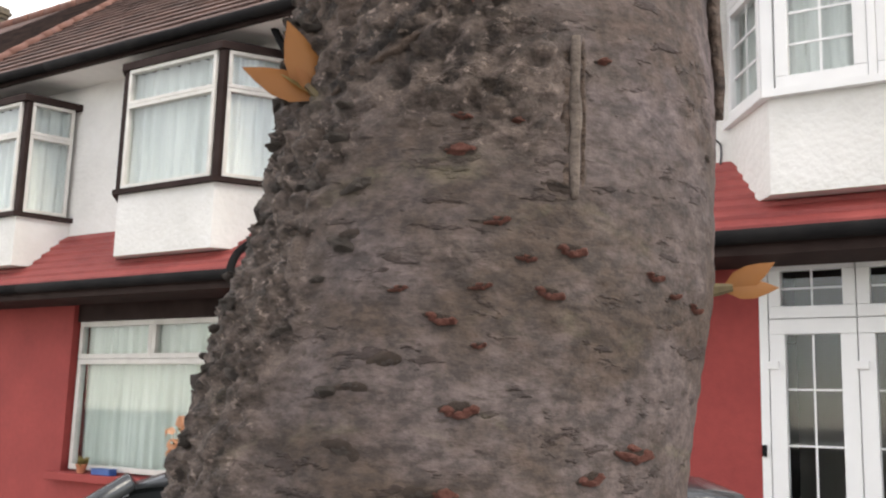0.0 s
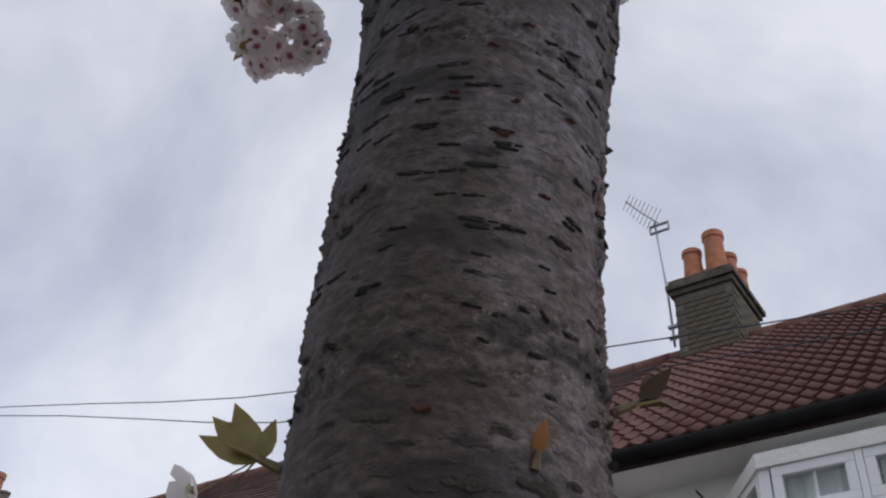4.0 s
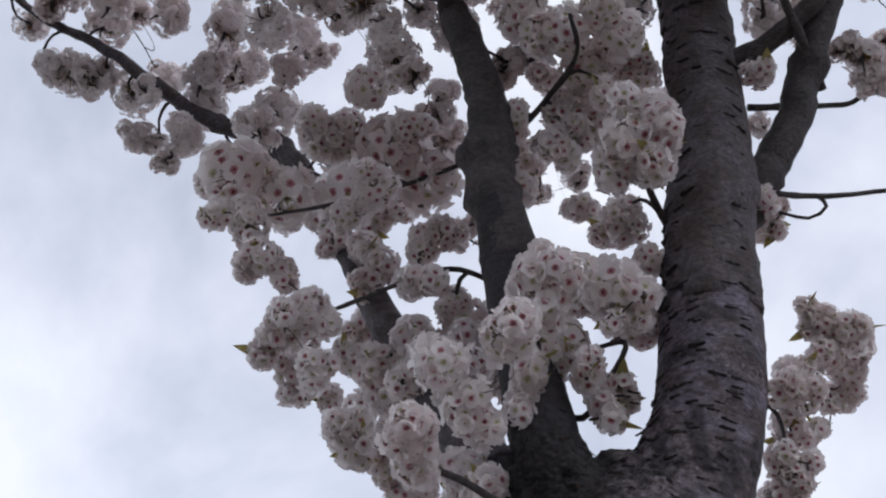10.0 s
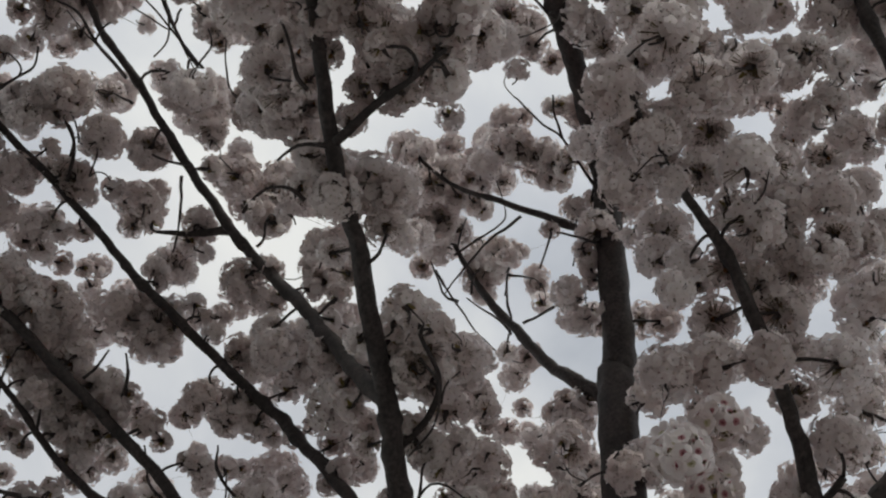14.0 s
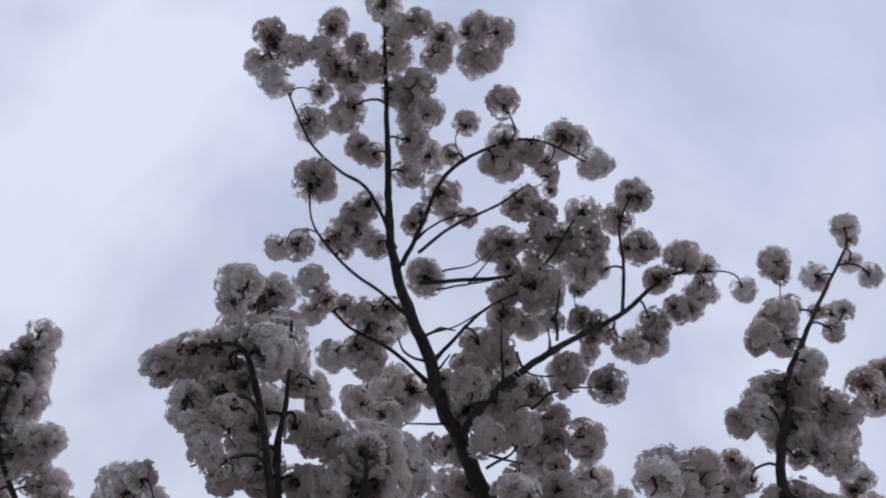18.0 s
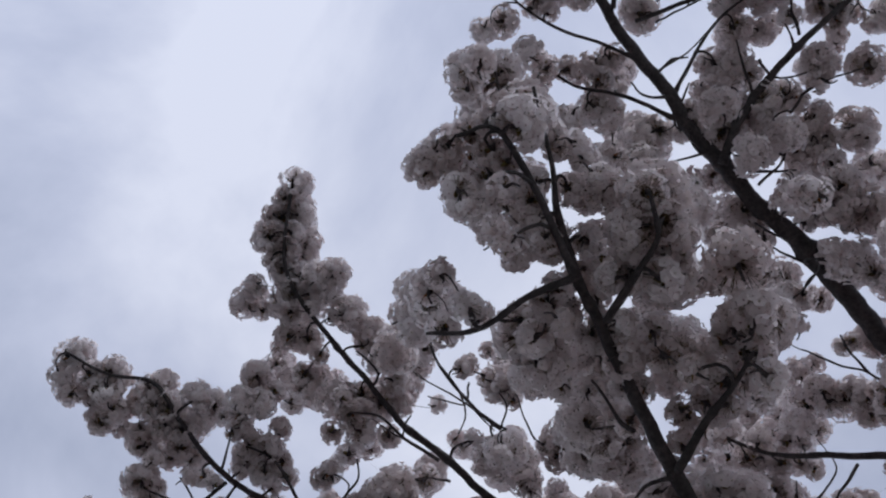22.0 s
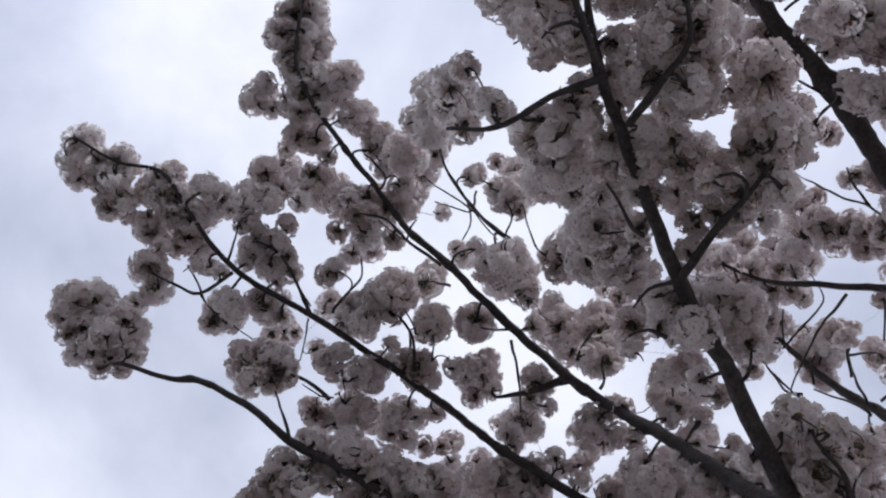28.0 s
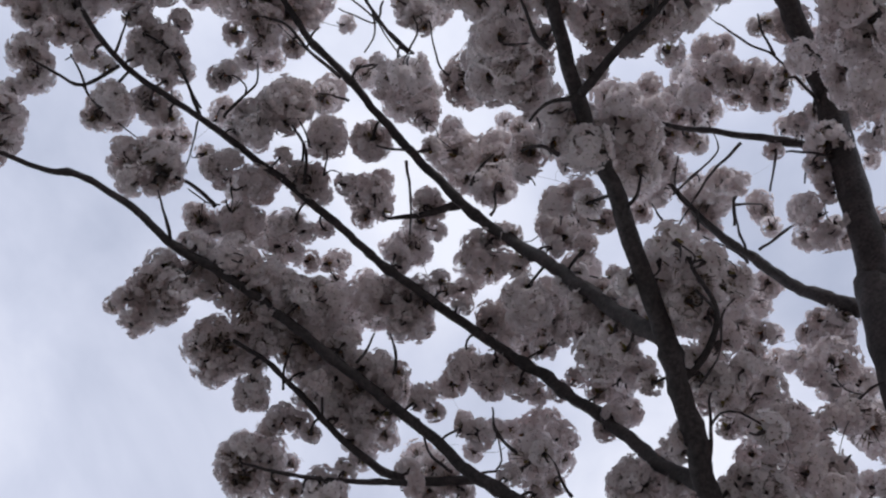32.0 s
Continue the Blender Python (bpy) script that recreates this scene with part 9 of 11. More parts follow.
blossom([(-1.57, -0.39, 5.91, 0.084), (-1.57, -2.66, 6.07, 0.060), (-1.55, -3.11, 6.11, 0.055), (-1.55, -3.20, 6.13, 0.090), (-1.55, -2.83, 6.02, 0.080), (-1.55, -2.77, 6.14, 0.121), (-1.55, -1.69, 5.95, 0.071), (-1.54, -2.16, 5.89, 0.077), (-1.54, -2.87, 6.14, 0.143), (-1.53, -3.25, 6.00, 0.095), (-1.52, -2.01, 5.99, 0.065), (-1.51, -1.94, 6.08, 0.066), (-1.51, -1.54, 6.08, 0.066), (-1.50, -1.62, 5.96, 0.071), (-1.50, -2.72, 5.97, 0.085), (-1.49, -2.98, 5.99, 0.060), (-1.49, -0.76, 6.05, 0.078), (-1.48, -2.14, 5.92, 0.078), (-1.48, -1.31, 5.75, 0.116), (-1.47, -1.35, 5.79, 0.166)])
blossom([(-1.47, -1.73, 5.95, 0.077), (-1.46, -2.88, 5.99, 0.086), (-1.46, -2.00, 5.98, 0.091), (-1.45, -2.25, 6.10, 0.060), (-1.45, -2.63, 6.02, 0.066), (-1.45, -3.04, 6.07, 0.088), (-1.44, -2.97, 6.01, 0.055), (-1.43, -1.99, 6.09, 0.079), (-1.43, -2.71, 6.06, 0.066), (-1.43, -1.25, 5.75, 0.097), (-1.42, -1.67, 6.05, 0.065), (-1.42, -1.74, 6.02, 0.065), (-1.41, -2.79, 5.99, 0.086), (-1.40, -2.16, 6.16, 0.055), (-1.40, -2.26, 6.06, 0.078), (-1.40, -1.20, 6.13, 0.162), (-1.38, -2.30, 6.13, 0.087), (-1.37, -1.96, 6.14, 0.067), (-1.36, -2.26, 6.14, 0.118), (-1.36, -1.63, 6.11, 0.055)])
blossom([(-1.35, -2.29, 6.16, 0.086), (-1.34, -2.18, 6.09, 0.071), (-1.34, -2.83, 6.07, 0.067), (-1.33, -0.33, 5.99, 0.058), (-1.33, -3.05, 6.11, 0.112), (-1.33, -1.83, 6.09, 0.066), (-1.33, -2.86, 6.10, 0.055), (-1.32, -2.50, 6.04, 0.072), (-1.31, -3.04, 5.91, 0.078), (-1.30, -0.67, 6.03, 0.055), (-1.29, -2.03, 6.06, 0.055), (-1.28, 0.51, 5.79, 0.044), (-1.28, -1.91, 6.05, 0.084), (-1.28, -2.97, 5.98, 0.092), (-1.27, -1.78, 6.11, 0.072), (-1.27, -0.50, 5.97, 0.055), (-1.26, -2.49, 6.02, 0.071), (-1.26, -1.22, 5.91, 0.118), (-1.25, -2.18, 5.90, 0.083), (-1.25, -2.91, 6.20, 0.068)])
blossom([(-1.24, -1.04, 5.92, 0.075), (-1.24, -1.17, 6.00, 0.107), (-1.23, -1.85, 6.04, 0.090), (-1.23, 0.18, 5.85, 0.095), (-1.23, -2.26, 6.16, 0.115), (-1.23, -2.99, 6.08, 0.074), (-1.22, 0.53, 5.78, 0.041), (-1.22, -1.09, 6.00, 0.101), (-1.22, -1.19, 6.01, 0.101), (-1.22, -3.10, 6.03, 0.093), (-1.21, -2.52, 6.20, 0.073), (-1.18, -1.68, 6.25, 0.060), (-1.18, -2.65, 6.17, 0.073), (-1.17, -0.98, 5.89, 0.062), (-1.17, -1.11, 5.97, 0.106), (-1.16, -0.97, 5.96, 0.055), (-1.16, -1.03, 5.99, 0.082), (-1.16, -2.23, 5.99, 0.084), (-1.16, -2.23, 6.09, 0.135), (-1.16, -2.14, 5.98, 0.070)])
blossom([(-1.15, -1.97, 6.13, 0.059), (-1.14, -2.16, 6.09, 0.078), (-1.13, -1.27, 6.09, 0.057), (-1.13, -2.24, 5.98, 0.079), (-1.12, -1.33, 6.10, 0.077), (-1.12, -0.03, 5.79, 0.089), (-1.11, -1.74, 6.07, 0.064), (-1.10, -0.18, 5.86, 0.098), (-1.10, -0.25, 6.08, 0.109), (-1.09, -1.06, 5.95, 0.068), (-1.09, -1.64, 6.25, 0.099), (-1.09, -1.70, 6.17, 0.055), (-1.09, -1.13, 6.02, 0.075), (-1.08, -2.00, 6.16, 0.089), (-1.08, -2.55, 6.20, 0.093), (-1.08, -0.42, 5.78, 0.066), (-1.07, -0.37, 5.87, 0.061), (-1.07, -1.95, 6.04, 0.083), (-1.06, -2.15, 6.06, 0.070), (-1.06, -0.05, 6.13, 0.096)])
blossom([(-1.05, -2.65, 6.17, 0.079), (-1.05, -1.97, 6.13, 0.065), (-1.04, -2.20, 5.93, 0.117), (-1.02, -2.74, 6.17, 0.060), (-1.02, -0.76, 5.87, 0.061), (-1.01, -0.67, 5.84, 0.097), (-1.00, -1.97, 5.97, 0.092), (-0.98, -0.25, 6.02, 0.107), (-0.97, -1.12, 5.99, 0.062), (-0.97, -2.43, 6.17, 0.072), (-0.96, -1.85, 6.24, 0.092), (-0.96, -1.05, 5.98, 0.055), (-0.96, -0.09, 5.97, 0.056), (-0.94, -1.85, 6.25, 0.103), (-0.92, -0.97, 5.92, 0.055), (-0.91, -0.65, 5.76, 0.083), (-0.90, -0.68, 5.82, 0.072), (-0.90, -0.82, 5.95, 0.055), (-0.89, -1.02, 6.02, 0.062), (-0.86, -0.24, 5.82, 0.078)])
blossom([(-0.86, -0.18, 5.89, 0.055), (-0.84, -0.66, 5.78, 0.059), (-0.84, -0.86, 5.93, 0.055), (-0.84, -0.85, 5.93, 0.085), (-0.84, -0.76, 5.92, 0.073), (-0.83, -0.81, 6.18, 0.076), (-0.82, -0.57, 5.82, 0.066), (-0.80, -0.75, 6.12, 0.081), (-0.79, -0.74, 6.09, 0.135), (-0.71, -1.65, 6.23, 0.069), (-0.70, -1.14, 5.94, 0.096), (-0.69, -0.62, 5.82, 0.071), (-0.67, -1.14, 5.97, 0.072), (-0.67, -2.03, 6.14, 0.063), (-0.67, -0.71, 5.94, 0.162), (-0.65, -1.04, 5.93, 0.065), (-0.61, -0.23, 6.12, 0.081), (-0.60, -1.14, 6.00, 0.072), (-0.59, -0.15, 5.96, 0.091), (-0.58, -0.79, 6.04, 0.084)])
blossom([(-0.58, -0.69, 6.13, 0.086), (-0.57, -0.99, 5.83, 0.058), (-0.57, -2.02, 6.07, 0.067), (-0.56, -1.39, 6.07, 0.061), (-0.56, -0.72, 5.85, 0.081), (-0.55, -1.33, 6.15, 0.100), (-0.55, -0.74, 5.76, 0.098), (-0.54, -2.60, 6.17, 0.080), (-0.54, -0.65, 5.90, 0.071), (-0.53, -0.34, 5.88, 0.095), (-0.53, -1.12, 5.88, 0.058), (-0.53, -0.26, 5.93, 0.078), (-0.52, -1.02, 5.81, 0.055), (-0.51, -2.59, 5.77, 0.109), (-0.51, -1.30, 6.14, 0.074), (-0.50, -0.42, 5.79, 0.113), (-0.50, -0.19, 5.77, 0.055), (-0.50, -0.55, 5.78, 0.058), (-0.49, -0.60, 5.79, 0.069), (-0.49, -1.96, 5.87, 0.099)])
blossom([(-0.45, -2.39, 6.12, 0.057), (-0.44, -0.54, 5.79, 0.081), (-0.43, -2.39, 6.19, 0.055), (-0.42, -1.04, 6.12, 0.085), (-0.41, -2.29, 6.18, 0.063), (-0.41, -1.79, 6.11, 0.079), (-0.40, -0.76, 6.21, 0.068), (-0.39, -1.86, 6.05, 0.055), (-0.39, -0.82, 5.90, 0.105), (-0.39, -2.23, 6.16, 0.100), (-0.37, -0.99, 5.76, 0.056), (-0.36, -2.11, 6.07, 0.055), (-0.36, -2.17, 6.13, 0.086), (-0.33, -1.83, 6.11, 0.102), (-0.31, -1.00, 5.79, 0.090), (-0.29, -1.05, 5.90, 0.142), (-0.23, -1.85, 6.16, 0.085), (-0.11, 0.11, 5.77, 0.085), (-0.06, -1.90, 5.85, 0.098), (-0.01, 0.26, 5.76, 0.089)])
blossom([(0.02, -1.01, 5.97, 0.091), (0.03, -1.30, 5.86, 0.076), (0.04, 0.34, 6.15, 0.073), (0.04, -0.98, 6.21, 0.082), (0.05, -0.26, 5.84, 0.106), (0.10, 0.80, 5.76, 0.106), (0.13, -0.42, 5.85, 0.084), (0.16, 0.59, 5.80, 0.073), (0.19, 0.31, 6.25, 0.061), (0.21, 0.60, 5.78, 0.067), (0.23, 0.54, 6.16, 0.078), (0.25, 0.58, 6.08, 0.071), (0.30, 0.68, 6.16, 0.076), (0.30, 0.25, 6.05, 0.093), (0.30, 0.58, 6.21, 0.097), (0.30, 0.48, 6.20, 0.096), (0.31, 0.11, 5.95, 0.116), (0.32, 0.03, 5.79, 0.055), (0.34, 0.26, 6.15, 0.071), (0.36, 0.30, 6.08, 0.082)])
blossom([(0.43, 0.48, 6.07, 0.076), (0.44, 0.76, 6.19, 0.089), (0.52, 0.36, 5.99, 0.082), (0.63, 0.48, 5.79, 0.092), (0.70, -0.32, 6.23, 0.058), (0.72, -0.02, 5.77, 0.102), (0.74, -1.60, 5.88, 0.098), (0.78, 0.72, 6.14, 0.105), (0.80, -2.52, 6.18, 0.153), (0.81, -2.15, 5.98, 0.078), (0.84, -2.21, 6.15, 0.100), (0.88, 0.01, 5.94, 0.098), (0.90, -0.19, 6.17, 0.100), (0.90, 0.11, 5.80, 0.085), (0.93, -0.63, 5.96, 0.059), (0.96, -0.93, 6.08, 0.077), (0.96, -0.84, 6.09, 0.088), (0.99, -0.67, 5.97, 0.064), (0.99, 0.27, 5.86, 0.083), (1.01, -0.75, 6.11, 0.088)])
blossom([(1.01, -1.10, 5.78, 0.081), (1.02, -0.94, 6.11, 0.104), (1.05, -1.08, 5.98, 0.133), (1.08, -0.51, 5.90, 0.090), (1.08, -0.86, 5.88, 0.077), (1.08, -1.14, 5.91, 0.076), (1.26, -0.45, 5.83, 0.080), (1.27, 0.00, 5.80, 0.095), (1.27, -0.75, 6.18, 0.103), (1.31, -1.28, 6.00, 0.111), (1.31, -1.37, 6.13, 0.110), (1.35, -1.07, 5.87, 0.107), (1.38, -0.72, 6.06, 0.095), (1.43, 0.27, 5.94, 0.079), (1.45, -1.42, 5.94, 0.101), (1.48, -0.17, 5.92, 0.104), (1.48, -1.11, 5.97, 0.076), (1.54, -0.99, 6.13, 0.107), (1.56, -0.57, 6.05, 0.086), (1.58, -1.16, 6.05, 0.106)])
blossom([(1.70, -1.29, 6.02, 0.094), (1.70, -1.32, 5.82, 0.100), (1.71, 0.29, 6.04, 0.081), (1.73, -0.77, 5.80, 0.190), (1.74, -0.85, 5.78, 0.058), (1.75, -1.01, 6.05, 0.130), (1.77, -1.30, 6.05, 0.063), (1.77, -0.31, 5.84, 0.088), (1.78, -0.23, 6.03, 0.082), (1.78, -1.61, 6.10, 0.086), (1.79, -0.48, 5.88, 0.085), (1.79, -0.78, 6.19, 0.105), (1.81, -1.47, 6.06, 0.118), (1.83, -1.25, 6.20, 0.130), (1.83, 0.02, 6.24, 0.096), (1.83, -0.89, 5.82, 0.059), (1.85, -1.54, 6.16, 0.081), (1.90, -0.41, 6.22, 0.097), (1.90, -0.63, 5.96, 0.103), (1.90, -1.43, 6.15, 0.083)])
blossom([(1.92, -1.52, 6.12, 0.080), (1.94, -0.93, 5.87, 0.081), (1.94, -1.13, 6.14, 0.064), (1.98, -1.07, 6.01, 0.068), (2.00, -0.82, 5.89, 0.055), (2.00, -1.17, 6.07, 0.081), (2.06, -0.64, 5.86, 0.115), (2.09, -1.21, 6.10, 0.093), (2.10, -1.09, 6.08, 0.092), (2.10, -0.62, 6.01, 0.109), (2.10, -0.94, 6.10, 0.085), (2.11, -1.02, 6.00, 0.062), (2.16, -1.61, 6.13, 0.055), (2.17, -1.57, 6.16, 0.072), (2.18, -1.19, 6.13, 0.093), (2.21, -1.02, 6.06, 0.080), (2.23, -1.10, 6.10, 0.092), (2.25, -1.58, 6.10, 0.094), (2.25, -1.08, 5.91, 0.061), (2.28, -1.06, 6.16, 0.094)])
blossom([(2.31, -1.32, 6.20, 0.066), (2.39, -1.43, 6.23, 0.096), (2.40, -1.30, 6.22, 0.084), (2.44, -1.18, 6.16, 0.070), (2.44, -1.23, 6.07, 0.069), (2.63, -1.34, 6.22, 0.055), (-2.71, -0.44, 6.39, 0.088), (-2.30, 0.07, 6.27, 0.107), (-2.13, -1.50, 6.49, 0.090), (-2.00, -1.52, 6.27, 0.098), (-1.97, -2.52, 6.53, 0.106), (-1.95, -0.81, 6.29, 0.099), (-1.94, -1.06, 6.39, 0.095), (-1.94, -2.53, 6.35, 0.065), (-1.87, -3.50, 6.26, 0.154), (-1.82, -1.23, 6.36, 0.091), (-1.81, -2.44, 6.32, 0.055), (-1.80, -1.82, 6.41, 0.093), (-1.79, -0.27, 6.42, 0.097), (-1.74, -1.81, 6.42, 0.071)])
blossom([(-1.71, -1.21, 6.73, 0.095), (-1.68, -2.45, 6.53, 0.058), (-1.67, -1.21, 6.57, 0.101), (-1.63, -2.49, 6.56, 0.073), (-1.63, -0.70, 6.25, 0.085), (-1.63, -1.16, 6.31, 0.083), (-1.62, -1.17, 6.39, 0.056), (-1.60, -1.18, 6.41, 0.084), (-1.55, -1.38, 6.29, 0.068), (-1.52, -1.48, 6.26, 0.061), (-1.52, -1.46, 6.40, 0.070), (-1.51, -1.28, 6.49, 0.085), (-1.46, -2.60, 6.59, 0.058), (-1.37, -3.20, 6.48, 0.154), (-1.30, -2.55, 6.68, 0.080), (-1.28, -2.32, 6.63, 0.093), (-1.25, -2.98, 6.46, 0.115), (-1.25, -3.02, 6.63, 0.118), (-1.24, -1.57, 6.35, 0.075), (-1.22, -1.64, 6.44, 0.105)])
blossom([(-1.22, -2.98, 6.75, 0.068), (-1.22, -3.65, 6.67, 0.127), (-1.21, -2.98, 6.44, 0.121), (-1.20, -3.57, 6.48, 0.111), (-1.19, -3.03, 6.42, 0.085), (-1.19, -3.50, 6.56, 0.060), (-1.16, -1.64, 6.39, 0.129), (-1.16, -3.28, 6.67, 0.113), (-1.15, -2.21, 6.67, 0.100), (-1.14, -1.04, 6.31, 0.075), (-1.14, -2.81, 6.39, 0.108), (-1.14, -3.26, 6.47, 0.094), (-1.14, -1.32, 6.34, 0.107), (-1.13, -1.97, 6.28, 0.093), (-1.12, -1.54, 6.29, 0.067), (-1.11, -2.22, 6.64, 0.092), (-1.10, -3.46, 6.58, 0.082), (-1.09, -1.67, 6.42, 0.082), (-1.09, -1.27, 6.30, 0.080), (-1.09, -1.36, 6.47, 0.094)])
blossom([(-1.08, -2.18, 6.40, 0.102), (-1.08, -3.17, 6.51, 0.087), (-1.08, -0.19, 6.26, 0.076), (-1.08, -3.60, 6.48, 0.081), (-1.06, -3.35, 6.52, 0.080), (-1.06, -2.63, 6.29, 0.108), (-1.06, -1.90, 6.51, 0.082), (-1.06, -0.52, 6.58, 0.076), (-1.05, -3.04, 6.41, 0.064), (-1.05, -2.65, 6.58, 0.107), (-1.03, -2.73, 6.42, 0.090), (-1.01, -3.37, 6.67, 0.124), (-1.01, -3.50, 6.64, 0.124), (-1.00, -0.98, 6.49, 0.061), (-1.00, -1.87, 6.40, 0.093), (-0.99, -1.38, 6.29, 0.073), (-0.99, -1.02, 6.75, 0.075), (-0.98, -2.62, 6.42, 0.104), (-0.98, -1.07, 6.52, 0.082), (-0.97, -3.42, 6.51, 0.088)])
blossom([(-0.96, -3.67, 6.61, 0.067), (-0.96, -0.54, 6.40, 0.067), (-0.94, -3.56, 6.57, 0.096), (-0.93, -1.30, 6.26, 0.055), (-0.93, -2.61, 6.64, 0.086), (-0.93, -3.26, 6.46, 0.064), (-0.93, -0.97, 6.59, 0.096), (-0.92, -0.62, 6.57, 0.106), (-0.92, -0.66, 6.41, 0.088), (-0.92, -2.55, 6.46, 0.076), (-0.91, -3.78, 6.57, 0.075), (-0.90, -3.35, 6.53, 0.087), (-0.90, -1.45, 6.28, 0.085), (-0.90, -1.40, 6.31, 0.072), (-0.89, -3.65, 6.73, 0.145), (-0.89, -3.47, 6.61, 0.096), (-0.88, -3.15, 6.47, 0.057), (-0.88, -2.93, 6.53, 0.064), (-0.88, -3.78, 6.62, 0.105), (-0.87, -0.71, 6.34, 0.079)])
blossom([(-0.87, -2.98, 6.70, 0.103), (-0.86, -0.59, 6.41, 0.107), (-0.86, -3.64, 6.60, 0.089), (-0.86, -2.82, 6.52, 0.092), (-0.85, -1.95, 6.69, 0.098), (-0.84, -2.65, 6.42, 0.103), (-0.81, -3.10, 6.51, 0.114), (-0.81, -3.41, 6.74, 0.098), (-0.81, -3.26, 6.51, 0.079), (-0.81, -3.90, 6.71, 0.069), (-0.80, -2.94, 6.52, 0.113), (-0.80, -0.69, 6.51, 0.088), (-0.80, -1.66, 6.70, 0.069), (-0.80, -3.37, 6.51, 0.094), (-0.79, -3.85, 6.73, 0.107), (-0.78, -2.41, 6.48, 0.055), (-0.78, -3.70, 6.66, 0.083), (-0.74, -1.44, 6.53, 0.088), (-0.72, -2.14, 6.34, 0.059), (-0.71, -2.77, 6.41, 0.130)])
blossom([(-0.71, -3.31, 6.52, 0.086), (-0.71, -2.02, 6.34, 0.126), (-0.70, -1.63, 6.58, 0.076), (-0.70, -1.96, 6.62, 0.084), (-0.68, -1.77, 6.33, 0.058), (-0.67, -1.69, 6.61, 0.067), (-0.67, -1.83, 6.34, 0.090), (-0.66, -0.75, 6.30, 0.089), (-0.66, -1.91, 6.44, 0.112), (-0.65, -1.56, 6.36, 0.114), (-0.64, -1.34, 6.57, 0.083), (-0.62, -1.45, 6.56, 0.088), (-0.59, -1.34, 6.31, 0.121), (-0.54, -1.46, 6.60, 0.109), (-0.54, -1.42, 6.44, 0.120), (-0.53, -1.46, 6.57, 0.118), (-0.52, -2.82, 6.29, 0.087), (-0.51, -1.35, 6.35, 0.071), (-0.51, -1.75, 6.58, 0.055), (-0.50, -2.69, 6.29, 0.112)])
blossom([(-0.46, -0.72, 6.42, 0.078), (-0.41, -2.33, 6.72, 0.109), (-0.39, -2.22, 6.36, 0.110), (-0.38, -2.41, 6.45, 0.055), (-0.38, -2.22, 6.53, 0.106), (-0.06, 0.18, 6.70, 0.088), (0.11, 0.03, 6.47, 0.055), (0.12, 0.14, 6.31, 0.062), (0.12, -0.21, 6.68, 0.058), (0.20, 0.17, 6.37, 0.075), (0.25, 0.59, 6.35, 0.079), (0.25, 0.07, 6.37, 0.062), (0.31, 0.12, 6.31, 0.086), (0.33, 0.05, 6.37, 0.074), (0.33, -0.65, 6.65, 0.070), (0.37, 0.11, 6.28, 0.085), (0.39, 0.16, 6.29, 0.055), (0.43, 0.06, 6.30, 0.079), (0.48, -0.23, 6.75, 0.079), (0.56, -0.45, 6.28, 0.089)])
blossom([(0.56, -0.31, 6.27, 0.077), (0.58, -0.71, 6.63, 0.055), (0.58, -0.40, 6.32, 0.055), (0.62, -0.22, 6.47, 0.074), (0.62, -0.32, 6.30, 0.059), (0.68, -0.45, 6.35, 0.060), (0.69, -0.51, 6.37, 0.060), (0.69, -0.59, 6.41, 0.055), (0.70, -0.56, 6.41, 0.072), (0.71, -2.71, 6.58, 0.072), (0.72, -1.00, 6.72, 0.089), (0.72, -0.89, 6.66, 0.057), (0.73, -0.73, 6.54, 0.055), (0.73, -0.78, 6.54, 0.062), (0.74, -2.90, 6.42, 0.103), (0.75, -3.19, 6.55, 0.087), (0.75, 0.16, 6.66, 0.102), (0.75, -1.47, 6.39, 0.065), (0.76, -0.95, 6.55, 0.061), (0.77, -1.00, 6.65, 0.056)])
blossom([(0.78, -2.69, 6.61, 0.066), (0.79, -0.64, 6.41, 0.110), (0.80, -2.02, 6.51, 0.075), (0.81, -1.00, 6.57, 0.062), (0.81, -0.10, 6.68, 0.095), (0.81, -1.59, 6.50, 0.079), (0.82, -0.76, 6.62, 0.055), (0.82, -3.57, 6.48, 0.138), (0.82, -2.95, 6.71, 0.140), (0.82, -1.25, 6.60, 0.056), (0.83, -3.30, 6.46, 0.099), (0.84, -3.22, 6.57, 0.087), (0.85, -2.89, 6.54, 0.085), (0.85, -2.52, 6.41, 0.106), (0.86, -1.87, 6.72, 0.077), (0.86, -1.24, 6.57, 0.055), (0.86, 0.39, 6.33, 0.089), (0.86, -1.54, 6.54, 0.079), (0.87, -2.82, 6.55, 0.104), (0.89, -2.56, 6.62, 0.099)])
blossom([(0.89, -2.79, 6.64, 0.055), (0.91, -3.12, 6.53, 0.072), (0.91, -2.95, 6.60, 0.055), (0.92, -2.29, 6.70, 0.072), (0.92, -0.98, 6.58, 0.055), (0.92, -2.59, 6.53, 0.125), (0.93, -3.08, 6.62, 0.067), (0.93, -1.84, 6.49, 0.061), (0.94, -0.90, 6.69, 0.130), (0.94, -1.91, 6.50, 0.086), (0.94, -0.68, 6.62, 0.130), (0.95, -1.03, 6.37, 0.144), (0.95, -1.17, 6.64, 0.130), (0.96, -2.00, 6.48, 0.104), (0.97, -2.95, 6.53, 0.084), (0.98, -2.57, 6.56, 0.096), (0.98, -0.96, 6.71, 0.075), (0.99, -0.84, 6.30, 0.101), (1.00, -2.88, 6.63, 0.055), (1.00, -2.22, 6.60, 0.076)])
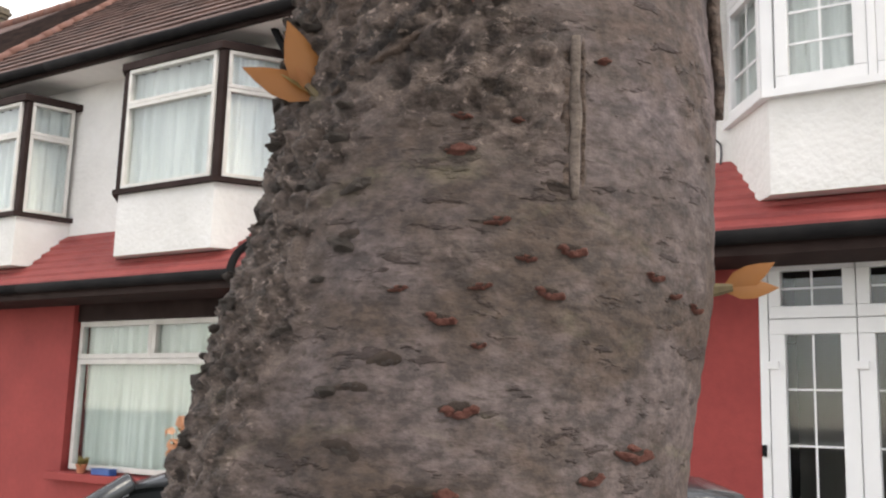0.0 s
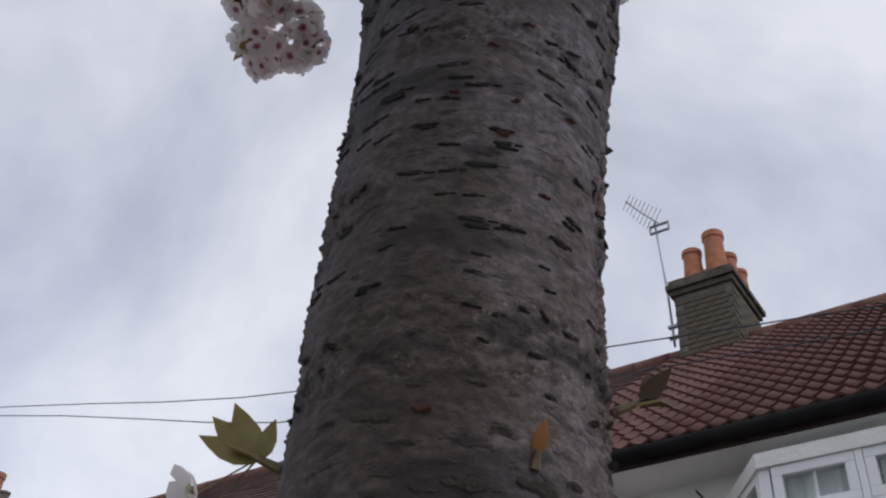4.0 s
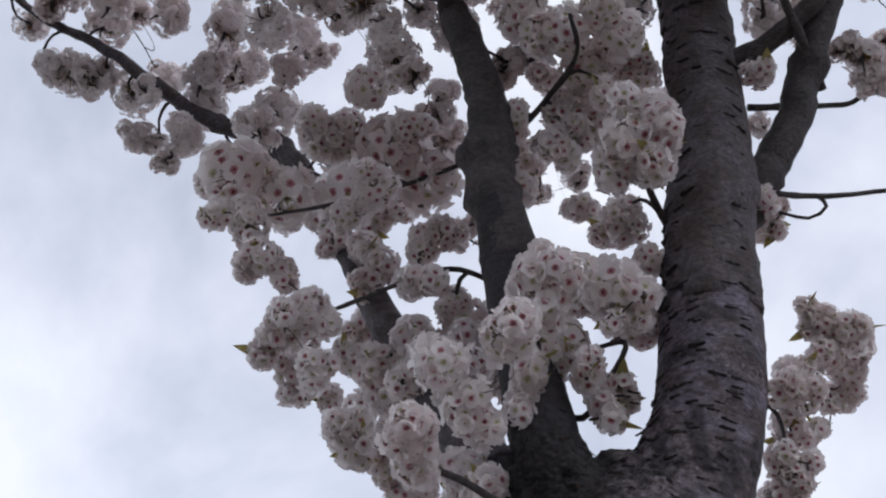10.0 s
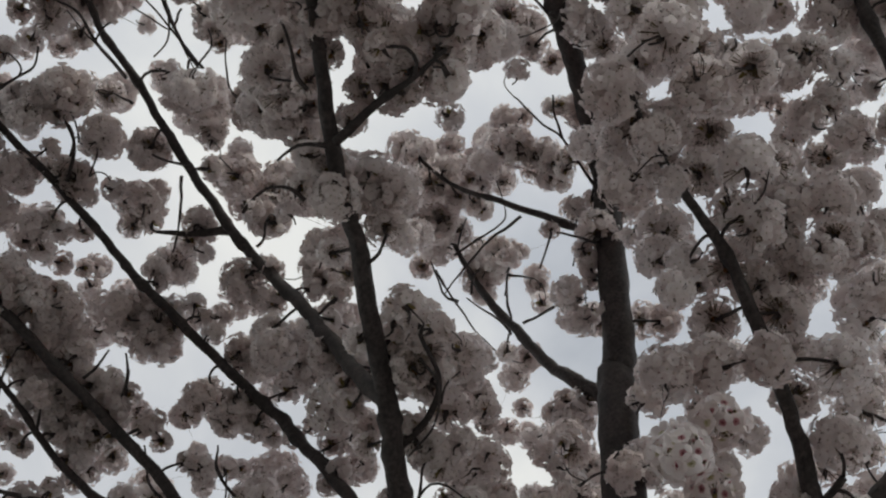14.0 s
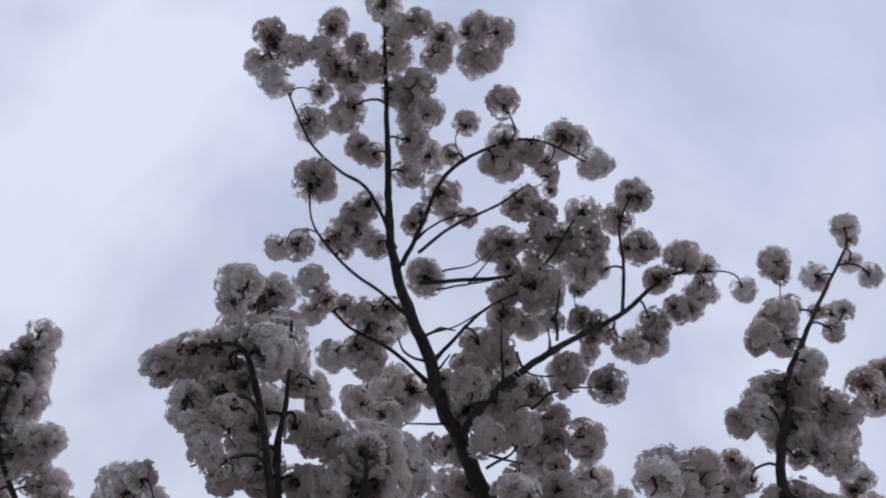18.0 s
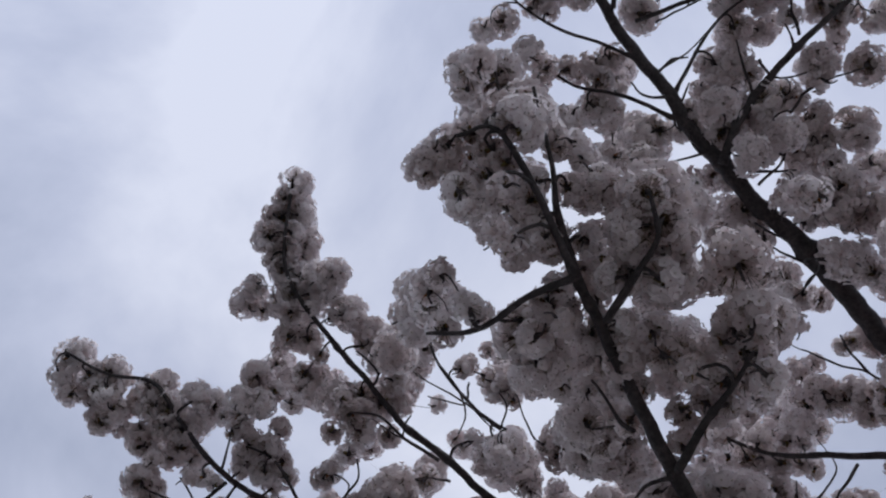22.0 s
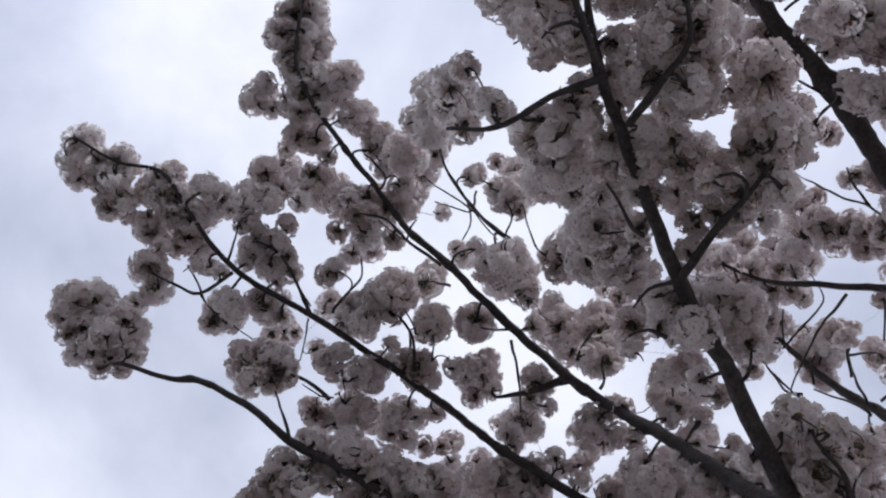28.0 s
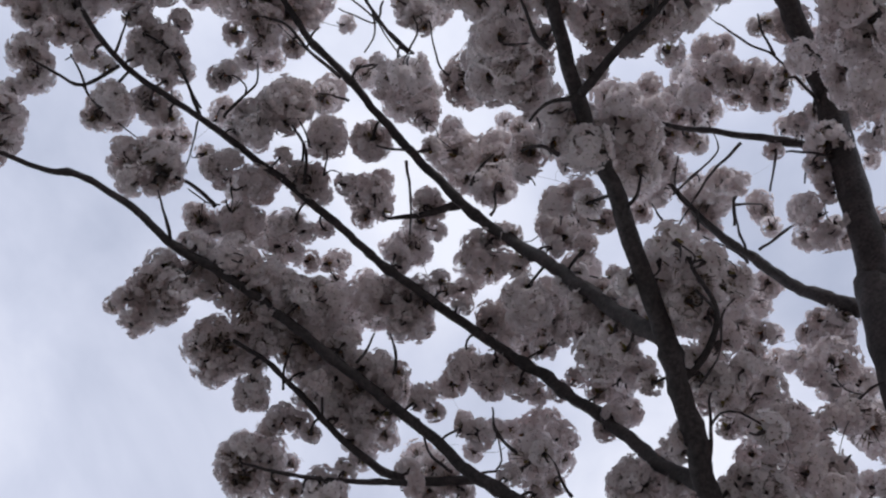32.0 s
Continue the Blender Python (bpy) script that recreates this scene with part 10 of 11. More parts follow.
blossom([(1.01, -2.15, 6.46, 0.055), (1.01, -3.04, 6.54, 0.085), (1.02, -3.50, 6.61, 0.070), (1.05, -2.48, 6.55, 0.063), (1.06, -3.40, 6.57, 0.055), (1.07, -1.57, 6.30, 0.109), (1.09, -3.50, 6.60, 0.098), (1.09, -3.83, 6.60, 0.110), (1.09, -3.01, 6.61, 0.082), (1.10, -1.48, 6.58, 0.130), (1.11, -3.93, 6.63, 0.079), (1.12, -2.46, 6.45, 0.056), (1.12, -1.86, 6.28, 0.109), (1.12, -1.76, 6.50, 0.055), (1.12, -2.33, 6.56, 0.069), (1.14, -1.48, 6.50, 0.055), (1.14, -3.78, 6.59, 0.092), (1.14, -1.46, 6.32, 0.155), (1.15, -3.85, 6.58, 0.120), (1.15, -2.51, 6.48, 0.068)])
blossom([(1.15, -1.54, 6.50, 0.060), (1.16, -1.83, 6.55, 0.073), (1.16, -2.14, 6.26, 0.105), (1.16, -2.33, 6.47, 0.098), (1.17, -3.48, 6.64, 0.109), (1.18, -1.75, 6.54, 0.060), (1.18, -1.50, 6.38, 0.070), (1.19, -1.74, 6.61, 0.062), (1.20, -2.49, 6.69, 0.081), (1.20, -1.31, 6.69, 0.123), (1.20, -4.65, 6.60, 0.095), (1.20, -1.93, 6.48, 0.078), (1.20, -3.57, 6.61, 0.084), (1.21, -3.30, 6.46, 0.081), (1.23, -2.39, 6.29, 0.101), (1.23, -2.32, 6.51, 0.074), (1.23, -4.46, 6.52, 0.108), (1.24, -1.71, 6.34, 0.093), (1.24, -1.62, 6.43, 0.055), (1.26, -2.08, 6.40, 0.077)])
blossom([(1.26, -1.81, 6.38, 0.076), (1.26, -3.56, 6.64, 0.070), (1.27, -4.16, 6.61, 0.113), (1.27, -1.24, 6.26, 0.103), (1.27, -2.59, 6.71, 0.058), (1.29, -2.34, 6.73, 0.139), (1.30, -1.66, 6.41, 0.093), (1.30, -3.58, 6.63, 0.090), (1.31, -2.30, 6.60, 0.087), (1.33, -1.48, 6.70, 0.076), (1.34, -4.76, 6.57, 0.111), (1.34, -1.76, 6.43, 0.106), (1.34, -1.60, 6.43, 0.125), (1.34, -2.09, 6.63, 0.157), (1.34, -1.79, 6.64, 0.186), (1.34, -4.70, 6.61, 0.116), (1.35, -2.10, 6.45, 0.096), (1.35, -2.20, 6.55, 0.098), (1.38, -2.67, 6.74, 0.059), (1.40, -2.31, 6.55, 0.099)])
blossom([(1.40, -2.60, 6.66, 0.109), (1.40, -4.54, 6.49, 0.093), (1.41, -1.20, 6.39, 0.091), (1.41, -4.33, 6.66, 0.088), (1.42, -3.89, 6.60, 0.092), (1.42, -3.85, 6.61, 0.071), (1.43, -1.97, 6.70, 0.093), (1.44, -4.07, 6.57, 0.103), (1.45, -3.36, 6.66, 0.077), (1.46, -3.79, 6.57, 0.085), (1.48, -2.57, 6.73, 0.109), (1.49, -2.09, 6.75, 0.094), (1.50, -2.27, 6.70, 0.107), (1.51, -3.38, 6.63, 0.062), (1.51, -4.11, 6.59, 0.099), (1.51, -1.98, 6.72, 0.055), (1.51, -1.54, 6.34, 0.115), (1.53, -2.20, 6.72, 0.069), (1.53, -4.45, 6.48, 0.092), (1.55, -4.39, 6.60, 0.108)])
blossom([(1.56, -3.59, 6.55, 0.091), (1.57, -3.52, 6.47, 0.062), (1.57, -1.90, 6.70, 0.079), (1.58, -1.05, 6.31, 0.095), (1.60, -2.68, 6.74, 0.103), (1.60, -4.31, 6.66, 0.110), (1.60, -1.84, 6.68, 0.066), (1.65, -2.18, 6.59, 0.073), (1.65, -0.90, 6.55, 0.076), (1.66, -4.60, 6.57, 0.103), (1.66, -2.80, 6.74, 0.089), (1.66, -3.73, 6.67, 0.079), (1.67, -3.43, 6.68, 0.114), (1.67, -3.33, 6.75, 0.077), (1.69, -3.75, 6.59, 0.104), (1.71, -4.39, 6.51, 0.079), (1.72, -4.24, 6.54, 0.096), (1.72, -2.26, 6.58, 0.085), (1.72, -2.21, 6.61, 0.078), (1.73, -1.40, 6.32, 0.095)])
blossom([(1.74, -0.87, 6.59, 0.076), (1.75, -3.89, 6.64, 0.085), (1.76, -4.06, 6.57, 0.108), (1.78, -2.76, 6.73, 0.096), (1.78, -0.79, 6.57, 0.069), (1.79, -4.07, 6.74, 0.080), (1.79, -1.63, 6.58, 0.089), (1.81, -2.52, 6.73, 0.068), (1.81, -4.01, 6.62, 0.113), (1.82, -2.73, 6.71, 0.125), (1.84, -3.80, 6.48, 0.097), (1.84, -3.61, 6.70, 0.072), (1.88, -4.27, 6.63, 0.110), (1.88, -4.00, 6.53, 0.107), (1.95, -1.40, 6.34, 0.173), (1.96, -4.39, 6.56, 0.110), (1.97, -1.31, 6.67, 0.092), (1.99, -3.68, 6.59, 0.091), (2.00, -3.46, 6.73, 0.072), (2.00, -4.62, 6.68, 0.113)])
blossom([(2.01, -1.34, 6.49, 0.076), (2.03, -3.46, 6.73, 0.101), (2.08, -1.34, 6.26, 0.060), (2.08, -4.15, 6.65, 0.115), (2.08, -4.34, 6.54, 0.094), (2.09, -0.74, 6.57, 0.076), (2.10, -1.34, 6.71, 0.086), (2.13, -1.40, 6.54, 0.090), (2.13, -1.46, 6.52, 0.058), (2.17, -4.26, 6.69, 0.112), (2.17, -0.88, 6.65, 0.090), (2.21, -0.80, 6.62, 0.083), (2.23, -3.68, 6.59, 0.114), (2.25, -4.01, 6.65, 0.110), (2.31, -1.42, 6.26, 0.079), (2.31, -3.97, 6.61, 0.107), (2.32, -4.18, 6.67, 0.116), (2.35, -1.10, 6.68, 0.108), (2.39, -1.60, 6.34, 0.118), (2.39, -4.18, 6.67, 0.127)])
blossom([(2.41, -1.50, 6.39, 0.150), (2.43, -1.23, 6.28, 0.073), (2.44, -4.04, 6.57, 0.109), (2.46, -1.52, 6.32, 0.099), (2.46, -1.62, 6.35, 0.087), (2.50, -1.83, 6.33, 0.063), (2.53, -1.36, 6.31, 0.098), (2.53, -1.85, 6.28, 0.093), (2.54, -0.94, 6.48, 0.079), (2.56, -1.57, 6.40, 0.127), (2.58, -1.02, 6.71, 0.079), (2.60, -1.43, 6.28, 0.085), (2.63, -1.34, 6.47, 0.120), (2.65, -1.87, 6.42, 0.102), (2.66, -1.63, 6.35, 0.081), (2.66, -1.04, 6.72, 0.072), (2.67, -1.78, 6.48, 0.090), (2.69, -1.90, 6.37, 0.101), (2.69, -1.35, 6.28, 0.055), (2.70, -1.66, 6.52, 0.058)])
blossom([(2.74, -1.88, 6.65, 0.129), (2.74, -1.63, 6.59, 0.092), (2.82, -1.91, 6.55, 0.079), (2.83, -1.42, 6.38, 0.098), (2.85, -2.16, 6.46, 0.059), (2.87, -2.07, 6.50, 0.065), (2.88, -2.14, 6.50, 0.092), (2.89, -1.33, 6.53, 0.104), (2.89, -1.70, 6.44, 0.064), (2.96, -1.83, 6.64, 0.055), (3.01, -1.76, 6.47, 0.055), (3.04, -1.78, 6.67, 0.074), (3.10, -1.99, 6.74, 0.082), (3.31, -1.84, 6.66, 0.079), (3.38, -2.13, 6.71, 0.082), (-1.78, -2.50, 6.79, 0.089), (-1.51, -3.35, 7.07, 0.082), (-1.47, -3.31, 6.85, 0.094), (-1.41, -1.36, 6.80, 0.059), (-1.38, -2.97, 6.78, 0.084)])
blossom([(-1.37, -3.38, 6.86, 0.071), (-1.35, -3.01, 6.98, 0.105), (-1.22, -2.23, 6.89, 0.080), (-1.14, -2.81, 6.87, 0.087), (-1.01, -2.22, 7.01, 0.083), (-1.00, -2.28, 6.96, 0.055), (-0.93, -2.65, 6.83, 0.081), (-0.92, -3.87, 6.80, 0.110), (-0.90, -1.99, 6.94, 0.082), (-0.88, -3.16, 6.75, 0.101), (-0.88, -1.63, 6.98, 0.097), (-0.85, -1.48, 7.12, 0.107), (-0.85, -1.58, 6.78, 0.086), (-0.84, -1.51, 6.84, 0.101), (-0.83, -1.64, 6.78, 0.072), (-0.82, -2.72, 6.79, 0.118), (-0.80, -2.08, 7.09, 0.077), (-0.78, -3.64, 6.75, 0.091), (-0.78, -3.78, 6.88, 0.102), (-0.78, -1.64, 6.84, 0.098)])
blossom([(-0.77, -1.59, 6.79, 0.097), (-0.75, -3.91, 6.97, 0.120), (-0.72, -1.48, 6.97, 0.085), (-0.71, -3.79, 6.77, 0.099), (-0.71, -3.92, 6.76, 0.092), (-0.71, -2.04, 6.82, 0.078), (-0.67, -3.91, 6.86, 0.086), (-0.66, -1.42, 7.20, 0.089), (-0.63, -1.43, 6.84, 0.092), (-0.61, -3.95, 6.81, 0.108), (-0.58, -1.32, 6.98, 0.095), (-0.55, -1.41, 7.01, 0.095), (-0.55, -1.40, 6.99, 0.106), (-0.52, -1.78, 6.78, 0.091), (-0.51, -1.57, 7.02, 0.057), (-0.49, -1.40, 7.04, 0.071), (-0.47, -2.34, 7.08, 0.085), (-0.45, -1.48, 6.95, 0.077), (-0.42, -1.90, 6.95, 0.096), (-0.35, -2.32, 6.89, 0.122)])
blossom([(-0.20, -0.72, 7.21, 0.088), (-0.10, -1.27, 6.97, 0.075), (-0.09, -0.98, 6.94, 0.119), (-0.06, -0.79, 7.16, 0.115), (-0.04, -0.94, 7.15, 0.180), (0.02, 0.27, 6.79, 0.075), (0.02, -1.35, 7.02, 0.117), (0.02, -0.93, 6.93, 0.125), (0.06, -0.94, 6.96, 0.120), (0.06, -0.82, 7.25, 0.091), (0.07, -0.55, 7.07, 0.098), (0.08, -0.47, 7.06, 0.084), (0.08, -0.04, 6.81, 0.089), (0.08, -1.14, 6.97, 0.101), (0.10, -1.30, 6.92, 0.107), (0.11, -0.64, 7.24, 0.115), (0.14, -0.06, 6.99, 0.079), (0.15, -1.09, 6.96, 0.093), (0.16, -0.58, 7.20, 0.150), (0.18, -0.59, 7.05, 0.111)])
blossom([(0.19, -1.02, 6.91, 0.085), (0.20, -0.12, 6.78, 0.088), (0.20, -1.18, 6.86, 0.079), (0.27, -0.96, 6.81, 0.055), (0.28, -0.70, 6.78, 0.079), (0.29, -0.90, 6.87, 0.065), (0.29, -1.08, 6.93, 0.072), (0.30, -0.62, 7.03, 0.082), (0.34, -1.02, 6.90, 0.065), (0.35, -0.31, 7.02, 0.070), (0.36, -0.60, 7.04, 0.055), (0.36, -0.36, 7.24, 0.058), (0.39, -1.11, 6.82, 0.103), (0.47, -1.17, 7.11, 0.115), (0.50, -1.14, 6.92, 0.104), (0.53, -0.36, 6.86, 0.067), (0.57, -1.28, 6.93, 0.085), (0.58, -1.10, 6.78, 0.085), (0.59, -1.16, 6.77, 0.101), (0.59, -1.11, 6.98, 0.081)])
blossom([(0.60, -1.16, 6.78, 0.059), (0.64, -1.05, 6.82, 0.085), (0.66, -1.25, 6.99, 0.059), (0.67, -0.93, 6.77, 0.077), (0.68, -0.70, 7.14, 0.069), (0.69, -1.76, 6.80, 0.111), (0.70, -0.95, 6.97, 0.090), (0.70, -1.05, 6.77, 0.090), (0.72, -1.78, 6.97, 0.095), (0.79, -1.74, 6.85, 0.124), (0.80, -2.69, 6.80, 0.133), (0.83, -1.70, 7.12, 0.095), (0.84, -2.87, 7.23, 0.078), (0.85, -1.89, 6.99, 0.092), (0.85, -2.00, 7.13, 0.111), (0.86, -1.66, 6.96, 0.106), (0.87, -2.74, 7.17, 0.081), (0.89, -2.07, 6.79, 0.111), (0.89, -2.74, 7.02, 0.095), (0.89, -2.05, 6.96, 0.091)])
blossom([(0.89, -2.62, 6.76, 0.150), (0.91, -2.71, 6.83, 0.095), (0.91, -1.45, 7.11, 0.081), (0.94, -2.28, 7.00, 0.079), (0.94, -0.34, 7.06, 0.061), (0.96, -2.26, 6.85, 0.067), (1.00, -0.99, 7.19, 0.096), (1.03, -1.01, 7.14, 0.068), (1.04, -3.07, 7.20, 0.094), (1.13, -2.51, 6.87, 0.081), (1.17, -1.40, 6.93, 0.058), (1.21, -1.32, 6.92, 0.109), (1.32, -1.95, 7.04, 0.085), (1.33, -1.97, 6.87, 0.090), (1.33, -2.60, 7.13, 0.098), (1.33, -2.26, 7.24, 0.098), (1.36, -3.09, 6.77, 0.120), (1.36, -3.14, 6.76, 0.085), (1.39, -1.93, 6.80, 0.101), (1.39, -2.42, 6.76, 0.193)])
blossom([(1.41, -2.02, 6.78, 0.108), (1.45, -2.61, 6.91, 0.116), (1.47, -1.42, 6.96, 0.080), (1.47, -2.07, 6.94, 0.147), (1.54, -1.73, 6.87, 0.115), (1.56, -2.09, 6.78, 0.082), (1.57, -1.71, 7.13, 0.102), (1.62, -1.92, 6.78, 0.114), (1.62, -2.70, 6.89, 0.109), (1.62, -1.90, 6.94, 0.102), (1.67, -4.56, 6.93, 0.104), (1.69, -2.81, 6.84, 0.094), (1.70, -2.60, 6.90, 0.087), (1.70, -3.80, 6.94, 0.097), (1.72, -2.60, 7.06, 0.065), (1.73, -2.27, 6.90, 0.104), (1.73, -4.74, 6.76, 0.084), (1.74, -3.27, 6.77, 0.063), (1.74, -3.07, 6.86, 0.078), (1.75, -3.71, 6.81, 0.103)])
blossom([(1.77, -2.27, 6.86, 0.099), (1.78, -4.35, 6.80, 0.097), (1.79, -2.93, 6.89, 0.085), (1.79, -2.68, 6.79, 0.083), (1.81, -2.86, 6.85, 0.063), (1.81, -1.44, 6.89, 0.081), (1.81, -3.07, 6.87, 0.113), (1.85, -3.02, 6.83, 0.077), (1.85, -3.98, 6.89, 0.084), (1.87, -2.14, 6.84, 0.061), (1.87, -2.09, 6.77, 0.107), (1.87, -2.04, 6.79, 0.060), (1.87, -3.11, 7.03, 0.114), (1.88, -2.65, 6.83, 0.083), (1.88, -2.29, 6.96, 0.055), (1.91, -2.75, 6.84, 0.111), (1.91, -2.75, 6.99, 0.134), (1.92, -2.31, 6.91, 0.062), (1.92, -2.46, 6.87, 0.055), (1.95, -3.01, 6.91, 0.064)])
blossom([(1.95, -2.36, 6.85, 0.075), (1.95, -2.91, 6.96, 0.079), (1.96, -2.47, 6.82, 0.082), (2.01, -2.40, 6.85, 0.082), (2.02, -2.60, 6.77, 0.055), (2.03, -3.20, 6.83, 0.116), (2.04, -3.00, 6.77, 0.083), (2.05, -2.34, 6.93, 0.069), (2.06, -2.96, 6.90, 0.092), (2.06, -2.22, 6.91, 0.055), (2.08, -2.89, 6.97, 0.086), (2.09, -3.44, 6.85, 0.103), (2.10, -2.22, 6.88, 0.089), (2.11, -3.24, 6.95, 0.089), (2.11, -2.64, 6.87, 0.069), (2.11, -2.16, 6.83, 0.074), (2.12, -3.09, 6.88, 0.100), (2.13, -2.75, 6.99, 0.078), (2.14, -2.79, 7.17, 0.100), (2.15, -3.54, 6.77, 0.107)])
blossom([(2.15, -2.75, 6.89, 0.098), (2.17, -2.96, 6.97, 0.079), (2.18, -2.88, 6.91, 0.077), (2.19, -2.21, 7.05, 0.110), (2.23, -2.75, 6.90, 0.077), (2.23, -2.65, 6.94, 0.056), (2.24, -3.44, 6.84, 0.101), (2.25, -3.21, 6.95, 0.055), (2.25, -2.74, 7.14, 0.108), (2.26, -2.17, 7.04, 0.084), (2.26, -3.23, 6.79, 0.065), (2.26, -0.89, 6.79, 0.107), (2.26, -2.13, 6.98, 0.062), (2.28, -3.44, 6.82, 0.073), (2.29, -2.79, 6.92, 0.077), (2.30, -3.35, 6.92, 0.089), (2.30, -2.29, 6.99, 0.063), (2.30, -2.86, 6.92, 0.063), (2.32, -2.98, 6.94, 0.114), (2.32, -2.27, 7.04, 0.091)])
blossom([(2.35, -2.22, 7.06, 0.056), (2.43, -2.68, 6.96, 0.070), (2.46, -2.27, 6.99, 0.083), (2.47, -3.43, 7.03, 0.098), (2.47, -2.46, 7.11, 0.071), (2.47, -2.23, 7.02, 0.070), (2.47, -3.44, 6.89, 0.123), (2.48, -2.46, 7.03, 0.098), (2.48, -2.87, 7.00, 0.102), (2.50, -2.67, 7.02, 0.113), (2.51, -2.48, 7.16, 0.095), (2.52, -2.29, 7.20, 0.084), (2.53, -2.62, 6.98, 0.070), (2.53, -3.23, 7.02, 0.083), (2.53, -2.22, 7.02, 0.083), (2.54, -1.46, 7.05, 0.102), (2.55, -3.39, 6.96, 0.090), (2.55, -3.22, 6.98, 0.125), (2.57, -2.48, 7.17, 0.065), (2.60, -2.95, 7.02, 0.067)])
blossom([(2.62, -3.28, 7.18, 0.128), (2.63, -3.20, 7.05, 0.068), (2.64, -2.28, 7.20, 0.086), (2.66, -2.97, 7.10, 0.125), (2.67, -2.91, 7.02, 0.089), (2.67, -2.54, 7.12, 0.078), (2.68, -2.49, 7.05, 0.120), (2.69, -2.31, 7.15, 0.099), (2.69, -1.59, 7.19, 0.096), (2.70, -2.99, 7.17, 0.126), (2.71, -1.06, 6.92, 0.085), (2.72, -2.45, 7.15, 0.064), (2.74, -2.26, 7.24, 0.072), (2.78, -1.24, 7.18, 0.087), (2.80, -1.23, 7.00, 0.098), (2.80, -2.40, 7.21, 0.079), (2.81, -1.50, 7.00, 0.113), (2.88, -1.54, 7.23, 0.094), (2.91, -2.14, 7.22, 0.055), (2.91, -2.18, 7.21, 0.090)])
blossom([(3.11, -1.40, 6.82, 0.100), (3.12, -1.95, 6.77, 0.055), (3.34, -1.96, 6.82, 0.069), (3.41, -2.08, 6.82, 0.063), (3.48, -2.14, 6.90, 0.088), (-0.09, -1.16, 7.60, 0.121), (0.04, -1.27, 7.28, 0.092), (0.06, -1.19, 7.52, 0.110), (0.08, -1.20, 7.75, 0.101), (0.11, -1.22, 7.50, 0.111), (0.11, -1.07, 7.44, 0.108), (0.19, -0.92, 7.46, 0.102), (0.20, -1.12, 7.27, 0.099), (0.20, -1.27, 7.50, 0.081), (0.28, -1.14, 7.52, 0.081), (0.33, -0.33, 7.29, 0.064), (0.35, -0.40, 7.29, 0.078), (0.35, -0.92, 7.69, 0.076), (0.38, -1.19, 7.54, 0.108), (0.39, -0.97, 7.40, 0.085)])
blossom([(0.43, -1.20, 7.30, 0.125), (0.56, -0.93, 7.63, 0.091), (0.90, -2.01, 7.31, 0.090), (0.95, -2.86, 7.45, 0.088), (1.12, -3.11, 7.41, 0.083), (1.14, -3.16, 7.56, 0.088), (1.28, -2.29, 7.28, 0.064), (1.32, -2.36, 7.43, 0.097), (1.53, -2.57, 7.30, 0.100), (1.63, -2.83, 7.47, 0.070), (1.69, -2.85, 7.73, 0.094), (1.72, -2.72, 7.26, 0.075), (1.84, -2.67, 7.30, 0.060), (1.85, -2.69, 7.54, 0.079), (-0.12, -0.67, 7.95, 0.087), (-0.11, -1.15, 7.85, 0.097), (0.26, -1.07, 7.80, 0.086)])
grow_blossom()


def sprout(base, way, leaves, flowers, seed, blades=(), leaf_mat=4, blade_mat=5):
    """Young shoot out of the trunk: a short stalk, bronze leaves, a flower or two."""
    rnd = random.Random(seed)
    bm = bmesh.new()
    b, w = Vector(base), Vector(way)
    tip = b + w * 0.45
    tube(bm, [(*(b - w * 0.15), 0.006), (*(b + w * 0.2), 0.0045), (*tip, 0.003)], sides=6, step=0.02)
    for f in bm.faces:
        f.material_index = 3
    for k in range(leaves):
        d = (w.normalized() + Vector((rnd.uniform(-0.8, 0.8), rnd.uniform(-0.7, 0.7), rnd.uniform(-0.6, 0.9)))).normalized()
        leaf(bm, b + w * rnd.uniform(0.25, 0.45), d, w.length * rnd.uniform(0.45, 0.75), rnd, leaf_mat if k % 3 else 4)
    for d in blades:
        leaf(bm, b + w * 0.3, Vector(d), Vector(d).length * 0.056, rnd, blade_mat, (0.15, -1.0, 0.25))
    for p in flowers:
        f = Vector(p)
        flower(bm, f, Vector((-0.6, rnd.uniform(-0.9, -0.5), rnd.uniform(-0.7, 0.0))), 0.029, b + w * 0.3, rnd, False, True)
    bmesh.ops.transform(bm, matrix=TREE_IN, verts=bm.verts)
    part("sprout", bm, (PETAL, HEART, HEART_GREEN, STALK, LEAF, LEAF_BRONZE, LEAF_DARK, BARK_UP, BLUSH, BLUSH_GREEN), tree, "bronze young leaves sprouting from the bark")


sprout((-0.088, 0.75, 1.632), (-0.05, -0.015, 0.045), 1, [], 1, ((-0.42, -0.1, 1.12), (-1.02, -0.15, 0.42), (-0.25, -0.2, 0.35)), 5)
sprout((0.225, 0.813, 1.510), (0.030, -0.01, 0.004), 0, [], 2, ((0.66, -0.2, 0.40), (0.74, -0.15, 0.06), (0.5, 0.1, 0.22)), 5)
sprout((-0.125, 0.783, 1.972), (-0.05, -0.02, 0.014), 1, [(-0.200, 0.775, 1.935), (-0.195, 0.79, 1.915)], 3, ((-1.2, -0.1, 0.55), (-1.0, -0.1, 0.95), (-0.6, -0.15, 1.2), (-0.8, 0.1, 0.8), (0.2, -0.1, 0.85)), 4, 4)
sprout((-0.125, 0.82, 1.89), (-0.05, -0.02, 0.0), 2, [(-0.165, 0.79, 1.893), (-0.160, 0.80, 1.868), (-0.150, 0.80, 1.845), (-0.175, 0.81, 1.88)], 4)
sprout((0.245, 0.835, 2.083), (0.062, -0.01, 0.026), 7, [], 5, (), 6)

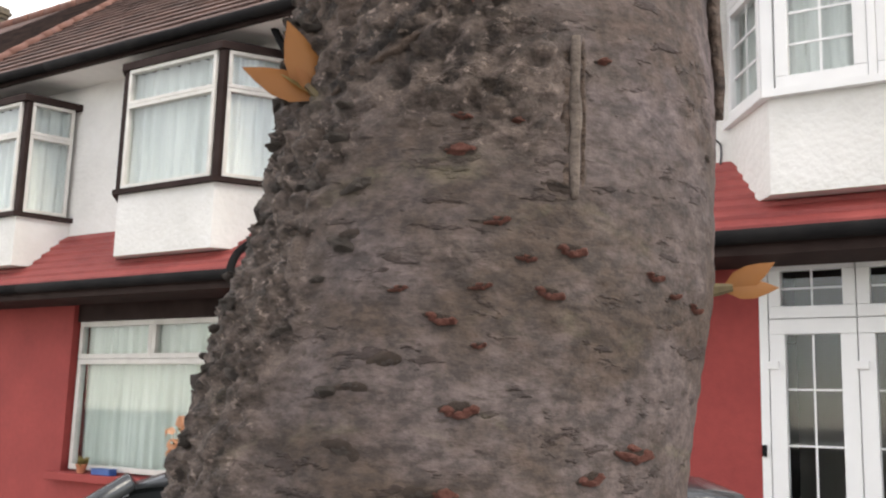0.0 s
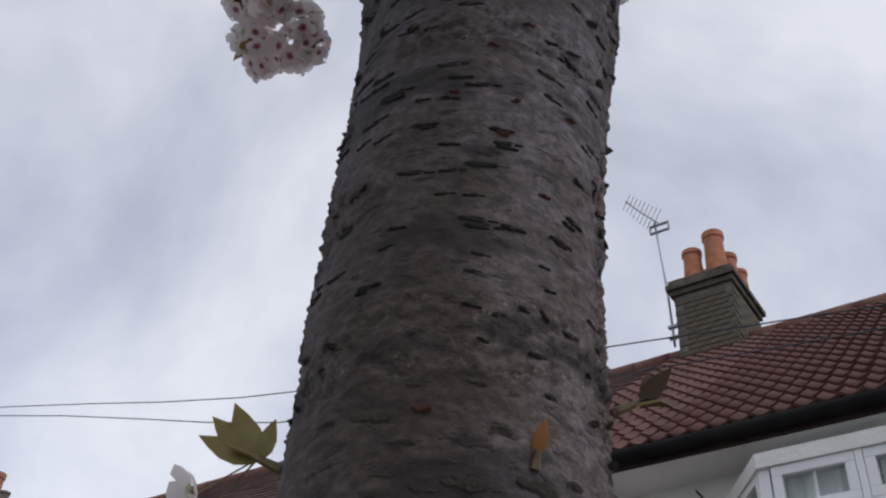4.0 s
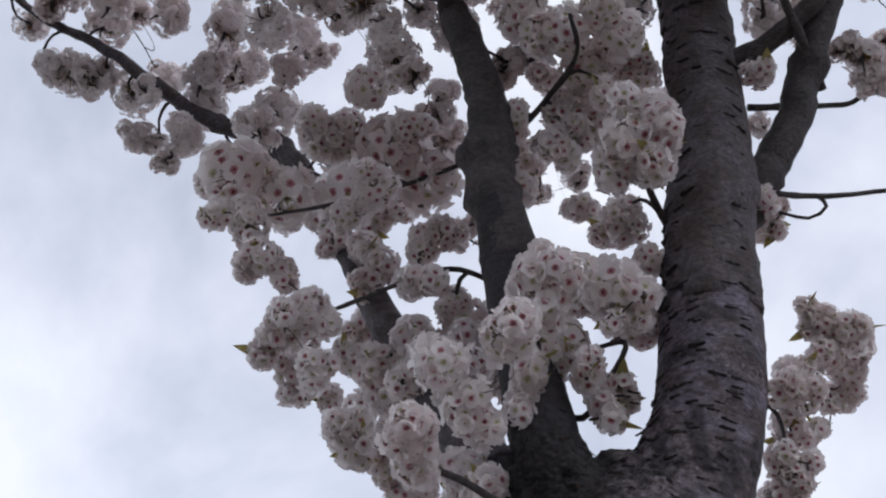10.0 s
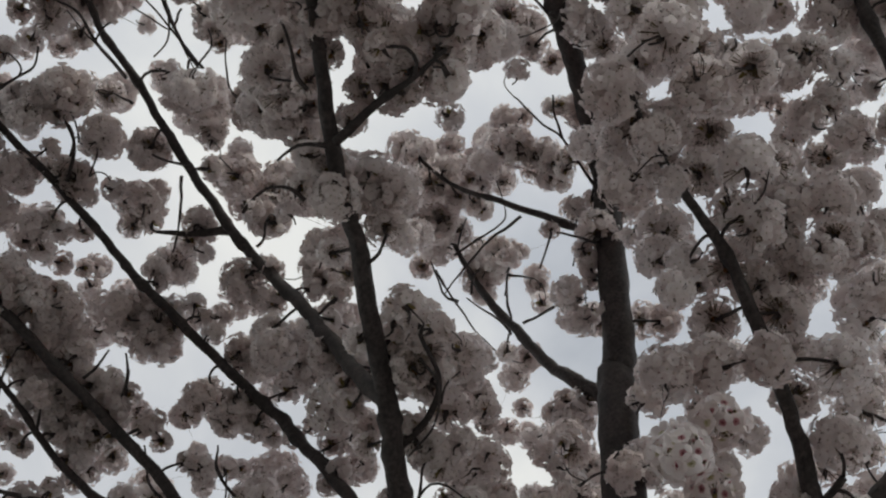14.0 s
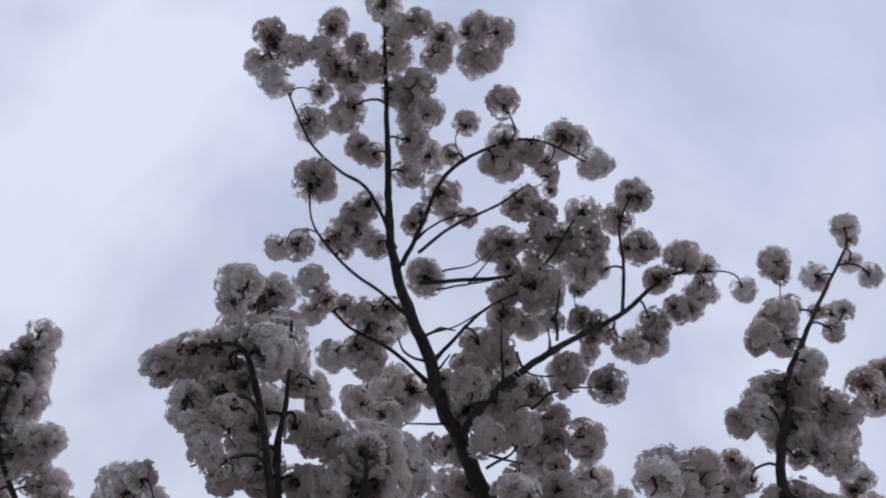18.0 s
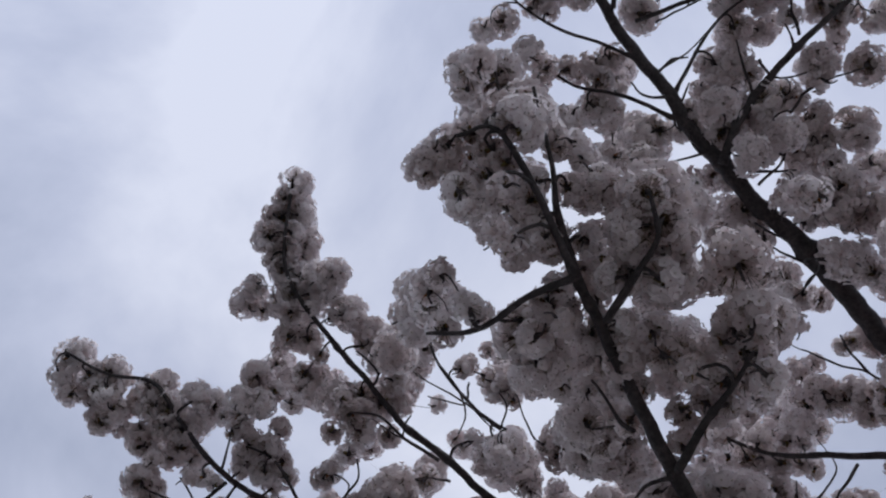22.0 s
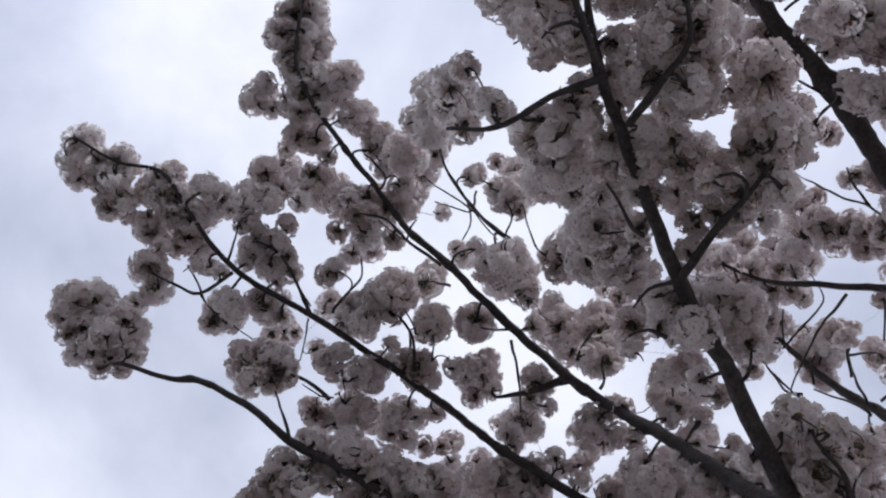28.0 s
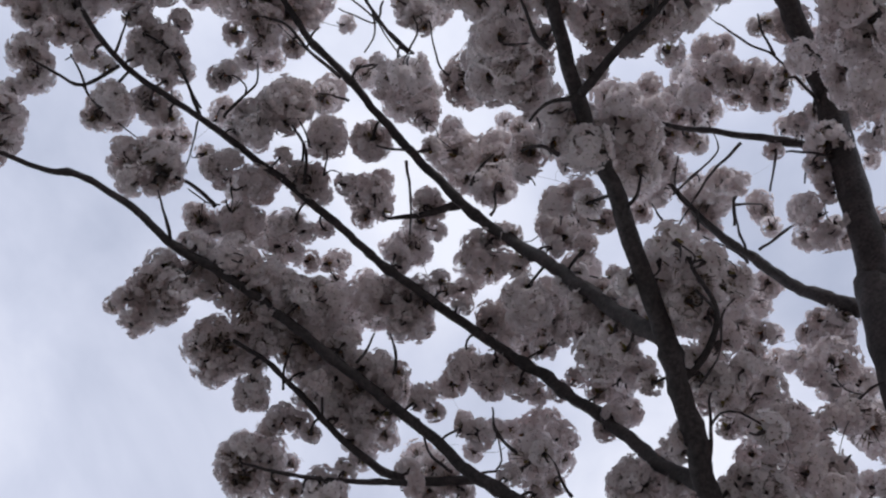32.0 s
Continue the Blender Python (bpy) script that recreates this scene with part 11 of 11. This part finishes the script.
sprout((0.140, 0.700, 1.945), (0.006, -0.008, 0.03), 1, [], 6, ((0.15, -0.25, 0.6),), 5)


def on_bark(angle, z):
    """Point and outward normal on the trunk at a compass angle (degrees) and height."""
    d = Vector((math.cos(radians(angle)), math.sin(radians(angle)), 0))
    hit, n, _, _ = TRUNK_SKIN[0].ray_cast(Vector((0.05, 0.86, z)) + d * 1.2, -d)
    return (hit, n) if hit else (Vector((0.05, 0.86, z)) + d * 0.18, d)


def lump_mesh(name, mat, seed, ragged):
    bm = bmesh.new()
    bmesh.ops.create_icosphere(bm, subdivisions=2, radius=1)
    for v in bm.verts:
        k = 1 + ragged * noise.noise(v.co * 2.5 + Vector((seed, 0, 0))) + 0.7 * ragged * noise.noise(v.co * 6.5 + Vector((0, 0, seed)))
        v.co = Vector((v.co.x * k, v.co.y * (1 + ragged * noise.noise(v.co * 4 + Vector((0, seed, 0)))), v.co.z * k))
    me = bpy.data.meshes.new(name)
    bm.to_mesh(me)
    bm.free()
    me.materials.append(mat)
    return me


def bark_piece(name, me, angle, z, wide, high, deep, tilt, parent):
    p, n = on_bark(angle, z)
    turn = math.degrees(math.atan2(n.y, n.x)) + 90
    m = Matrix.Translation(p) @ pose(0, 0, 0, 0, tilt, turn) @ Matrix.Diagonal((wide, deep, high, 1))
    share(name, me, parent, TREE_IN @ m)


def crumb_mesh(name, mat, seed):
    """A corky scar: a row of small broken lumps."""
    rnd = random.Random(seed)
    bm = bmesh.new()
    for k in range(11):
        t = rnd.uniform(-0.8, 0.8)
        r = rnd.uniform(0.16, 0.34) * (1.15 - 0.6 * abs(t))
        m = Matrix.Translation((t, 0, rnd.uniform(-0.45, 0.45) * (1 - abs(t)))) @ Matrix.Diagonal((r * rnd.uniform(1.0, 1.7), r * rnd.uniform(0.9, 2.2), r * rnd.uniform(0.9, 1.6), 1))
        new_verts = bmesh.ops.create_icosphere(bm, subdivisions=1, radius=1, matrix=m)["verts"]
        for v in new_verts:
            v.co += noise.noise_vector(v.co * 5 + Vector((seed, k, 0))) * 0.20
    me = bpy.data.meshes.new(name)
    bm.to_mesh(me)
    bm.free()
    me.materials.append(mat)
    return me


SCARS = [crumb_mesh("lenticel", LENTICEL, s) for s in (1, 4, 9)] + [crumb_mesh("lenticel", LENTICEL_DARK, s) for s in (3, 6)] + [crumb_mesh("lenticel", CRUST, s) for s in (7, 11)]
DASHES = [crumb_mesh("lenticel", LENTICEL_BLACK, s) for s in (2, 8)]
FLAKES = [lump_mesh("bark_flake", CRUST, s, 0.8) for s in (2, 5, 7, 12)]
rnd_bark = random.Random(8)


def lenticels(rows, corky=True):
    """Corky scars across the bark, reddish or dark: compass angle, height, half width."""
    for angle, z, w in rows:
        tilt = rnd_bark.uniform(-14, 14)
        if not corky:
            z, w = z + rnd_bark.uniform(-0.006, 0.006), w * rnd_bark.uniform(0.7, 1.05)
        bark_piece("lenticel", SCARS[3 + rnd_bark.randrange(2)], angle, z, w * 1.15, w * rnd_bark.uniform(0.52, 0.80), 0.003, tilt, tree)
        if corky:
            bark_piece("lenticel", SCARS[rnd_bark.randrange(3)], angle, z, w * 1.22, w * rnd_bark.uniform(0.62, 0.80), 0.012, tilt, tree)
        else:
            bark_piece("lenticel", SCARS[5 + rnd_bark.randrange(2)], angle + rnd_bark.uniform(-1, 1), z + w * rnd_bark.uniform(-0.2, 0.2), w * 0.6, w * rnd_bark.uniform(0.22, 0.34), 0.0055, tilt, tree)


def flakes():
    """Curled scales of old bark standing off the trunk's edges."""
    for k in range(230):
        if k < 170:
            z = 0.95 + 0.85 * rnd_bark.random()
            angle = rnd_bark.uniform(176, 238 if k % 2 else 206)
        else:
            z = rnd_bark.uniform(1.75, 2.9)
            angle = rnd_bark.choice((rnd_bark.uniform(172, 212), rnd_bark.uniform(325, 362)))
        w = rnd_bark.uniform(0.004, 0.012)
        bark_piece("bark_flake", FLAKES[k % 4], angle, z, w, w * rnd_bark.uniform(0.25, 0.5), rnd_bark.uniform(0.004, 0.010), rnd_bark.uniform(-30, 30), tree)


def scar():
    """Healed upright wound: two pale ridges with a dark groove."""
    for off, r, wood in ((-0.0055, 0.0030, LENTICEL_DARK), (0.0, 0.0040, SCAR_WOOD), (0.0062, 0.0034, LENTICEL_DARK)):
        pts = []
        for k in range(8):
            z = 1.552 + 0.118 * k / 7
            p, n = on_bark(282 + off * 300, z)
            pts.append((*(p + n * (0.001 if wood is SCAR_WOOD else -0.0025)), r * (0.6 if k in (0, 7) else rnd_bark.uniform(0.75, 1.1))))
        bm = bmesh.new()
        tube(bm, pts, sides=8, step=0.006, wob=0.9)
        bmesh.ops.transform(bm, matrix=TREE_IN, verts=bm.verts)
        part("scar_ridge", bm, wood, tree, "pale healed ridge in the bark" if wood is SCAR_WOOD else "dark groove along the healed ridge", smooth=True)


def bark_crack():
    """Dark split in the bark that curves up from the young shoot."""
    pts = []
    for angle, z, r in ((224, 1.640, 0.003), (230, 1.655, 0.0055), (236, 1.659, 0.005), (241, 1.666, 0.006), (246, 1.672, 0.0045), (251, 1.674, 0.002)):
        p, n = on_bark(angle, z)
        pts.append((*(p - n * 0.002), r))
    bm = bmesh.new()
    tube(bm, pts, sides=7, step=0.006, wob=0.9)
    bmesh.ops.transform(bm, matrix=TREE_IN, verts=bm.verts)
    part("bark_crack", bm, LENTICEL_DARK, tree, "dark split in the bark", smooth=True)


def bark_strip():
    """Long dark strip of old bark that has lifted off one flank."""
    bm = bmesh.new()
    rows = []
    for k in range(14):
        z = 1.650 + 0.0125 * k
        a = 340 - 0.6 * k + 2.5 * noise.noise(Vector((k * 0.7, 3, 1)))
        p, n = on_bark(a, z)
        side = n.cross(Vector((0, 0, 1))).normalized()
        w = 0.008 * math.sin(math.pi * (k + 0.6) / 14.2) * (1 + 0.5 * noise.noise(Vector((k * 1.3, 1, 7))))
        lift = 0.003 + 0.003 * math.sin(math.pi * k / 13)
        rows.append([bm.verts.new(p - side * w + n * 0.001), bm.verts.new(p + n * (lift + 0.004)), bm.verts.new(p + side * w + n * lift), bm.verts.new(p + side * w + n * (lift - 0.004)), bm.verts.new(p - n * 0.002)])
    for a, b in zip(rows, rows[1:]):
        for i in range(5):
            bm.faces.new((a[i], a[(i + 1) % 5], b[(i + 1) % 5], b[i]))
    bm.faces.new(rows[0][::-1])
    bm.faces.new(rows[-1])
    bmesh.ops.transform(bm, matrix=TREE_IN, verts=bm.verts)
    part("bark_strip", bm, LENTICEL_DARK, tree, "dark lifted strip of bark", smooth=True)


flakes()
scar()
bark_crack()
bark_strip()
# darker, smaller ones in rows up the trunk and round the foot of the stems
for k in range(210):
    z = 2.08 + 1.30 * ((k // 6) + rnd_bark.uniform(-0.3, 0.3)) / 35
    angle = rnd_bark.uniform(205, 345)
    w = rnd_bark.uniform(0.008, 0.018) * (1.0 if z < 2.2 else 1.25)
    if k % 3 == 0:
        bark_piece("lenticel", SCARS[k % 2], angle, z, w * 0.55, w * 0.16, 0.0055, rnd_bark.uniform(-8, 8), tree)
    bark_piece("lenticel", DASHES[k % 2], angle, z, w * 1.15, w * rnd_bark.uniform(0.26, 0.44), 0.0055, rnd_bark.uniform(-8, 8), tree)

# and on the foot of the thick stem, above the fork
for k in range(70):
    z = 3.08 + 0.55 * (k + rnd_bark.uniform(-2, 2)) / 70
    t = (z - 3.1) / 0.5
    axis = Vector((0.14 + 0.18 * t, 0.86 - 0.07 * t, z))
    a = radians(rnd_bark.uniform(215, 335))
    d = Vector((math.cos(a), math.sin(a), 0))
    hit, n, _, _ = TRUNK_SKIN[0].ray_cast(axis + d * 0.6, -d)
    if hit:
        w = rnd_bark.uniform(0.012, 0.028)
        m = Matrix.Translation(hit) @ pose(0, 0, 0, 0, rnd_bark.uniform(-8, 8), math.degrees(math.atan2(n.y, n.x)) + 90) @ Matrix.Diagonal((w, 0.010, w * rnd_bark.uniform(0.22, 0.34), 1))
        share("lenticel", DASHES[k % 2], tree, TREE_IN @ m)


def stem_lenticels():
    """Dark dashes across the thick grey stem."""
    wood = [e for e in SAMPLES if e[1] > 0.098]
    done = []
    for k in range(900):
        c, r, owner, _ = wood[rnd_bark.randrange(len(wood))]
        a = radians(rnd_bark.uniform(205, 338))
        d = Vector((math.cos(a), math.sin(a), 0.12)).normalized()
        place = c + d * r + Vector((0, 0, rnd_bark.uniform(-0.015, 0.015)))
        if owner.name != "stem" or len(done) > 150 or any((place - q).length < 0.048 for q in done):
            continue
        done.append(place)
        w = rnd_bark.uniform(0.014, 0.034)
        m = Matrix.Translation(place) @ pose(0, 0, 0, 0, rnd_bark.uniform(-9, 9), math.degrees(a) + 90) @ Matrix.Diagonal((w, 0.013, w * rnd_bark.uniform(0.20, 0.30), 1))
        share("lenticel", DASHES[k % 2], owner, TREE_IN @ m)


stem_lenticels()
lenticels([(266, 1.533, 0.0085), (272, 1.508, 0.0069), (282, 1.516, 0.0110), (277, 1.485, 0.0108), (263, 1.487, 0.0076), (256, 1.465, 0.0106), (248, 1.484, 0.0062), (260, 1.405, 0.0127), (300, 1.378, 0.0172), (287, 1.362, 0.0110), (263, 1.448, 0.0053), (304, 1.504, 0.0083), (321, 1.486, 0.0079), (311, 1.492, 0.0060), (258, 1.584, 0.0119), (258, 1.609, 0.0080), (270, 1.607, 0.0056), (289, 1.655, 0.0067), (258, 1.351, 0.0090)])
lenticels([(274, 1.737, 0.0143), (265, 1.699, 0.0164), (247, 1.714, 0.0101), (321, 1.747, 0.0066), (303, 1.863, 0.0098), (265, 1.815, 0.0100), (264, 1.990, 0.0102), (256, 1.860, 0.0113)])
lenticels([(242, 1.420, 0.0138), (247, 1.439, 0.0107), (253, 1.356, 0.0127), (241, 1.376, 0.0137), (278, 1.562, 0.0103), (236, 1.528, 0.0161), (226, 1.533, 0.0125), (328, 1.601, 0.0083), (292, 1.716, 0.0120), (288, 1.736, 0.0120), (252, 1.899, 0.0174), (279, 1.911, 0.0224), (302, 1.925, 0.0233), (272, 1.865, 0.0151), (259, 1.957, 0.0150), (248, 1.984, 0.0246), (227, 1.736, 0.0204)], False)
lenticels([(228, 1.808, 0.0240), (243, 1.792, 0.0202), (252, 1.781, 0.0208), (262, 1.777, 0.0179), (272, 1.783, 0.0206), (280, 1.790, 0.0181), (295, 1.781, 0.0213), (305, 1.782, 0.0142), (292, 1.738, 0.0108), (290, 1.712, 0.0124), (289, 1.968, 0.0132), (281, 2.024, 0.0136), (308, 2.026, 0.0120), (230, 1.991, 0.0159), (316, 1.942, 0.0159)], False)
lenticels([(292, 2.424, 0.007), (316, 2.432, 0.007), (287, 2.364, 0.008), (268, 2.428, 0.007), (296, 2.568, 0.008), (282, 2.517, 0.007), (304, 2.286, 0.007), (307, 2.731, 0.008), (284, 2.778, 0.007), (275, 2.619, 0.007)])

window_shrub()
sill_things()

# ---- roof tiles ----
tiles(right_house, 3.75, 10.4, 0.145, 0.285, 0.035, ROOF_RED, (5.0, 6.75, 24))
tiles(middle_house, -1.18, 3.7, 0.27, 0.27, 0.0, ROOF_BROWN, (9, 9, 0))
tiles(left_house, -12.0, -1.2, 0.27, 0.27, 0.0, ROOF_BROWN, (9, 9, 0), lambda x, s: x > -3.1 - 1.75 * s / SLOPE_LEN + 0.05)
